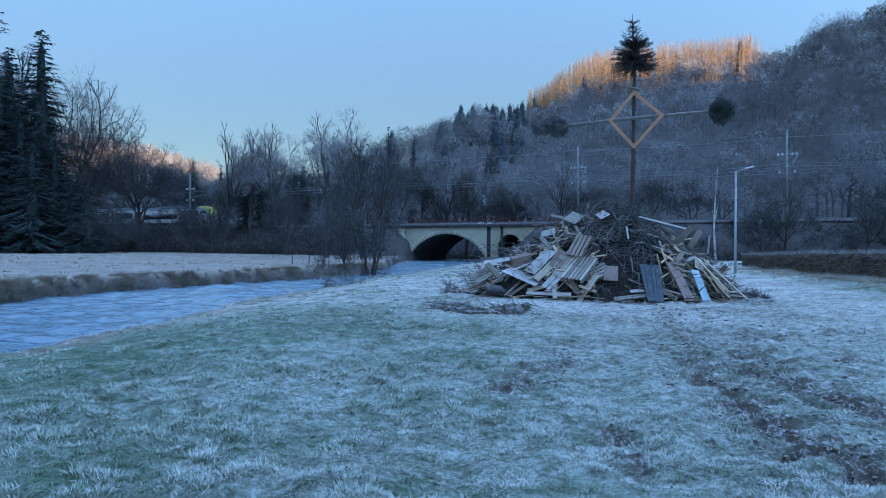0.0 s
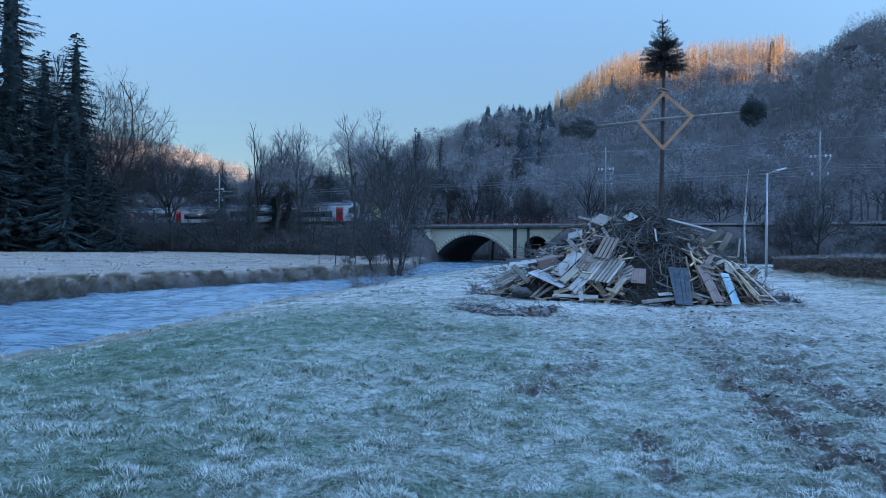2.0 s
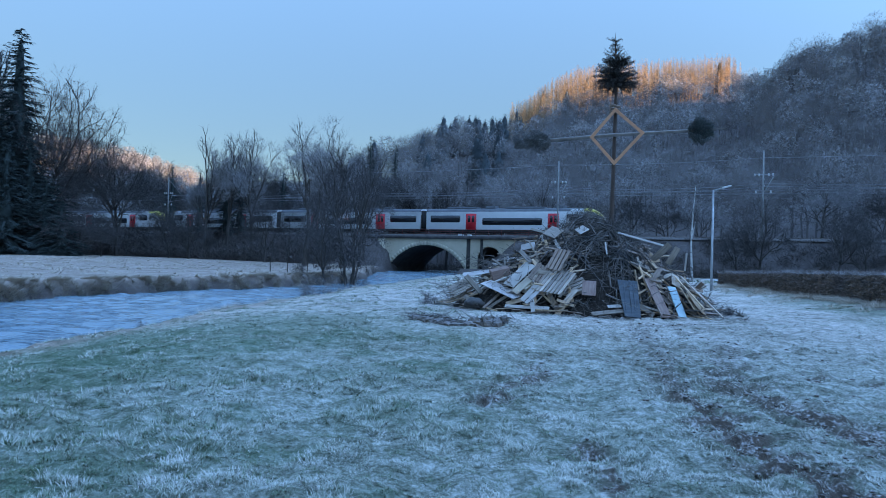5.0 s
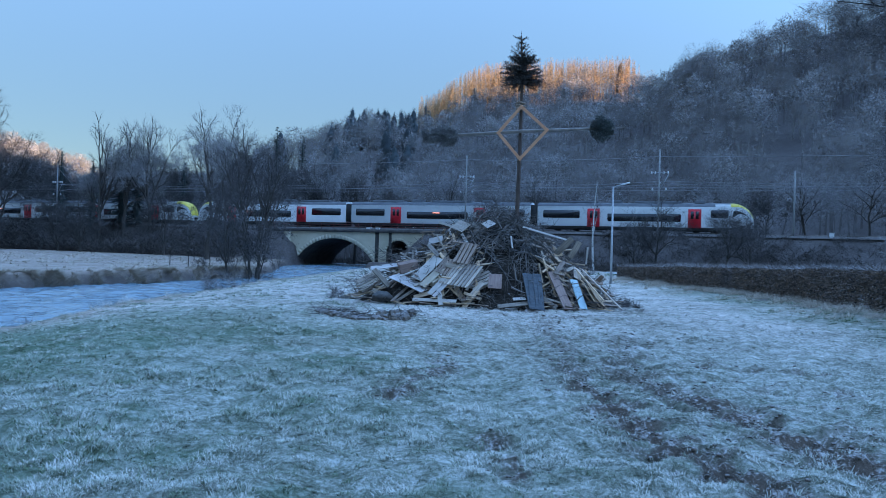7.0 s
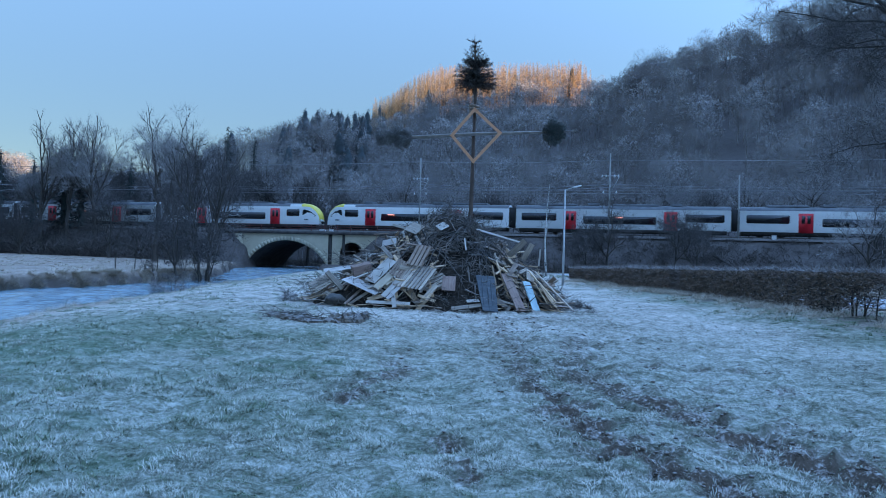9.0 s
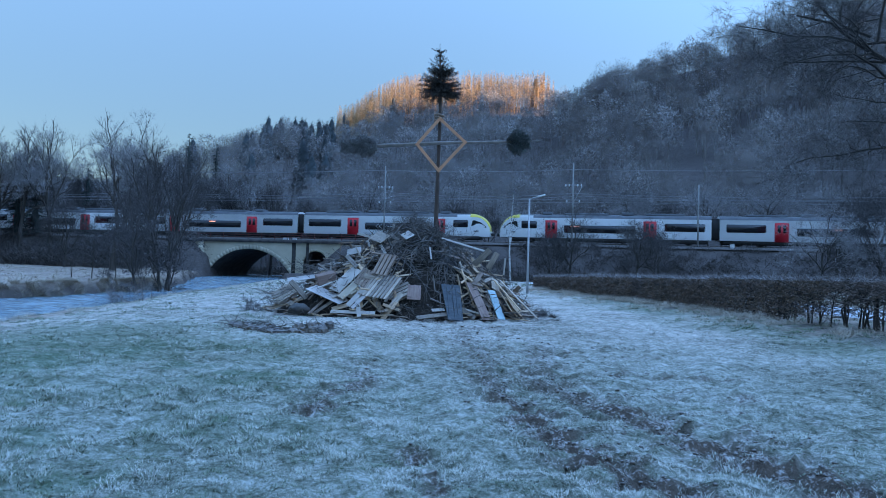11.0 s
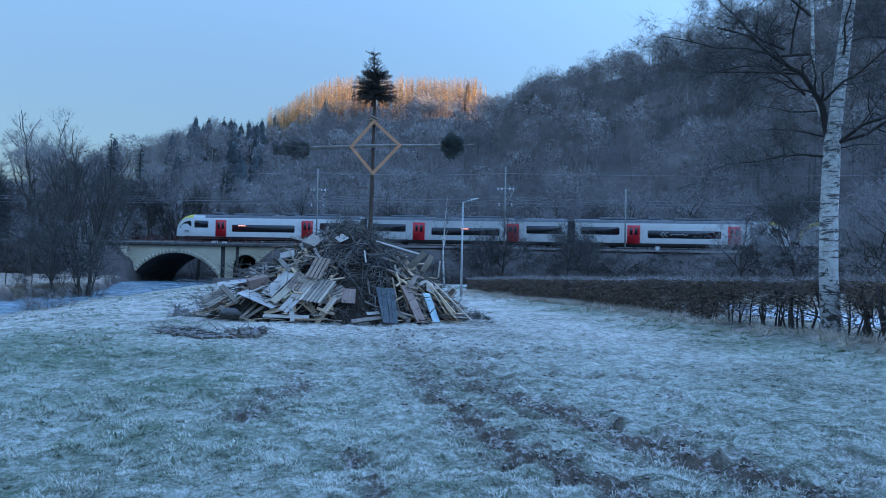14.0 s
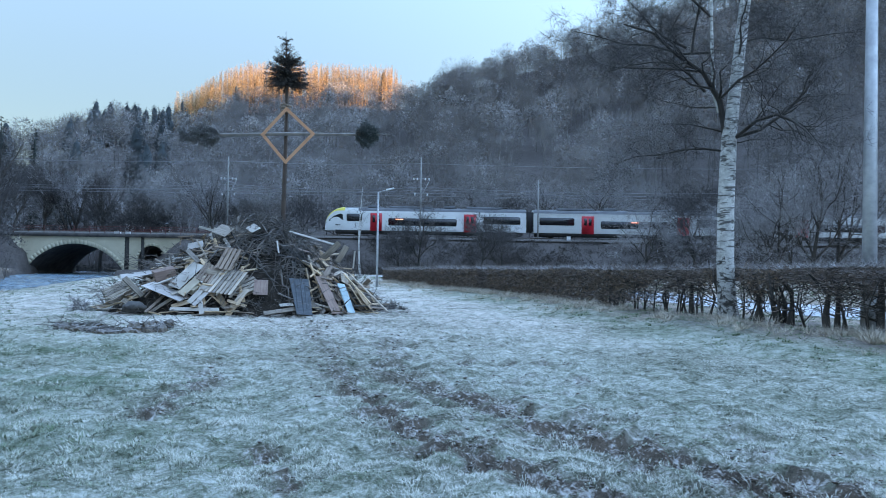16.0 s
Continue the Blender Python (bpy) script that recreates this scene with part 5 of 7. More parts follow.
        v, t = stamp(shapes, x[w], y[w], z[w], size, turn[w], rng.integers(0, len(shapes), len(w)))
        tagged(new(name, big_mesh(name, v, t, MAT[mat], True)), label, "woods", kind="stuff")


plant_woods()


def plant_scrub():
    """Brambles and thin shrubs on the railway bank and at its foot."""
    rng = np.random.default_rng(15)
    shapes = []
    for k in range(5):
        g = Geo()
        for _ in range(46):
            a = np.array((*rng.normal(size=2) * 0.5, rng.uniform(-0.1, 0.6)))
            w = unit(rng.normal(size=3) * np.array((1, 1, 0.5)) + np.array((0, 0, 0.9)))
            ln = rng.uniform(0.5, 1.7)
            mid = a + w * ln * 0.5
            g.sliver(a, mid, 0.06, rng)
            g.sliver(mid, mid + unit(w + rng.normal(size=3) * 0.5) * ln * 0.6, 0.052, rng)
        shapes.append(g.arrays())
    n = 4200
    s, d = rng.uniform(-170, 120, n), rng.uniform(3.9, 14.0, n)
    ok = ~((s > -31) & (s < -4.5)) & (rng.random(n) < np.where(s < -30, 0.56, 0.62))
    s, d = s[ok], d[ok]
    x, y = TRACK[0] + s * ALONG[0] + d * TOWARD[0], TRACK[1] + s * ALONG[1] + d * TOWARD[1]
    ok = (np.degrees(np.arctan2(x, y)) > -50) & (np.degrees(np.arctan2(x, y)) < 52)
    x, y, s, d = x[ok], y[ok], s[ok], d[ok]
    bs, bd = rng.uniform(-34, -2, 420), rng.uniform(-26, -13, 420)  # thickets beyond the bridge
    s, d = np.concatenate([s, bs]), np.concatenate([d, bd])
    x = np.concatenate([x, TRACK[0] + bs * ALONG[0] + bd * TOWARD[0]])
    y = np.concatenate([y, TRACK[1] + bs * ALONG[1] + bd * TOWARD[1]])
    m = len(x)
    size = rng.uniform(0.5, 1.1, m) * np.where(s < -70, 2.1, np.where((s < -30) | (d < 0), 1.6, 1.05)) * np.where(d < 6, 0.75, 1)
    v, t = stamp(shapes, x, y, land(x, y, False), size, rng.uniform(0, 6.28, m), rng.integers(0, 5, m))
    tagged(new("scrub", big_mesh("scrub", v, t, MAT["scrub"])), "dark leafless brambles and scrub on the railway bank", "scrub", kind="stuff")


plant_scrub()


# ---- the train: two coupled three-car electric units ----
CAR, GAP, NOSE = 26.65, 0.95, 4.3


def car_sections(cab):
    """Cross-sections along a car: (x, half width, floor, waist, shoulder, roof). x = 0 is the inner end; a cab ends in a slanting nose."""
    ln = CAR - (GAP / 2 + 0.55 if cab else GAP)
    if not cab:
        return [(0.0, 1.0, 0.0), (ln, 1.0, 0.0)], ln
    rows = [(0.0, 1.0, 0.0), (ln - NOSE, 1.0, 0.0)]
    for f in (0.2, 0.4, 0.5, 0.6, 0.7, 0.79, 0.86, 0.92, 0.96, 0.985, 1.0):
        rows.append((ln - NOSE + NOSE * f, 1 - 0.42 * f**2.6, f))
    return rows, ln


def profile(width, f):
    """Half a car's outline from the sill up to the roof's middle, at a nose share f."""
    roof = 1.42 + 2.20 * math.sqrt(max(0.0, 1 - max(0.0, (f - 0.40) / 0.60) ** 2))
    w = 1.41 * width
    sh = min(3.10, roof - 0.30)
    return [(-w * 0.97, 0.62), (-w, 0.85), (-w, 1.35 if sh > 1.6 else 1.0), (-w, sh * 0.75 + 0.25), (-w * 0.985, sh), (-w * 0.86, sh + 0.62 * (roof - sh)), (-w * 0.45, sh + 0.95 * (roof - sh)), (0, roof)]


def build_car(parent, cab, m, display=None):
    rows, ln = car_sections(cab)
    faces = {"white": [], "roof": [], "yellow": []}
    vs = []
    for x, w, f in rows:
        half = profile(w, f)
        ring = half + [(-y, z) for y, z in half[-2::-1]]
        vs += [(x, y, z) for y, z in ring]
    k = len(ring)
    for i in range(len(rows) - 1):
        for j in range(k - 1):
            a, b = i * k + j, (i + 1) * k + j
            kind = "roof" if j in (5, 6, 7, 8) or (j in (4, 9) and rows[i + 1][2] == 0) else "white"
            if rows[i + 1][2] > 0.42 and j in (4, 5, 6, 7, 8, 9):
                kind = "yellow"
            faces[kind] += [(a, b, b + 1), (a, b + 1, a + 1)]
    for i in (0, len(rows) - 1):
        ring_i = [i * k + j for j in range(k)]
        for j in range(1, k - 1):
            faces["white"].append((ring_i[0], ring_i[j], ring_i[j + 1]))
    def sub(name, tris, mat, par, label=""):
        used = sorted({i for t in tris for i in t})
        at = {i: n for n, i in enumerate(used)}
        g = Geo()
        g.add([vs[i] for i in used], [tuple(at[i] for i in t) for t in tris])
        return piece(name, g, mat, par, label)
    body = sub("car_body", faces["white"], MAT["train_white"], parent, "white-painted railcar body")
    body.matrix_basis = m
    sub("roof", faces["roof"], MAT["train_roof"], body)
    if cab:
        sub("nose_band", faces["yellow"], MAT["train_yellow"], body, "yellow band over the cab")
    def plate(name, x0, x1, z0, z1, mat, side, deep=0.02, label="", skew=0.0):
        g = Geo()
        y = side * 1.41
        r = 0.10 if deep < 0.03 else 0.03
        pts = [(x0 + r, z0), (x1 - r, z0), (x1, z0 + r), (x1 + skew, z1 - r), (x1 - r + skew, z1), (x0 + r, z1), (x0, z1 - r), (x0, z0 + r)]
        v = [(px, y + side * deep, pz) for px, pz in pts] + [(px, y - side * 0.05, pz) for px, pz in pts]
        t = [(0, i, i + 1) for i in range(1, 7)] + [q for i in range(8) for q in ((i, i + 8, (i + 1) % 8), ((i + 1) % 8, i + 8, (i + 1) % 8 + 8))]
        g.add(v, t)
        return piece(name, g, mat, body, label)
    if cab:  # shares measured from the nose
        wins = [(0.127, 0.200, 1.78, 2.72), (0.326, 0.652, 1.28, 2.22), (0.780, 0.955, 1.62, 2.58)]
        doors = [(0.240, 0.296), (0.687, 0.745)]
        flip = lambda a, b: (CAR * (1 - b) - GAP / 2, CAR * (1 - a) - GAP / 2)
    else:
        wins = [(0.045, 0.21, 1.62, 2.58), (0.336, 0.664, 1.28, 2.22), (0.79, 0.955, 1.62, 2.58)]
        doors = [(0.245, 0.303), (0.697, 0.755)]
        flip = lambda a, b: (CAR * a - GAP / 2, CAR * b - GAP / 2)
    for side in (-1, 1):
        for a, b, z0, z1 in wins:
            x0, x1 = flip(a, b)
            plate("window", x0, x1, z0, z1, MAT["glass"], side, 0.015)
        for a, b in doors:
            x0, x1 = flip(a, b)
            plate("door", x0, x1, 0.56, 2.82, MAT["train_red"], side, 0.045, "red double door")
            for q in (0.2, 0.58):
                plate("door_window", x0 + (x1 - x0) * q, x0 + (x1 - x0) * (q + 0.24), 1.65, 2.55, MAT["glass"], side, 0.055)
        if cab:
            # slanting cab side window that follows the nose
            x0, x1 = CAR - GAP / 2 - 2.95, CAR - GAP / 2 - 1.0
            g = Geo()
            pts = [(x0, 1.95), (x1 - 0.15, 1.75), (x1, 1.85), (x1 - 0.75, 2.45), (x0 + 0.35, 2.72), (x0 + 0.1, 2.6)]
            def yat(px):
                f = max(0.0, (px - (ln - NOSE)) / NOSE)
                return side * (1.41 * (1 - 0.42 * f**2.6) + 0.015)
            g.add([(px, yat(px), pz) for px, pz in pts], [(0, i, i + 1) for i in range(1, 5)])
            piece("cab_window", g, MAT["glass"], body)
            for q in range(3):
                g = Geo()
                xx = CAR - GAP / 2 - 2.5 + q * 0.22
                g.tube([(xx, side * 1.395, 1.30), (xx, side * 1.425, 1.30)], [0.10, 0.10], 10)
                piece("lettering", g, MAT["train_roof"], body)
    if cab:
        g = Geo()  # windscreen
        pts = []
        for f in (0.50, 0.66, 0.80):
            rz = 3.62 - 2.15 * max(0.0, (f - 0.10) / 0.90) ** 2.1
            w = 1.41 * (1 - 0.42 * f**2.6)
            x = ln - NOSE + NOSE * f
            pts += [(x + 0.05, -w * 0.66, rz + 0.015), (x + 0.05, w * 0.66, rz + 0.015)]
        g.add(pts, [(0, 1, 3), (0, 3, 2), (2, 3, 5), (2, 5, 4)])
        piece("windscreen", g, MAT["glass"], body)
        g = Geo()
        g.tube([(ln - 0.2, 0, 0.95), (ln + 0.45, 0, 0.95)], [0.22, 0.16], 8)
        piece("coupler", g, MAT["train_under"], body)
    g = Geo()
    g.box((0.4, -1.28, 0.22), (ln - (1.4 if cab else 0.4), 1.28, 0.66))
    piece("underframe", g, MAT["train_under"], body)
    for bx in (3.6, ln - (5.2 if cab else 3.6)):
        for w in (-1.2, 1.2):
            g = Geo()
            for o in (-0.75, 0.75):
                g.tube([(bx + w, o - 0.06, 0.43), (bx + w, o + 0.06, 0.43)], [0.42, 0.42], 14)
            g.tube([(bx + w, -0.8, 0.43), (bx + w, 0.8, 0.43)], [0.09, 0.09], 8)
            piece("wheelset", g, MAT["train_under"], body)
    # roof equipment
    rng = random.Random(3 if cab else 5)
    for x0, x1, h in ((3.0, 7.6, 0.24), (9.0, 10.4, 0.36), (12.0, 17.5, 0.22), (19.0, 20.2, 0.34)):
        bm = bmesh.new()
        bmesh.ops.create_cube(bm, size=1.0)
        for v in bm.verts:
            v.co = Vector(((x0 + x1) / 2 + v.co.x * (x1 - x0), v.co.y * 1.7 * (0.9 if v.co.z > 0 else 1), 3.58 + h / 2 + v.co.z * h))
        bmesh.ops.bevel(bm, geom=bm.edges[:], offset=0.05, segments=1, affect="EDGES")
        part("roof_box", bm, MAT["train_roof"], body)
    if display:
        x0, side = display
        g = Geo()
        g.box((x0, side * 1.434 - 0.006, 2.04), (x0 + 1.0, side * 1.434 + 0.006, 2.14))
        piece("display", g, MAT["amber"], body, "small lit amber display")
    return body


def build_unit(label):
    """x = 0 at the unit's middle, along the line."""
    unit_ob = tagged(new("train_unit"), label, "train", "train units")
    build_car(unit_ob, True, pose(CAR / 2 + GAP / 2, 0, 0))
    build_car(unit_ob, False, pose(-CAR / 2 + GAP / 2, 0, 0), (CAR * 0.46, -1))
    build_car(unit_ob, True, pose(-CAR / 2 - GAP / 2, 0, 0, 0, 0, 180), (15.6, 1))
    for x in (-CAR / 2, CAR / 2):
        g = Geo()
        g.box((x - 0.55, -1.2, 0.75), (x + 0.55, 1.2, 3.25))
        piece("gangway", g, MAT["rubber"], unit_ob, "dark rubber gangway bellows")
    return unit_ob


lead_unit = build_unit("white three-car electric train with red doors and yellow nose, running")
trail_unit = copy_thing(lead_unit, Matrix())


def mark_window():
    """A white double chevron and a squiggle on one long window of the trailing unit."""
    body = [ob for ob in trail_unit.children if ob.name.startswith("car_body")][0]
    g = Geo()
    for x in (10.3, 10.75):
        for z0, z1 in ((1.75, 2.05), (1.75, 1.45)):
            g.tube([(x, -1.43, z0), (x + 0.42, -1.43, z1)], [0.035, 0.035], 4)
    g.tube([(11.5 + 0.3 * k, -1.43, 1.6 + 0.18 * (k % 2) + 0.05 * (k % 3)) for k in range(8)], [0.03] * 8, 4)
    piece("window_mark", g, MAT["train_white"], body, "white chevron mark on the window")


mark_window()


# ---- the bonfire heap: branches, boards and pallets round a tall cross ----
HEAP_X, HEAP_Y, HEAP_H = 0.75, 23.5, 3.0


def heap_z(x, y):
    rho = np.hypot((x - HEAP_X) / np.where(x < HEAP_X, 4.7, 3.9), (y - HEAP_Y) / 2.7)
    return HEAP_H * (1 - rho**1.25)


def build_brush():
    """The heap's core of packed brushwood, its dark colour standing for gap shade, and the branches that cover it."""
    rng = np.random.default_rng(21)
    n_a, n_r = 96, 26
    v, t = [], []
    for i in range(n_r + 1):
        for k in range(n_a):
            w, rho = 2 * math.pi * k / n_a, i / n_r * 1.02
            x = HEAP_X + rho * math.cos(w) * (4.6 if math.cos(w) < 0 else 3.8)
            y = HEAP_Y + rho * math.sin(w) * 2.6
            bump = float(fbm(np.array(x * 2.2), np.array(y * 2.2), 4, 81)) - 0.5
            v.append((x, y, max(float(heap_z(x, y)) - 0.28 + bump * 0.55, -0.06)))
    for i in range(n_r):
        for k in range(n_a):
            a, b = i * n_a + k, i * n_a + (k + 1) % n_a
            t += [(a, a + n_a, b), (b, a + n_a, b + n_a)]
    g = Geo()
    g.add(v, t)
    heap = tagged(piece("brush_heap", g, MAT["brush"], None, "heap of packed brushwood and hedge cuttings, gap shade in its dark colour", smooth=False), category="brush heap", kind="stuff")
    g = Geo()
    def bough(x, y, z, d, ln, r, bend=0.34, forks=2):
        pts, p = [], np.array((x, y, z))
        pts.append(p)
        for _ in range(3):
            d = unit(d + rng.normal(size=3) * bend)
            p = p + d * ln / 3
            pts.append(p)
        g.tube(pts, [r, r * 0.8, r * 0.55, r * 0.2], 4 if r > 0.012 else 3, cap=False)
        for _ in range(forks):
            k = rng.integers(1, 3)
            e = unit(d + rng.normal(size=3) * 0.7)
            q = pts[k] + e * ln * rng.uniform(0.2, 0.4)
            g.tube([pts[k], q], [r * 0.5, r * 0.12], 3, cap=False)
    # most on the crown and the right flank, fewer among the boards
    for _ in range(3600):
        w, rho = rng.uniform(0, 2 * math.pi), rng.random() ** 0.62 * 0.98
        x = HEAP_X + 0.35 + rho * math.cos(w) * (4.3 if math.cos(w) < 0 else 3.7)
        y = HEAP_Y + rho * math.sin(w) * 2.6
        front = y < HEAP_Y - 0.4
        if x < -0.4 and front and rng.random() < 0.72:
            continue
        if x > 2.4 and front and rng.random() < 0.5:
            continue
        if 0.2 < x < 2.3 and y < HEAP_Y - 0.5 and float(heap_z(x, y)) < 2.1 and rng.random() < 0.55:  # the hollow: the dark core shows here as its shade
            continue
        z = max(float(heap_z(x, y)), 0.05) + rng.uniform(-0.22, 0.16)
        out = np.array((x - HEAP_X, (y - HEAP_Y) * 1.4, 0))
        d = unit(rng.normal(size=3) * np.array((1, 1, 0.35)) + 0.25 * unit(out) + np.array((0, 0, -0.12)))
        bough(x, y, max(z, 0.04), d, rng.uniform(0.25, 0.95), rng.choice((0.006, 0.009, 0.013, 0.02, 0.032), p=(0.36, 0.31, 0.19, 0.10, 0.04)))
    for _ in range(520):  # loose sprays standing out of the outline and lying at the foot
        w = rng.uniform(0, 2 * math.pi)
        rho = rng.choice((rng.uniform(0.0, 0.35), rng.uniform(0.92, 1.08)))
        x, y = HEAP_X + rho * math.cos(w) * (4.7 if math.cos(w) < 0 else 3.9), HEAP_Y + rho * math.sin(w) * 2.7
        z = max(float(heap_z(x, y)), 0.03)
        d = unit(np.array((math.cos(w) * 0.6, math.sin(w) * 0.6, 0.9 if rho < 0.5 else 0.25)) + rng.normal(size=3) * 0.5)
        bough(x, y, z, d, rng.uniform(0.25, 0.8), 0.006, forks=3)
    for _ in range(110):  # long arching branches that flow down from the crown
        x, y = HEAP_X + 0.5 + rng.normal() * 0.8, HEAP_Y - 0.55 + rng.normal() * 0.35
        w = rng.uniform(-0.5, 3.6)
        run = np.array((math.cos(w) * 1.2 + 0.25 + rng.normal() * 0.6, -abs(math.sin(w)) * 0.8 + rng.normal() * 0.35, 0))
        pts, ln, r = [], rng.uniform(0.9, 2.2), rng.choice((0.010, 0.014, 0.02, 0.03))
        for k in range(6):
            p = np.array((x, y, 0)) + unit(run) * ln * k / 5
            p[2] = max(float(heap_z(p[0], p[1])), 0.03) + 0.06 + rng.normal() * 0.10
            pts.append(p + rng.normal(size=3) * 0.03)
        g.tube(pts, [r, r * 0.9, r * 0.8, r * 0.65, r * 0.45, r * 0.2], 5, cap=False)
        for _ in range(4):
            k = rng.integers(1, 5)
            g.tube([pts[k], pts[k] + unit(run + rng.normal(size=3) * 0.9) * rng.uniform(0.2, 0.5)], [r * 0.45, r * 0.12], 3, cap=False)
    for _ in range(60):  # long thin branches sticking out over the river side
        bough(-3.4 + rng.normal() * 0.4, 23.2 + rng.normal() * 0.7, rng.uniform(0.25, 0.8), unit(np.array((-1, -0.1, 0.35)) + rng.normal(size=3) * 0.45), rng.uniform(0.35, 0.75), 0.008, forks=3)
    for _ in range(45):
        bough(-1.8 + rng.normal() * 0.7, 22.6 + rng.normal() * 0.3, rng.uniform(1.0, 1.75), unit(np.array((-1, -0.1, -0.15)) + rng.normal(size=3) * 0.3), rng.uniform(0.4, 0.95), 0.011, bend=0.2)
    tagged(piece("branches", g, MAT["branch"], heap, "tangled rimed branches"), kind="stuff")


build_brush()


def board(name, label, m, lx, ly, lz=0.02, mat="wood_grey", category="board", group="boards on the heap", seed=0):
    ob = part(name, slab(lx, ly, lz, 0.004, 0.012, seed), MAT[mat], None, label, m)
    return tagged(ob, category=category, group=group)


def leaning(center, along, across):
    """A pose whose x runs along one edge of a leaning board and whose y runs across it."""
    x = Vector(along).normalized()
    z = x.cross(Vector(across)).normalized()
    y = z.cross(x)
    return Matrix(((x.x, y.x, z.x, center[0]), (x.y, y.y, z.y, center[1]), (x.z, y.z, z.z, center[2]), (0, 0, 0, 1)))


def pallet(label, m, lx, ly, boards, mat="wood_grey", gap=0.35):
    """A pallet face up: deck boards along x side by side in y, on three bearers with blocks and bottom boards."""
    p = tagged(new("pallet"), label, "pallet", "pallets on the heap")
    p.matrix_basis = m
    w = ly / (boards + (boards - 1) * gap)
    for k in range(boards):
        y = -ly / 2 + w / 2 + k * w * (1 + gap)
        part("deck_board", slab(lx, w, 0.022, 0.003, 0.006, k), MAT[mat], p, m=pose(0, y, 0.05))
    for x in (-lx / 2 + 0.05, 0, lx / 2 - 0.05):
        part("bearer", slab(0.09, ly, 0.075, 0.004, 0.0, 1), MAT[mat], p)
    for y in (-ly / 2 + 0.05, 0, ly / 2 - 0.05):
        part("bottom_board", slab(lx, 0.09, 0.02, 0.003, 0.0, 2), MAT[mat], p, m=pose(0, y, -0.05))
    return p


pallet("grey slatted wooden pallet tilted against the heap", leaning((-0.34, 21.36, 0.90), (-0.465, -0.60, -0.63), (0.83, -0.54, -0.10)), 0.98, 0.98, 8)
pallet("dark weathered pallet leaning high on the heap", leaning((-0.25, 21.95, 1.56), (-0.30, -0.50, -0.61), (0.40, -0.16, -0.066)), 0.86, 0.48, 4, "wood_brown")
pallet("pale pallet half buried at the heap's foot", pose(3.72, 21.80, 0.42, 40, -38, 112), 0.95, 0.80, 6, "wood_tan")
pallet("small pallet of rough slats lying at the heap's edge", pose(-3.30, 22.7, 0.62, 38, -28, 20), 0.8, 0.55, 5)
pallet("broken brown pallet wedged behind a white board", pose(-0.80, 21.75, 1.12, 30, -40, 60), 0.7, 0.5, 6, "wood_brown")
pallet("pallet jammed under a slatted one, end grain showing", pose(0.25, 21.5, 0.75, 35, -25, 20), 0.8, 0.5, 4)
board("panel", "pale grey panel crowning the heap", leaning((-0.44, 22.72, 2.46), (0.365, -0.22, -0.133), (-0.279, -0.30, -0.266)), 0.47, 0.50, 0.018, "wood_grey")
board("panel", "crumpled white sheet on top of the heap", pose(0.44, 22.66, 2.55, 33, -25, 34), 0.36, 0.30, 0.012, "board_white")
board("panel", "pale blue-grey panel lying on the heap's shoulder", leaning((-1.24, 22.72, 1.99), (0.43, -0.12, 0.10), (0.0, -0.15, -0.186)), 0.47, 0.25, 0.018, "board_lilac")
board("panel", "large white panel leaning on the heap", leaning((-1.41, 21.84, 1.10), (-0.63, -0.45, -0.664), (0.286, -0.25, -0.10)), 1.04, 0.44, 0.02, "board_white")
board("panel", "white sheet laid flat over branches", pose(-2.80, 22.6, 1.10, 14, -9, 12), 0.95, 0.42, 0.015, "board_lilac")
board("panel", "bluish-white panel sliding down the heap", leaning((-1.94, 21.68, 0.64), (1.06, -0.60, -0.40), (-0.31, -0.45, -0.11)), 1.30, 0.54, 0.018, "board_lilac")
board("panel", "torn brown fibreboard propped on branches", pose(0.66, 21.20, 0.78, 3, -53, 85), 0.52, 0.40, 0.016, "wood_red")


def build_door_panel():
    """Two dark boards leaning together, wide at the top, narrow at the foot, with a notch between."""
    d = tagged(new("door_panel"), "dark blue-grey tapered door panel leaning at the front", "board", "boards on the heap")
    d.matrix_basis = pose(1.79, 21.05, 0.53, 8, -48, 93)
    for name, top, foot, ln in (("left_leaf", (-0.01, 0.30), (-0.03, 0.17), 0.66), ("right_leaf", (-0.29, -0.015), (-0.29, -0.035), 0.68)):
        bm = bmesh.new()
        bmesh.ops.create_cube(bm, size=1.0)
        for v in bm.verts:
            lo, hi = top if v.co.x > 0 else foot
            v.co = Vector((ln if v.co.x > 0 else -0.68, hi if v.co.y > 0 else lo, v.co.z * 0.03))
        bmesh.ops.bevel(bm, geom=bm.edges[:], offset=0.004, segments=1, affect="EDGES")
        part(name, bm, MAT["board_blue"], d)
    for y in (-0.15, 0.12):
        part("batten", slab(1.0, 0.035, 0.016), MAT["board_blue"], d, m=pose(0.05, y, 0.024))


build_door_panel()
board("plank", "wide red-brown plank leaning at the front", pose(2.62, 21.35, 0.56, 3, -49, 118), 1.42, 0.34, 0.025, "wood_red")
board("plank", "pale turquoise plank leaning at the front", pose(3.20, 21.58, 0.45, 11, -49, 109), 1.12, 0.28, 0.02, "board_cyan")
board("plank", "long pale plank sloping down the flank", pose(3.95, 22.05, 0.62, 18, -35, 129), 1.95, 0.11, 0.03, "wood_grey")
board("plank", "short pale plank lying across the flank", pose(3.55, 21.75, 0.75, 18, -37, 127), 1.45, 0.09, 0.03, "wood_tan")
board("plank", "grey plank standing out of the branches", pose(2.84, 22.6, 1.90, 92, -44, 0), 0.72, 0.19, 0.022, "wood_grey")
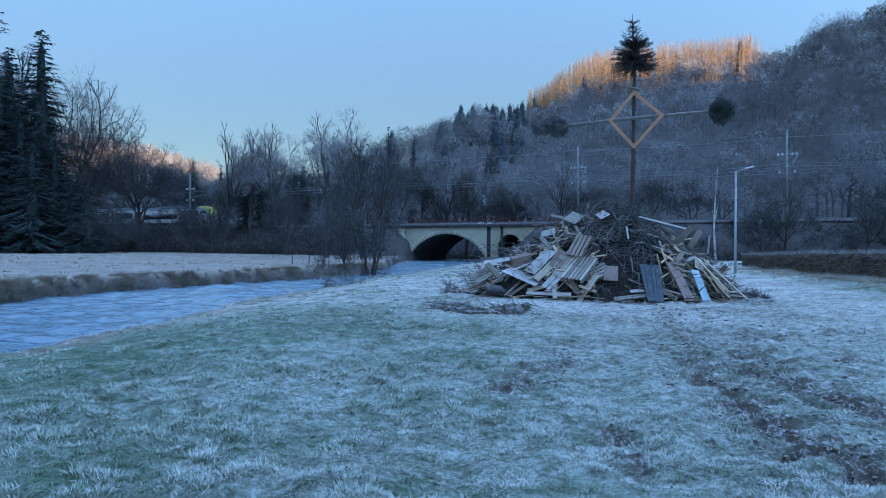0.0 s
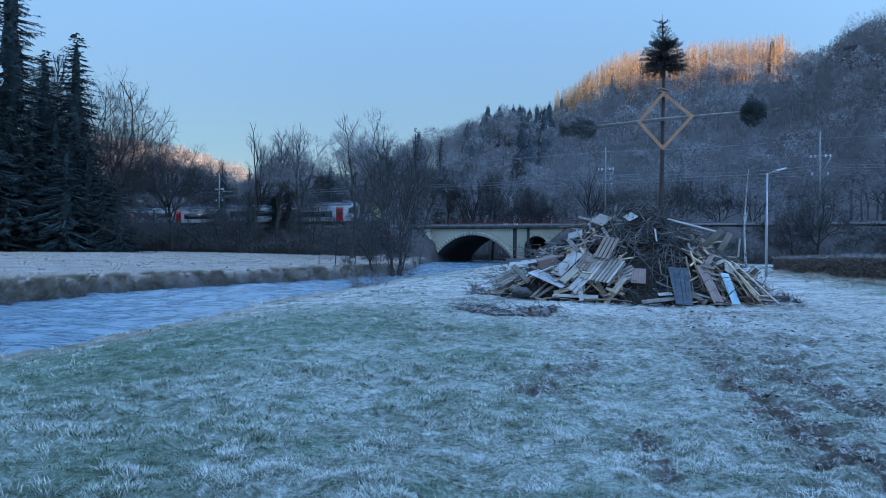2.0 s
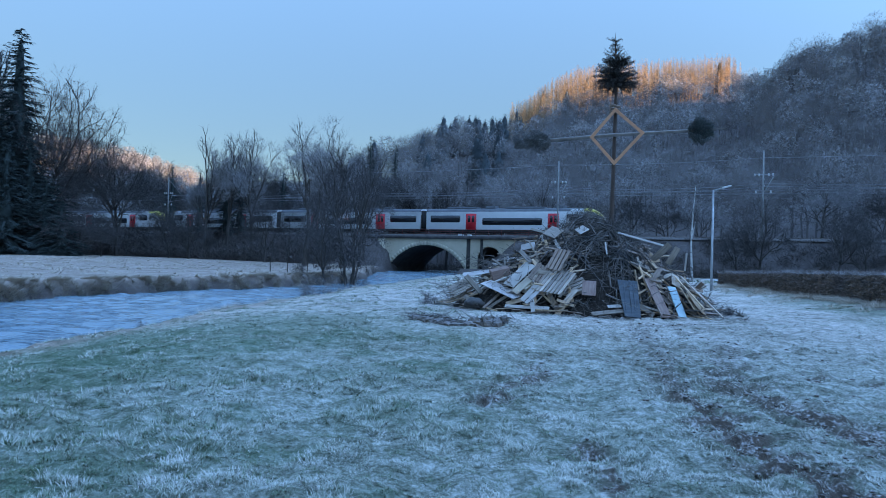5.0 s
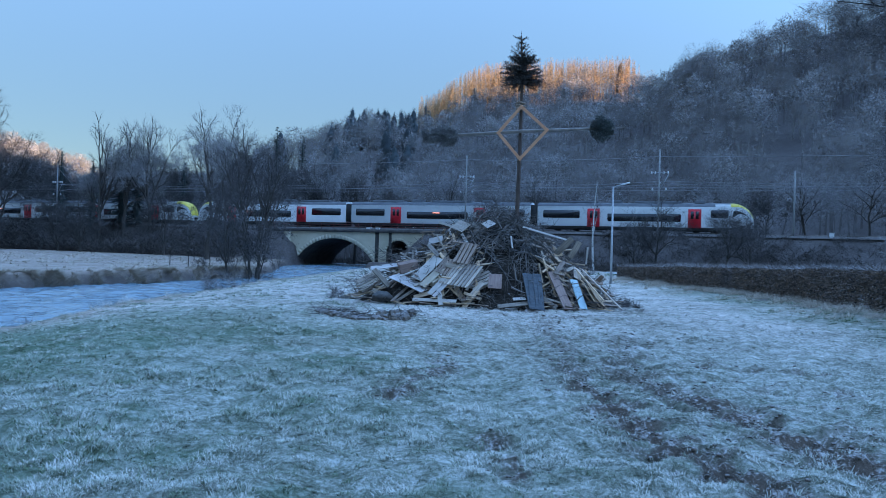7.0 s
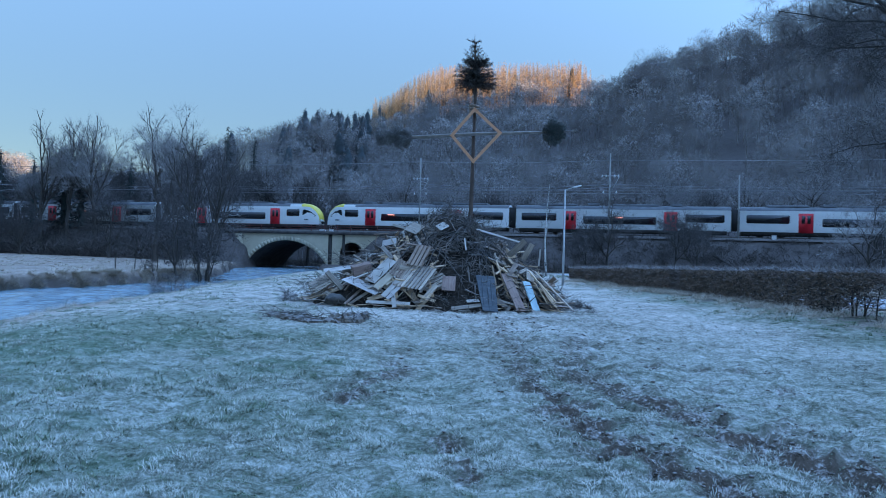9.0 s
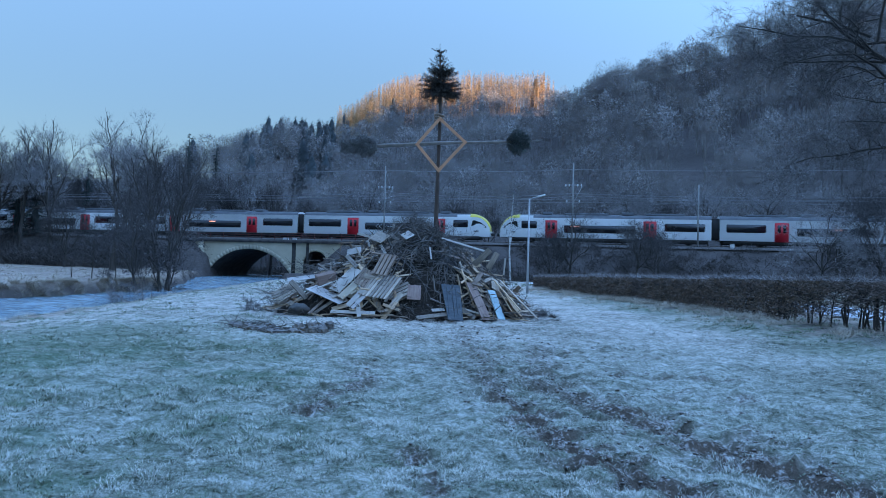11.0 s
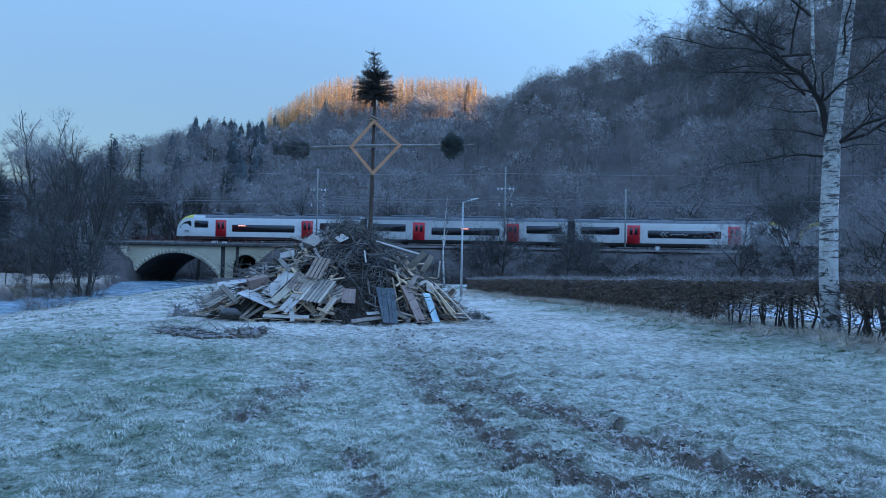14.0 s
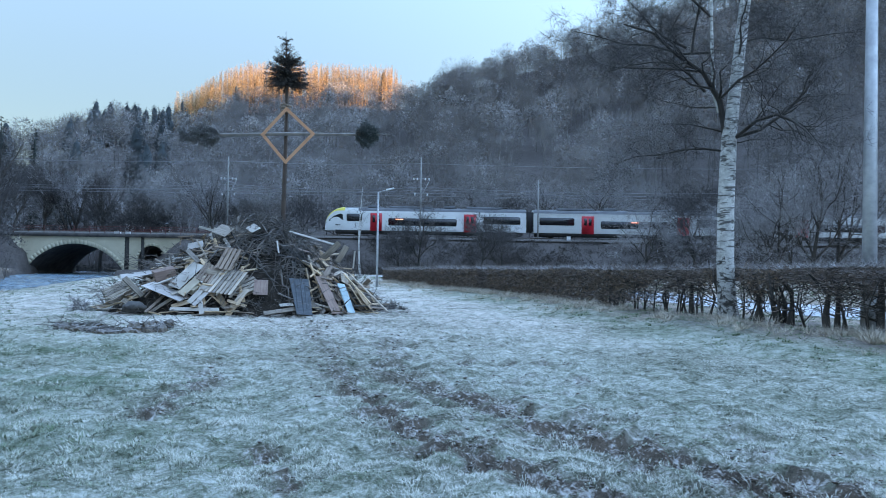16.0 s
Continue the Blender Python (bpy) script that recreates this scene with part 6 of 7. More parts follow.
board("plank", "short grey plank standing up on the flank", pose(3.23, 22.9, 1.80, 90, -60, 0), 0.60, 0.18, 0.022, "wood_grey")
board("batten", "long thin rimed batten on the branches", pose(2.29, 22.70, 2.28, 55, 15, 0), 1.55, 0.07, 0.03, "board_white")
board("plank", "tan plank behind a white panel", pose(-1.25, 21.52, 0.84, 32, -41, 28), 0.85, 0.26, 0.02, "board_beige")
board("plank", "pale horizontal plank at the heap's foot", pose(-1.13, 20.98, 0.17, 52, 0, -13), 1.35, 0.11, 0.03, "board_white")
board("plank", "short white plank propped upright", pose(-0.98, 21.02, 0.31, -21, -49, 104), 0.70, 0.13, 0.022, "board_white")
board("beam", "grey squared beam leaning to the river side", pose(-2.85, 21.98, 0.75, 60, 46, -5), 0.72, 0.15, 0.08, "wood_grey")
board("plank", "white painted plank among the rubble", pose(-1.06, 21.26, 0.60, 32, -43, 32), 0.75, 0.17, 0.022, "board_white")
board("plank", "white painted plank among the rubble", pose(-0.92, 21.16, 0.53, 34, -42, 30), 0.75, 0.13, 0.022, "board_lilac")
board("plank", "low grey plank in front of the brushwood", pose(1.22, 20.78, 0.13, 43, -7, 11), 1.0, 0.14, 0.03, "wood_grey")
board("panel", "scrap of white sheet at the heap's foot", pose(1.37, 20.90, 0.30, 20, -5, 8), 0.38, 0.20, 0.012, "board_white")
board("plank", "pale plank sticking out of the rubble", pose(-1.28, 22.38, 1.66, -35, -25, 119), 0.85, 0.14, 0.022, "wood_grey")
board("panel", "grey square board on the heap's flank", pose(3.24, 22.25, 1.05, 35, -32, 84), 0.60, 0.27, 0.02, "wood_grey")
board("batten", "white batten over the heap's edge", pose(-0.92, 22.95, 2.50, 88, 14, 0), 0.5, 0.07, 0.03, "board_white")
board("batten", "upright white batten in the branches", pose(3.61, 22.8, 1.62, 90, -85, 0), 0.55, 0.05, 0.03, "board_white")
board("plank", "brown plank in the middle of the heap", pose(2.63, 22.0, 1.20, 40, -29, 62), 0.9, 0.15, 0.022, "wood_brown")
board("batten", "white batten between the branches", pose(1.17, 22.10, 1.98, -3, 49, -83), 0.5, 0.05, 0.02, "board_white")


def carton(label, m, lx, ly, lz, mat):
    bm = slab(lx, ly, lz, 0.012, 0.02, 5)
    return tagged(part("carton", bm, MAT[mat], None, label, m), category="carton", group="cartons on the heap")


carton("brown chest of drawers carcass pressed into the heap", pose(-2.05, 22.42, 1.02, 10, -14, 12), 0.58, 0.40, 0.5, "wood_red")
carton("crushed beige carton among planks", pose(-1.2, 21.62, 0.74, 20, -30, 45), 0.4, 0.34, 0.2, "board_beige")


def build_bench():
    b = tagged(new("bench"), "small dark wooden bench standing on the heap's shoulder", "bench")
    b.matrix_basis = pose(-1.5, 22.85, 2.12, 0, -6, 8)
    part("seat", slab(0.46, 0.2, 0.03), MAT["wood_brown"], b, m=pose(0, 0, 0.13))
    for x in (-0.17, 0.17):
        part("leg", slab(0.03, 0.16, 0.26), MAT["wood_brown"], b, m=pose(x, 0, 0, 0, 14 if x < 0 else -14, 0))


build_bench()


def build_sack():
    bm = bmesh.new()
    bmesh.ops.create_icosphere(bm, subdivisions=3, radius=1.0)
    for v in bm.verts:
        k = 1 + 0.22 * noise.noise(v.co * 2.3) + 0.08 * noise.noise(v.co * 6)
        v.co = Vector((v.co.x * 0.32 * k, v.co.y * 0.26 * k, max(v.co.z, -0.4) * 0.22 * k))
    tagged(part("sack", bm, MAT["tarp"], None, "dark dirty sack slumped at the heap's foot", pose(-2.75, 21.45, 0.15), True), category="sack")


build_sack()


def scatter_planks():
    """Broken planks, laths and battens lying every way on the heap."""
    rng = np.random.default_rng(5)
    kinds = []
    for k, (lx, ly, lz) in enumerate(((1.1, 0.10, 0.022), (0.8, 0.09, 0.022), (0.55, 0.12, 0.02), (1.3, 0.05, 0.04), (0.7, 0.05, 0.03), (0.45, 0.16, 0.018), (0.9, 0.14, 0.02), (0.35, 0.08, 0.02))):
        for mat in ("wood_grey", "wood_tan", "wood_brown", "board_white"):
            me = bpy.data.meshes.new("plank")
            bm = slab(lx, ly, lz, 0.003, 0.02, k)
            bm.to_mesh(me)
            bm.free()
            me.materials.append(MAT[mat])
            kinds.append((me, mat))
    words = {"wood_grey": "broken grey weathered plank on the heap", "wood_tan": "broken pale tan plank on the heap", "wood_brown": "broken dark brown plank on the heap", "board_white": "rimed white-painted lath on the heap"}
    done = 0
    while done < 250:
        zone = rng.random()
        if zone < 0.55:
            x = rng.uniform(-4.2, 0.2)
        elif zone < 0.85:
            x = rng.uniform(2.1, 4.4)
        else:
            x = rng.uniform(0.2, 2.1)
        y = rng.uniform(20.7, 23.6)
        z = float(heap_z(x, y))
        if z < -0.12 or (0.2 < x < 2.1 and (0.9 < z or rng.random() < 0.6)):
            continue
        me, mat = kinds[rng.choice(len(kinds), p=np.tile((0.34, 0.33, 0.27, 0.06), 8) / 8)]
        e = 0.05
        slope_x = math.degrees(math.atan2(float(heap_z(x + e, y) - heap_z(x - e, y)), 2 * e))
        slope_y = math.degrees(math.atan2(float(heap_z(x, y + e) - heap_z(x, y - e)), 2 * e))
        low = z < 0.15
        ob = new("plank", me)
        ob.matrix_basis = Matrix.Translation((x, y, max(z, 0.02) + rng.uniform(0.0, 0.10))) @ pose(0, 0, 0, 0 if low else slope_y * 0.8 + rng.normal() * 16, 0 if low else -slope_x * 0.8 + rng.normal() * 14, 0) @ pose(0, 0, 0, rng.normal() * 8, rng.normal() * (3 if low else 14), rng.uniform(0, 180))
        tagged(ob, words[mat], "plank", "planks on the heap")
        done += 1


scatter_planks()


# ---- the cross: a spruce pole with its top left on, a crossbar of spruce poles, a lath diamond ----
def tuft(rng, need, p, out, count, ln, width, back=0.5):
    for _ in range(count):
        w = unit(out + rng.normal(size=3) * back)
        need.sliver(p + rng.normal(size=3) * 0.03, p + w * ln * rng.uniform(0.5, 1.2), width, rng)


def build_cross():
    cx, cy = 1.42, 23.55
    cross = tagged(new("bonfire_cross"), "tall cross of spruce poles with brush ends and a lath diamond", "cross")
    cross.location = (cx, cy, 0)
    g = Geo()
    g.tube([(-0.06, 0, 0.0), (-0.03, 0, 2.6), (0.0, 0, 5.0), (0.02, 0, 7.2), (-0.03, 0, 8.5), (-0.05, 0, 8.86)], [0.09, 0.08, 0.062, 0.05, 0.028, 0.012], 10)
    piece("pole", g, MAT["red_bark"], cross, "thin upright spruce pole", smooth=True)
    rng = np.random.default_rng(40)
    need, w2 = Geo(), Geo()
    def spray(foot, way, ln, count, needle, thick):
        """A bough set with needles all along."""
        tip = foot + unit(way) * ln
        w2.tube([foot, (foot + tip) / 2 + np.array((0, 0, -0.03 * ln)), tip], [0.011, 0.008, 0.003], 3, cap=False)
        for q in np.linspace(0.12, 1.0, count):
            tuft(rng, need, foot + (tip - foot) * q, unit(way) * 0.8, 6, needle, thick, 0.6)
    for i in range(190):  # the dense skirt
        u = rng.random() ** 1.2
        w = rng.uniform(0, 6.28)
        spray(np.array((0, 0, 7.3 + 0.72 * u)), np.array((math.cos(w), math.sin(w), -0.22 + 0.7 * u)), (0.74 - 0.32 * u**2) * rng.uniform(0.7, 1.1), 12, 0.09, 0.015)
    for z, ln, n in ((8.12, 0.50, 9), (8.24, 0.42, 6), (8.42, 0.30, 6), (8.58, 0.20, 4), (8.72, 0.27, 6)):  # sparse whorls above it
        for j in range(n):
            w = 6.28 * j / n + rng.random()
            spray(np.array((-0.03, 0, z)), np.array((math.cos(w), math.sin(w), rng.uniform(0.15, 0.55))), ln * rng.uniform(0.75, 1.15), 9, 0.04, 0.010)
    w2.tube([(-0.05, 0, 8.6), (-0.05, 0, 9.02)], [0.014, 0.005], 4)
    piece("crown_twigs", w2, MAT["bark"], cross)
    piece("crown", need, MAT["cross_needles"], cross, "dark brown-green spruce top")
    # crossbar
    y = -0.12
    g = Geo()
    g.tube([(-2.05, y, 5.48), (0, y, 5.66), (2.30, y, 5.79), (3.42, y, 5.87)], [0.064, 0.058, 0.048, 0.012], 9)
    piece("crossbar", g, MAT["wood_pole"], cross, "pale peeled crossbar pole", smooth=True)
    need, pale = Geo(), Geo()
    def brush_end(need, wood, x0, sign, ln, radius, sink, count):
        """A spruce top tied on lying down: boughs that sweep from the base toward the tip."""
        for _ in range(count):
            q = rng.random() ** 1.25
            w = rng.uniform(0, 6.28)
            a = np.array((x0 + sign * ln * 0.72 * q, y, 5.62 + 0.075 * x0 + sign * 0.03 * q))
            out = np.array((sign * rng.uniform(0.55, 1.15), math.cos(w), math.sin(w) - sink))
            e = a + unit(out) * radius * (1.25 - 0.75 * q) * rng.uniform(0.65, 1.2)
            wood.tube([a, e], [0.009, 0.003], 3, cap=False)
            for f in np.linspace(0.2, 1.0, 10):
                tuft(rng, need, a + (e - a) * f, unit(out) * 0.8, 5, 0.075, 0.014, 0.6)
    tied, bound = Geo(), Geo()
    brush_end(pale, bound, -2.0, -1, 1.55, 0.43, 0.25, 190)
    piece("limp_brush", pale, MAT["cross_brush"], cross, "limp dark grey-green spruce brush")
    brush_end(need, tied, 2.22, 1, 0.95, 0.45, 0.05, 200)
    for _ in range(40):
        a = np.array((3.0 + rng.random() * 0.4, y, 5.86))
        tied.tube([a, a + unit(np.array((0.8, 0, 0.1)) + rng.normal(size=3) * 0.4) * 0.16], [0.006, 0.002], 3, cap=False)
    for _ in range(30):
        a = np.array((-2.7 - rng.random() * 0.5, y, 5.42))
        bound.tube([a, a + unit(np.array((-0.9, 0, 0.1)) + rng.normal(size=3) * 0.5) * 0.24], [0.006, 0.002], 3, cap=False)
    piece("dense_brush", need, MAT["cross_green"], cross, "dense dark green spruce brush")
    for twigs_of in (bound, tied):
        piece("brush_twigs", twigs_of, MAT["branch"], cross, "bare rimed twigs of a brush end")
    # diamond of four laths
    c = [(0.0, 6.46), (0.86, 5.71), (0.0, 4.74), (-0.73, 5.58)]
    for k in range(4):
        (x0, z0), (x1, z1) = c[k], c[(k + 1) % 4]
        ln = math.hypot(x1 - x0, z1 - z0) + 0.10
        ang = math.degrees(math.atan2(z1 - z0, x1 - x0))
        part("lath", slab(ln, 0.025, 0.10, 0.004), MAT["lath"], cross, "fresh pine lath", pose((x0 + x1) / 2, -0.19 - 0.028 * (k % 2), (z0 + z1) / 2, 0, -ang, 0))
    g = Geo()
    for z in (6.40, 6.50, 6.60):
        g.tube([(0.14 * math.cos(w), 0.14 * math.sin(w), z + 0.03 * math.sin(2 * w)) for w in np.linspace(0, 2 * math.pi, 10)], [0.045] * 10, 5, cap=False)
    piece("lashing", g, MAT["wood_brown"], cross, "brown rope lashing")


build_cross()


def build_sods():
    """A curved strip of torn-up sods lying on the grass before the heap."""
    rng = random.Random(8)
    sod = tagged(new("torn_sods"), "curved ridge of torn brown sods with stray sticks on frosted grass", "sods", kind="stuff")
    pts = [(-3.6, 17.55), (-3.3, 17.0), (-2.9, 16.5), (-2.5, 16.25), (-2.1, 16.4), (-1.75, 16.7), (-1.6, 16.95)]
    for k, (x, y) in enumerate(pts):
        for _ in range(7):
            bm = bmesh.new()
            bmesh.ops.create_icosphere(bm, subdivisions=2, radius=1.0)
            off = rng.uniform(0, 50)
            sx, sy, sz = rng.uniform(0.08, 0.2), rng.uniform(0.07, 0.14), rng.uniform(0.06, 0.13) * (1.5 if k > 3 else 1)
            for v in bm.verts:
                q = 1 + 0.5 * noise.noise(v.co * 2 + Vector((off, 0, 0))) + 0.25 * noise.noise(v.co * 5 + Vector((off, 0, 0)))
                v.co = Vector((v.co.x * sx * q, v.co.y * sy * q, max(v.co.z, -0.3) * sz * q))
            xx, yy = x + rng.gauss(0, 0.13), y + rng.gauss(0, 0.10)
            part("sod", bm, MAT["clod"], sod, m=pose(xx, yy, float(land(xx, yy)) + 0.02, 0, 0, rng.uniform(0, 180)))
    g = Geo()
    r2 = np.random.default_rng(3)
    for _ in range(300):
        x, y = pts[r2.integers(0, 7)]
        a = np.array((x + r2.normal() * 0.25, y + r2.normal() * 0.15, 0))
        a[2] = float(land(a[0], a[1])) + r2.uniform(0.04, 0.14)
        g.tube([a, a + unit(r2.normal(size=3) * np.array((1, 0.5, 0.25))) * r2.uniform(0.12, 0.42)], [0.009, 0.003], 3)
    piece("sticks", g, MAT["branch"], sod, "loose rimed sticks")


build_sods()


# ---- hedge, lamps, masts and the rest ----
def hedge_x(y):
    return 13.35 - 0.062 * (y - 12)


def clear_of_birch(x, y):
    """True but for the notch that the birch's trunk fills."""
    dist = math.hypot(13.0, 16.7)
    beside = np.abs(x * 16.7 - y * 13.0) / dist
    return (beside > 0.36) | ((x * 13.0 + y * 16.7) / dist > dist + 0.1)


def build_hedge():
    """A clipped beech hedge: stems, a dense top of rimed shoots, brown leaves; its near stretch is bare below."""
    rng = np.random.default_rng(50)
    hedge = tagged(new("hedge"), "clipped beech hedge with brown leaves and a rimed top, bare below", "hedge", kind="stuff")
    stems, twigs, leaves, shoots = Geo(), Geo(), Geo(), Geo()
    ys = np.sort(7.5 + 44.5 * rng.random(190))
    for y in ys:
        x = hedge_x(y) + rng.normal() * 0.12
        y = y + rng.normal() * 0.1
        top = float(np.interp(y, (12, 25, 40, 51), (1.72, 1.50, 1.28, 1.05)))
        if not clear_of_birch(x, y):
            continue
        zb = float(land(x, y, False))
        r = rng.uniform(0.015, 0.045) if y > 17.5 else rng.choice((0.02, 0.03, 0.045, 0.08))
        stems.tube([(x, y, zb - 0.05), (x + rng.normal() * 0.08, y + rng.normal() * 0.16, zb + 0.5), (x + rng.normal() * 0.15, y + rng.normal() * 0.3, top - 0.2)], [r, r * 0.7, r * 0.25], 6)
        for _ in range(7):
            a = np.array((x, y, rng.uniform(zb + 0.25, top - 0.35)))
            e = a + unit(np.array((rng.normal() * 0.5, rng.normal(), 0.35))) * rng.uniform(0.3, 0.7)
            stems.tube([a, e], [r * 0.35, r * 0.1], 4, cap=False)
    for _ in range(330):  # crooked branches that cross in the open stretch
        y = rng.uniform(8, 22)
        p = np.array((hedge_x(y) + rng.normal() * 0.2, y, float(land(hedge_x(y), y, False)) + rng.uniform(0.25, 1.0)))
        if not clear_of_birch(p[0], p[1]):
            continue
        d, pts = unit(np.array((rng.normal() * 0.4, rng.choice((-1.0, 1.0)), rng.normal() * 0.5 + 0.25))), [p]
        for _ in range(4):
            d = unit(d + rng.normal(size=3) * 0.38)
            p = p + d * rng.uniform(0.15, 0.32)
            p[2] = min(p[2], 1.6)
            pts.append(p)
        r = rng.choice((0.006, 0.010, 0.015))
        stems.tube(pts, [r, r * 0.9, r * 0.75, r * 0.5, r * 0.2], 5, cap=False)
    for y in (9.2, 10.8, 12.1, 13.4, 14.6, 15.6, 18.2):  # old stocks
        x = hedge_x(y) + rng.normal() * 0.08
        z0 = float(land(x, y, False))
        stems.tube([(x, y, z0 - 0.08), (x + rng.normal() * 0.05, y + rng.normal() * 0.06, z0 + 0.35), (x + rng.normal() * 0.1, y + rng.normal() * 0.12, z0 + 0.8), (x + rng.normal() * 0.15, y + rng.normal() * 0.3, z0 + 1.3)], [0.105, 0.07, 0.06, 0.025], 8, cap=False)
    n = 58000
    y = 7.5 + 44.5 * rng.random(n) ** 1.25
    top = np.interp(y, (12, 25, 40, 51), (1.72, 1.50, 1.28, 1.05))
    z0 = land(hedge_x(y), y, False)
    bare = np.where(y < 20, 0.16, 0.04) * np.clip((24 - y) / 3, 0, 1) + 0.06
    f = bare + (1 - bare) * rng.random(n) ** 0.8
    x = hedge_x(y) + (rng.random(n) - 0.5) * 0.95
    z = z0 + (top - z0 - 0.05) * f
    open_below = (y < 21.5) & (f < 0.60 + 0.12 * np.sin(y * 2.3)) & (rng.random(n) > np.interp(y, (17, 21.5), (0.12, 0.55)))
    for k in np.where(clear_of_birch(x, y) & ~open_below)[0]:
        a = np.array((x[k], y[k], z[k]))
        w = unit(rng.normal(size=3) * np.array((0.9, 1.2, 0.45)) + np.array((0, 0, 0.12)))
        twigs.sliver(a, a + w * rng.uniform(0.12, 0.42), 0.012 + 0.0005 * y[k], rng)
    m = 26000
    y = 7.5 + 44.5 * rng.random(m) ** 1.1
    keep = (fbm(y / 2.2, y * 0 + 3, 3, 91) + 0.22 * (y > 20) > 0.50)
    y = y[keep]
    top = np.interp(y, (12, 25, 40, 51), (1.72, 1.50, 1.28, 1.05))
    z0 = land(hedge_x(y), y, False)
    bare = np.where(y < 22, 0.26, 0.03)
    z = z0 + (top - z0 - 0.12) * (bare + (1 - bare) * rng.random(len(y)))
    x = hedge_x(y) + np.where(rng.random(len(y)) < 0.65, -0.45 + rng.random(len(y)) * 0.12, (rng.random(len(y)) - 0.5) * 0.9)
    hung = (y < 21) & (z < z0 + 0.62 * (top - z0)) & (rng.random(len(y)) > 0.18)
    for k in np.where(clear_of_birch(x, y) & ~hung)[0]:
        p, a, b = np.array((x[k], y[k], z[k])), rng.normal(size=3), rng.normal(size=3)
        a, b = unit(a), unit(np.cross(a, b))
        s = 0.028 + 0.0009 * y[k]
        leaves.add([p - a * s, p + b * s * 0.55, p + a * s, p - b * s * 0.55], [(0, 1, 2), (0, 2, 3)])
    q = 9000  # the season's shoots along the top
    y = 7.5 + 44.5 * rng.random(q) ** 1.25
    top = np.interp(y, (12, 25, 40, 51), (1.72, 1.50, 1.28, 1.05)) + (fbm(y / 1.5, y * 0 + 7, 3, 93) - 0.5) * 0.14
    for k in range(q):
        a = np.array((hedge_x(y[k]) + (rng.random() - 0.5) * 0.95, y[k], top[k] - 0.10))
        if not clear_of_birch(a[0], a[1]):
            continue
        w = unit(np.array((rng.normal() * 0.7, rng.normal(), 0.30 + abs(rng.normal()) * 0.3)))
        shoots.sliver(a, a + w * rng.uniform(0.12, 0.36), 0.010 + 0.0006 * y[k], rng)
    piece("stems", stems, MAT["bark"], hedge)
    tagged(piece("twigs", twigs, MAT["hedge_twig"], hedge), kind="stuff")
    tagged(piece("leaves", leaves, MAT["leaf"], hedge, "dry brown beech leaves"), kind="stuff")
    tagged(piece("top_shoots", shoots, MAT["twig_frost"], hedge, "rimed shoots along the top"), kind="stuff")


build_hedge()


def build_street_lamp():
    lamp = tagged(new("street_lamp"), "slim grey steel street lamp with a short arm", "street lamp")
    lamp.location = (8.32, 43.3, float(land(8.32, 43.3)))
    g = Geo()
    g.tube([(0, 0, -0.1), (0, 0, 1.0), (0, 0, 5.85)], [0.085, 0.07, 0.05], 10)
    piece("pole", g, MAT["steel"], lamp, smooth=True)
    g = Geo()
    g.tube([(0, 0, 5.83), (0.5, -0.05, 6.0)], [0.032, 0.028], 8)
    piece("arm", g, MAT["steel"], lamp, smooth=True)
    bm = slab(0.52, 0.2, 0.09, 0.03)
    part("lantern", bm, MAT["sign"], lamp, "pale unlit lantern", pose(0.72, -0.07, 6.06, 0, -14, -5))


build_street_lamp()


def build_near_pole():
    p = tagged(new("utility_pole"), "tall smooth grey steel pole standing in the hedge", "pole")
    x, y = 13.75, 12.75
    p.location = (x, y, float(land(x, y)))
    g = Geo()
    g.tube([(0, 0, -0.2), (0, 0, 2.5), (0.02, -0.02, 9.0)], [0.165, 0.15, 0.11], 20)
    piece("shaft", g, MAT["steel"], p, smooth=True)
    g = Geo()
    g.tube([(0, 0, -0.05), (0, 0, 0.75)], [0.19, 0.17], 20)
    piece("base_sleeve", g, MAT["concrete"], p, "wider sleeve at the foot")


build_near_pole()


def build_mast(s, d, top, bracket=True):
    """A catenary mast with stays, insulators and bracket arm over the track."""
    mast = tagged(new("catenary_mast"), "pale concrete railway mast with insulators and bracket arm", "railway mast", "railway masts")
    mast.matrix_basis = at_track(s, d, 4.2)
    h = top - 4.2
    g = Geo()
    g.tube([(0, 0, 0), (0, 0, h)], [0.11, 0.08], 8)
    piece("post", g, MAT["concrete"], mast)
    if bracket:
        for name, pts, r in (("bracket_arm", [(0, 0, h - 3.1), (0, 3.2, h - 3.0)], 0.035), ("stay", [(0, 0, h - 0.4), (0, 3.0, h - 2.9)], 0.02), ("registration_arm", [(0, 0, h - 4.3), (0, 3.3, h - 3.6)], 0.03),
                             ("side_stay", [(0, 0, h - 5.0), (1.1, 0, h - 2.9)], 0.035), ("cross_tie", [(-0.9, 0, h - 2.75), (1.0, 0, h - 2.75)], 0.04)):
            g = Geo()
            g.tube(pts, [r, r], 6)
            piece(name, g, MAT["steel"], mast)
        for x, z in ((-0.9, h - 2.75), (-0.45, h - 2.75), (0.55, h - 2.75), (1.0, h - 2.75), (-0.75, h - 4.7), (0.8, h - 4.7)):
            g = Geo()
            g.tube([(x, 0, z - 0.18), (x, 0, z - 0.08), (x, 0, z), (x, 0, z + 0.12)], [0.05, 0.12, 0.06, 0.10], 8)
            piece("insulator", g, MAT["sign"], mast, "white insulator")


for s, top in ((23.8, 14.6), (-0.3, 14.3), (-38.2, 14.0), (-70.5, 14.0), (-112, 14.0), (70, 14.4)):
    build_mast(s, 3.3, top)
build_mast(38.4, 3.2, 11.9, False)


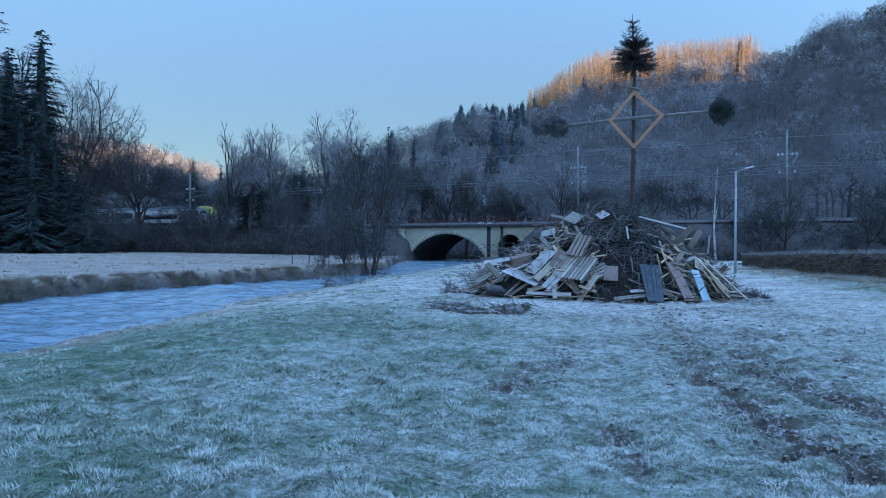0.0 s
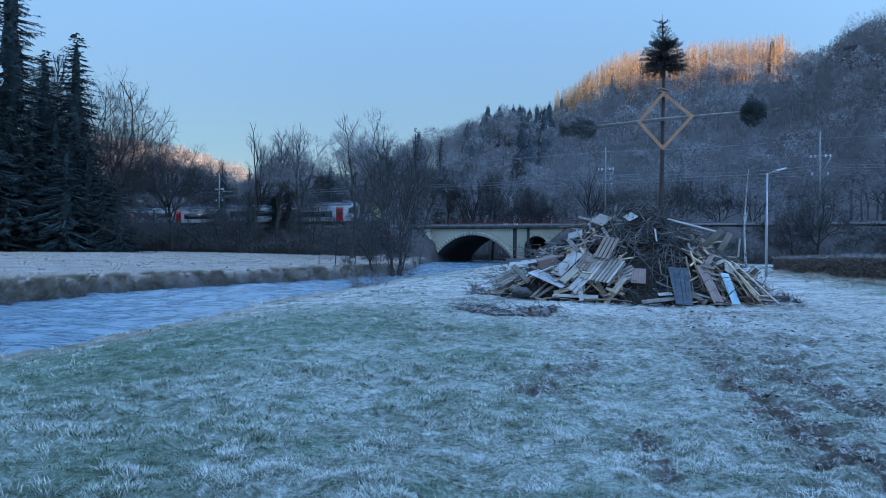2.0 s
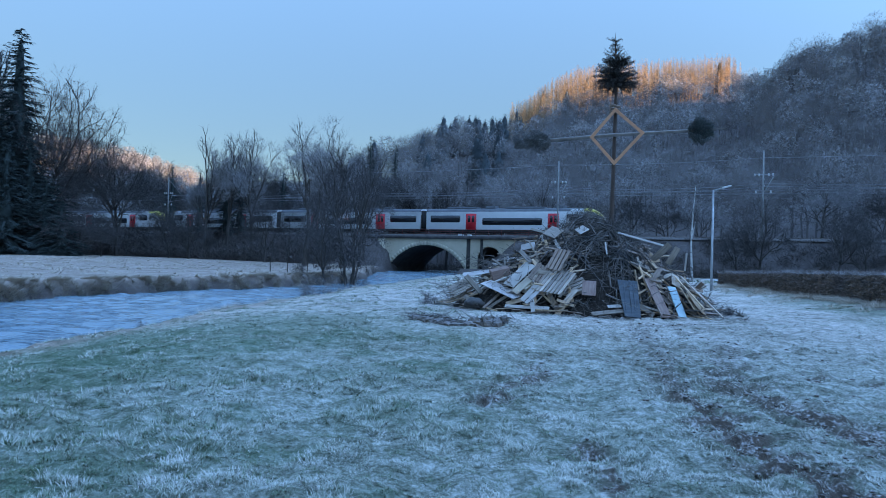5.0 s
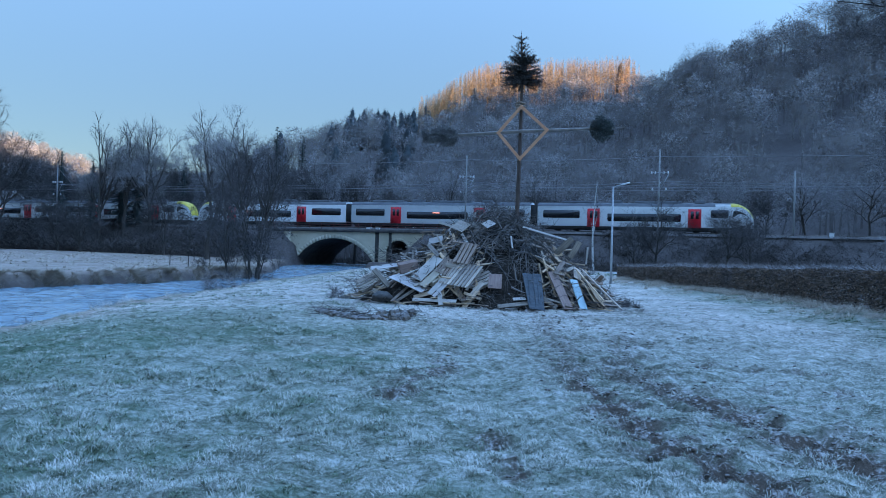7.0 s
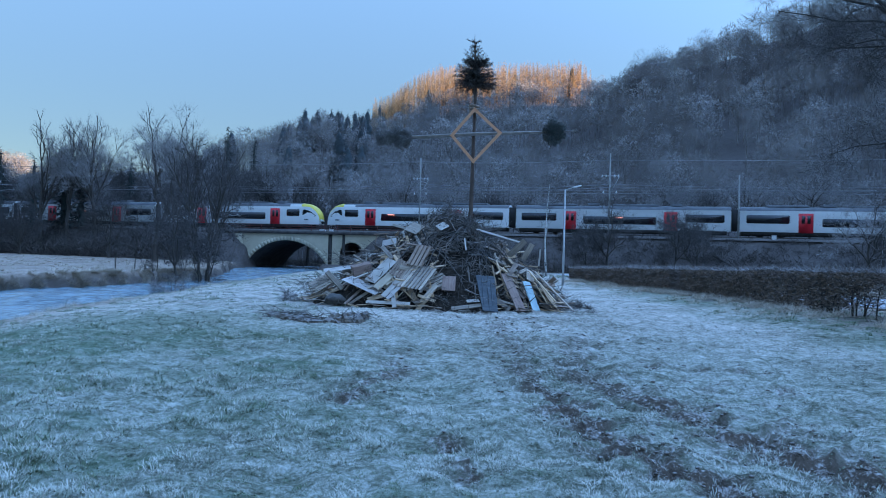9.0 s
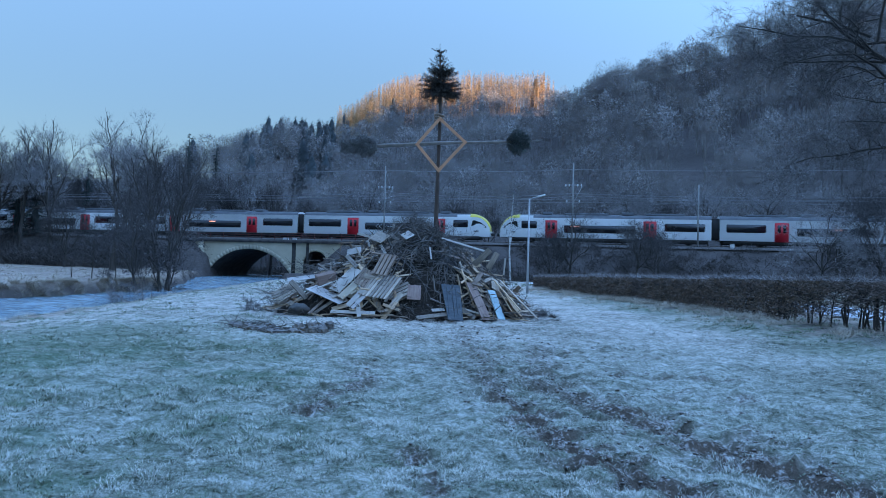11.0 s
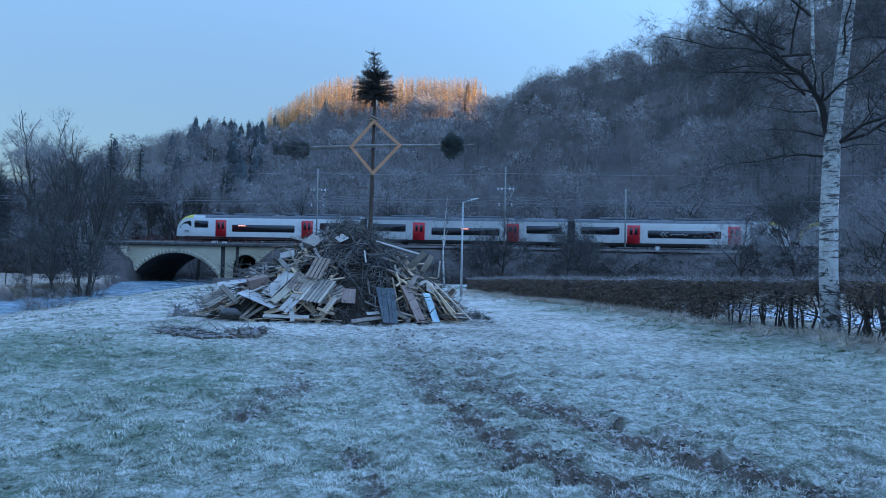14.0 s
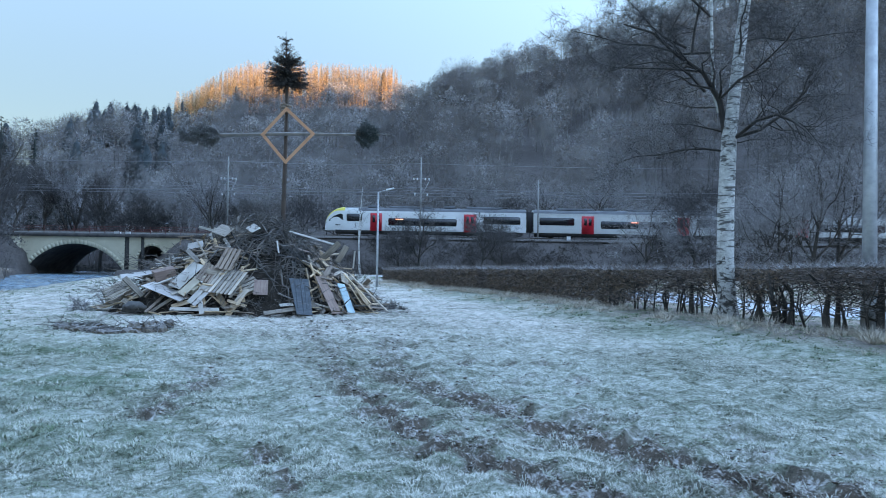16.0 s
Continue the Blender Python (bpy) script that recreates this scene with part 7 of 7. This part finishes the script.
def build_wires():
    masts = [-190, -150, -112, -70.5, -38.2, -0.3, 23.8, 70, 120, 170]
    for name, label, d, z, sag, r in (("overhead_wire", "feeder wire strung from mast to mast", 3.3, 13.75, 0.25, 0.03), ("overhead_wire", "carrying wire over the near track", 0.0, 11.15, 0.45, 0.028),
                                      ("overhead_wire", "contact wire over the near track", 0.0, 10.35, 0.02, 0.025), ("overhead_wire", "carrying wire over the far track", -3.9, 11.2, 0.45, 0.028), ("overhead_wire", "contact wire over the far track", -3.9, 10.35, 0.02, 0.025)):
        pts = []
        for a, b in zip(masts, masts[1:]):
            for k in range(6):
                q = k / 6
                pts.append((a + (b - a) * q, -d, z - sag * 4 * q * (1 - q)))
        g = Geo()
        g.tube(pts, [r] * len(pts), 4)
        tagged(piece(name, g, MAT["wire"], None, label, at_track()), category="wire", group="overhead wires")


build_wires()


def build_house():
    """A small white house seen past the railway."""
    h = tagged(new("house"), "small white house with slate roof behind the railway", "house")
    x, y = bearing(-6.4, 128)
    h.matrix_basis = pose(x, y, float(land(x, y, False)) + 0.0, 0, 0, 18)
    base = 7.2 - h.location.z
    g = Geo()
    g.box((-3.2, -2.5, -1.0), (3.2, 2.5, base))
    g.add([(-3.2, -2.5, base), (-3.2, 2.5, base), (-3.2, 0, base + 0.9), (3.2, -2.5, base), (3.2, 2.5, base), (3.2, 0, base + 0.9)], [(0, 2, 1), (3, 4, 5)])
    piece("wall", g, MAT["plaster"], h)
    g = Geo()
    for sg in (-1, 1):
        g.add([(-3.5, sg * 2.8, base - 0.15), (3.5, sg * 2.8, base - 0.15), (3.5, 0, base + 1.0), (-3.5, 0, base + 1.0), (-3.5, sg * 2.8, base - 0.27), (3.5, sg * 2.8, base - 0.27), (3.5, 0, base + 0.88), (-3.5, 0, base + 0.88)],
              [(0, 1, 2), (0, 2, 3), (4, 6, 5), (4, 7, 6), (0, 4, 5), (0, 5, 1)])
    piece("roof", g, MAT["slate"], h)
    for wx in (-2.2, -0.7, 0.8, 2.2):
        w = piece("window", (lambda q: (q.box((wx - 0.42, -2.56, base - 1.7), (wx + 0.42, -2.48, base - 0.5)), q)[1])(Geo()), MAT["glass"], h)
    for wx in (-1.5, 1.5):
        g = Geo()
        g.box((wx - 0.06, -2.6, base - 2.6), (wx + 0.06, -2.5, base))
        piece("post", g, MAT["wood_brown"], h)


build_house()


def build_trackside():
    for s, w, hgt in ((-13.9, 0.75, 0.30), (-12.6, 0.55, 0.26)):
        sg = tagged(new("trackside_box"), "small white cable box beside the bridge railing", "box", "trackside boxes")
        sg.matrix_basis = at_track(s, 3.6, 4.42)
        part("housing", slab(w, 0.3, hgt, 0.02), MAT["sign"], sg, m=pose(0, 0, hgt / 2))
        part("lid", slab(w + 0.06, 0.36, 0.04, 0.01), MAT["sign"], sg, m=pose(0, 0, hgt + 0.02))
    sg = tagged(new("signal_cabinet"), "small white signal cabinet on the railway bank", "cabinet")
    s0 = 42.2
    sg.matrix_basis = at_track(s0, 3.3, 4.35)
    part("housing", slab(0.45, 0.35, 0.6, 0.02), MAT["sign"], sg, m=pose(0, 0, 0.3))
    part("roof", slab(0.52, 0.42, 0.05, 0.01), MAT["steel"], sg, m=pose(0, 0, 0.62))


build_trackside()


def build_road():
    ys = np.arange(-40, 74, 2.0)
    g = Geo()
    v, t = [], []
    for i, y in enumerate(ys):
        xc = hedge_x(y) + 6.0
        for o in (-2.7, 2.7):
            v.append((xc + o, y, float(land(xc + o, y, False)) + 0.035))
        if i:
            a = 2 * i - 2
            t += [(a, a + 1, a + 3), (a, a + 3, a + 2)]
    g.add(v, t)
    tagged(piece("road", g, MAT["asphalt"], None, "narrow frosted asphalt road behind the hedge"), category="road", kind="structure")


build_road()


# ---- grass, straw and reeds ----
def tufted(cx, cy, per, spread, tall, wide, rng):
    """Blades in tufts: points round each centre, leaning outward. Returns x, y, height, width, lean, way."""
    n = len(cx)
    w = rng.uniform(0, 2 * math.pi, n * per)
    r = np.repeat(spread, per) * np.sqrt(rng.random(n * per))
    x, y = np.repeat(cx, per) + r * np.cos(w), np.repeat(cy, per) + r * np.sin(w)
    h = np.repeat(tall, per) * rng.uniform(0.55, 1.25, n * per)
    return x, y, h, np.repeat(wide, per) * rng.uniform(0.7, 1.3, n * per), rng.uniform(0.6, 1.35, n * per), w + rng.normal(size=n * per) * 0.7


def blades(sets, mat, name, label, sink=0.005):
    """Bent blades of three triangles for sets marked near, single ones for the rest."""
    vs, ts, tips, base = [], [], [], 0
    for near, (x, y, height, width, lean, way), *rime in sets:
        n = len(x)
        p = np.stack([x, y, land(x, y) - sink], 1)
        side = np.stack([-np.sin(way), np.cos(way), 0 * way], 1) * (width / 2)[:, None]
        up = np.sqrt(np.clip(1 - 0.5 * lean**2, 0.12, 1))
        mid = p + np.stack([np.cos(way) * lean * height * 0.35, np.sin(way) * lean * height * 0.35, height * up * 0.62], 1)
        tip = p + np.stack([np.cos(way) * lean * height, np.sin(way) * lean * height, height * up], 1)
        if near:
            v, k, pat, tone = [p - side, p + side, mid + side * 0.8, mid - side * 0.8, tip], 5, [(0, 1, 2), (0, 2, 3), (3, 2, 4)], (0.3, 0.3, 0.85, 0.85, 1.0)
        else:
            v, k, pat, tone = [p - side, p + side, tip], 3, [(0, 1, 2)], (0.45, 0.45, 1.0)
        vs.append(np.stack(v, 1).reshape(-1, 3))
        ts.append((np.array(pat)[None] + (np.arange(n) * k)[:, None, None]).reshape(-1, 3) + base)
        tips.append((np.array(tone)[None] * (rime[0][:, None] if rime else 1.0) * np.ones((n, 1))).ravel())
        base += n * k
    me = big_mesh(name, np.concatenate(vs), np.concatenate(ts), MAT[mat], False, {"tip": np.concatenate(tips)})
    tagged(new(name, me), label, "grass", kind="stuff")


def grow_grass():
    rng = np.random.default_rng(60)
    sets = []
    for r0, r1, dens, per, spread, wide, tall in ((3.3, 6.0, 240, 24, 0.080, 0.0052, 1.05), (6.0, 9.5, 140, 21, 0.090, 0.0088, 1.0), (9.5, 15, 66, 16, 0.11, 0.011, 0.9), (15, 25, 22, 13, 0.15, 0.022, 1.0), (25, 46, 5.0, 12, 0.2, 0.036, 1.3), (46, 75, 1.2, 12, 0.35, 0.07, 1.6)):
        n = int(0.5 * (r1**2 - r0**2) * radians(106) * dens)
        az, r = rng.uniform(radians(-51), radians(55), n), np.sqrt(rng.uniform(r0**2, r1**2, n))
        x, y = r * np.sin(az), r * np.cos(az)
        clump, mud = 0.5 * fbm(x * 1.7, y * 1.7, 3, 95) + 0.5 * fbm(x * 4.1, y * 4.6, 3, 96), mud_at(x, y)
        lush = np.maximum(smooth(1.5, -5.0, x + (fbm(x / 1.7, y / 1.7, 3, 61) - 0.5) * 6), smooth(7.5, 10.5, x))
        ok = (rng.random(n) < (1 - 0.75 * mud) * (x > -16.3) * np.clip(0.75 + 0.6 * clump, 0, 1) * (0.75 + 0.25 * lush)) & (river_at(x, y) < 0.1) & (np.hypot((x - 0.6) / 4.5, (y - 23.4) / 2.7) > 1)
        x, y, clump, lush = x[ok], y[ok], clump[ok], lush[ok]
        h = (0.018 + 0.036 * smooth(0.42, 0.62, clump) * (0.6 + 0.6 * lush)) * rng.uniform(0.7, 1.5, len(x)) * tall
        sets.append((r1 < 7, tufted(x, y, per, np.full(len(x), spread) * rng.uniform(0.6, 1.3, len(x)), h, np.full(len(x), wide), rng), np.repeat(np.clip(1.0 - (0.10 + 0.36 * lush) * np.clip(rng.normal(size=len(x)) * 0.9 + 1, 0, 3) - 0.55 * smooth(0.52, 0.40, clump) - 0.65 * smooth(8.2, 10.4, x), 0.10, 1), per)))
    blades(sets, "grass", "grass", "short green meadow grass white with hoar frost")


grow_grass()


def grow_straw():
    """Dry grass hanging over the far bank, on its meadow, at the hedge's foot and by the water."""
    rng = np.random.default_rng(61)
    sets = []
    y = rng.uniform(12, 58, 1100)
    x = np.interp(y, FAR_BANK[:, 0], FAR_BANK[:, 1]) - np.abs(rng.normal(size=len(y))) * 0.75 + 0.15
    ok = rng.random(len(y)) < 0.12 + 1.5 * smooth(0.40, 0.62, fbm(x / 1.1, y / 1.3, 3, 99))
    sets.append((False, tufted(x[ok], y[ok], 46, rng.uniform(0.10, 0.28, ok.sum()), rng.uniform(0.20, 0.48, ok.sum()), rng.uniform(0.014, 0.03, ok.sum()), rng)))
    r, az = np.sqrt(rng.uniform(26**2, 112**2, 5200)), rng.uniform(radians(-50), radians(-14), 5200)
    x, y = r * np.sin(az), r * np.cos(az)
    s, d = track_sd(x, y)
    ok = (river_at(x, y) < -0.8) & (x < -16.5) & (d > 10) & (rng.random(len(x)) < 0.15 + 1.3 * (fbm(x / 3.5, y / 3.5, 3, 98) - 0.3))
    sets.append((False, tufted(x[ok], y[ok], 14, rng.uniform(0.1, 0.4, ok.sum()), rng.uniform(0.07, 0.26, ok.sum()), rng.uniform(0.03, 0.06, ok.sum()), rng)))
    y = rng.uniform(8, 50, 2000)
    x = hedge_x(y) - 0.4 - np.abs(rng.normal(size=len(y))) * 0.9
    ok = rng.random(len(y)) < 0.1 + 1.4 * smooth(0.45, 0.7, fbm(x / 0.8, y / 1.4, 3, 94))
    sets.append((False, tufted(x[ok], y[ok], 30, rng.uniform(0.08, 0.22, ok.sum()), rng.uniform(0.10, 0.38, ok.sum()), rng.uniform(0.006, 0.013, ok.sum()), rng)))
    y = rng.uniform(9, 62, 420)
    x = np.interp(y, NEAR_BANK[:, 0], NEAR_BANK[:, 1]) + rng.normal(size=len(y)) * 0.3 + 0.2
    ok = rng.random(len(y)) < 0.05 + 1.2 * smooth(0.5, 0.72, fbm(x / 1.5, y / 1.5, 3, 92))
    sets.append((False, tufted(x[ok], y[ok], 20, rng.uniform(0.08, 0.2, ok.sum()), rng.uniform(0.12, 0.45, ok.sum()), rng.uniform(0.008, 0.018, ok.sum()), rng)))
    for _, q in sets:
        q[4][:] = rng.uniform(0.7, 1.38, len(q[4]))
    over = sets[0][1]  # hanging toward the water
    over[4][:], over[5][:] = rng.uniform(1.0, 1.4, len(over[4])), rng.normal(size=len(over[5])) * 0.9
    blades(sets, "straw", "dry_grass", "dry straw-coloured grass rimed with frost along the banks")


grow_straw()


def strew_clods():
    """Frozen clods thrown up along the ruts."""
    rng = np.random.default_rng(63)
    shapes = []
    for k in range(6):
        bm = bmesh.new()
        bmesh.ops.create_icosphere(bm, subdivisions=1, radius=1.0)
        off = Vector((k * 7.3, 0, 0))
        v = np.array([tuple(p.co * (1 + 1.0 * noise.noise(p.co * 1.6 + off))) for p in bm.verts]) * np.array((1, 0.8, 0.42))
        t = np.array([[q.index for q in f.verts] for f in bm.faces])
        bm.free()
        shapes.append((v, t))
    n = 70000
    x, y = rng.uniform(-2, 7, n), 3.8 + 17 * rng.random(n) ** 1.3
    m = mud_at(x, y)
    ok = (rng.random(n) < m * 0.38) & (np.hypot((x - 0.6) / 4.5, (y - 23.4) / 2.7) > 1)
    x, y = x[ok], y[ok]
    size = (0.007 + 0.024 * rng.random(len(x)) ** 2.2) * (0.75 + 0.025 * y) * rng.uniform(0.6, 1.3, len(x))
    v, t = stamp(shapes, x, y, land(x, y) + size * 0.2, size, rng.uniform(0, 6.28, len(x)), rng.integers(0, 6, len(x)))
    tagged(new("clods", big_mesh("clods", v, t, MAT["clod"])), "frozen brown clods of earth dusted with frost along the ruts", "clods", kind="stuff")


strew_clods()


def build_bank_bushes():
    for x, y, h, seed, mat, st in ((-12.6, 36.8, 1.5, 71, "twig_frost", 6), (-13.2, 35.9, 1.0, 72, "twig_frost", 5), (-18.5, 47.5, 1.6, 73, "twig", 6), (-17.2, 48.2, 1.8, 74, "twig", 6), (-16.4, 51.5, 1.7, 75, "twig", 6), (-19.6, 60.0, 2.6, 76, "twig", 5), (-20.4, 72.0, 3.4, 77, "twig", 5),
                                   (-12.4, 13.2, 0.7, 78, "twig_frost", 6), (-12.6, 19.6, 0.5, 79, "twig_frost", 6), (-22.4, 82.0, 3.6, 80, "twig", 5), (-24.6, 80.0, 3.6, 84, "twig", 6), (-26.4, 84.0, 4.0, 85, "twig", 6), (-23.3, 77.0, 3.0, 86, "twig", 6), (-17.9, 52.0, 2.2, 87, "twig", 7), (-15.4, 52.6, 2.0, 88, "twig", 7), (5.0, 24.0, 0.45, 81, "twig", 5), (4.7, 22.6, 0.4, 82, "twig", 5), (-4.1, 23.2, 0.8, 83, "twig_frost", 7)):
        bare_tree("bush", "low rimed bush at the water's edge" if mat == "twig_frost" else "low dark leafless bush on the bank", x, y, h, seed, radius=0.02, stems=st, mat_wood="branch" if mat == "twig_frost" else "bark", mat_twig=mat,
                  levels=2, kids=(7, 4), twigs=4, twig_len=0.25, twig_w=0.014, thin=0.006, clear=0.1, ratio0=0.5, group="bushes on the bank")


build_bank_bushes()


# ---- what moves ----
def motions():
    # the leading nose's place along the line, in metres, by seconds
    run = [(0.0, -67.2), (2.0, -37.6), (3.5, -15.5), (6.0, 20.0), (8.0, 50.2), (10.0, 79.4), (12.0, 108.6), (14.0, 138.8), (16.0, 171.0)]
    walk(lead_unit, [(t, at_track(s - 39.98, 0, RAIL_Z)) for t, s in run])
    walk(trail_unit, [(t, at_track(s - 39.98 - 80.1, 0, RAIL_Z)) for t, s in run])
    walk(river, [(0.0, pose(0, 0, WATER_Z)), (8.0, pose(-0.5, 4.4, WATER_Z)), (16.0, pose(-1.0, 8.8, WATER_Z))])


motions()
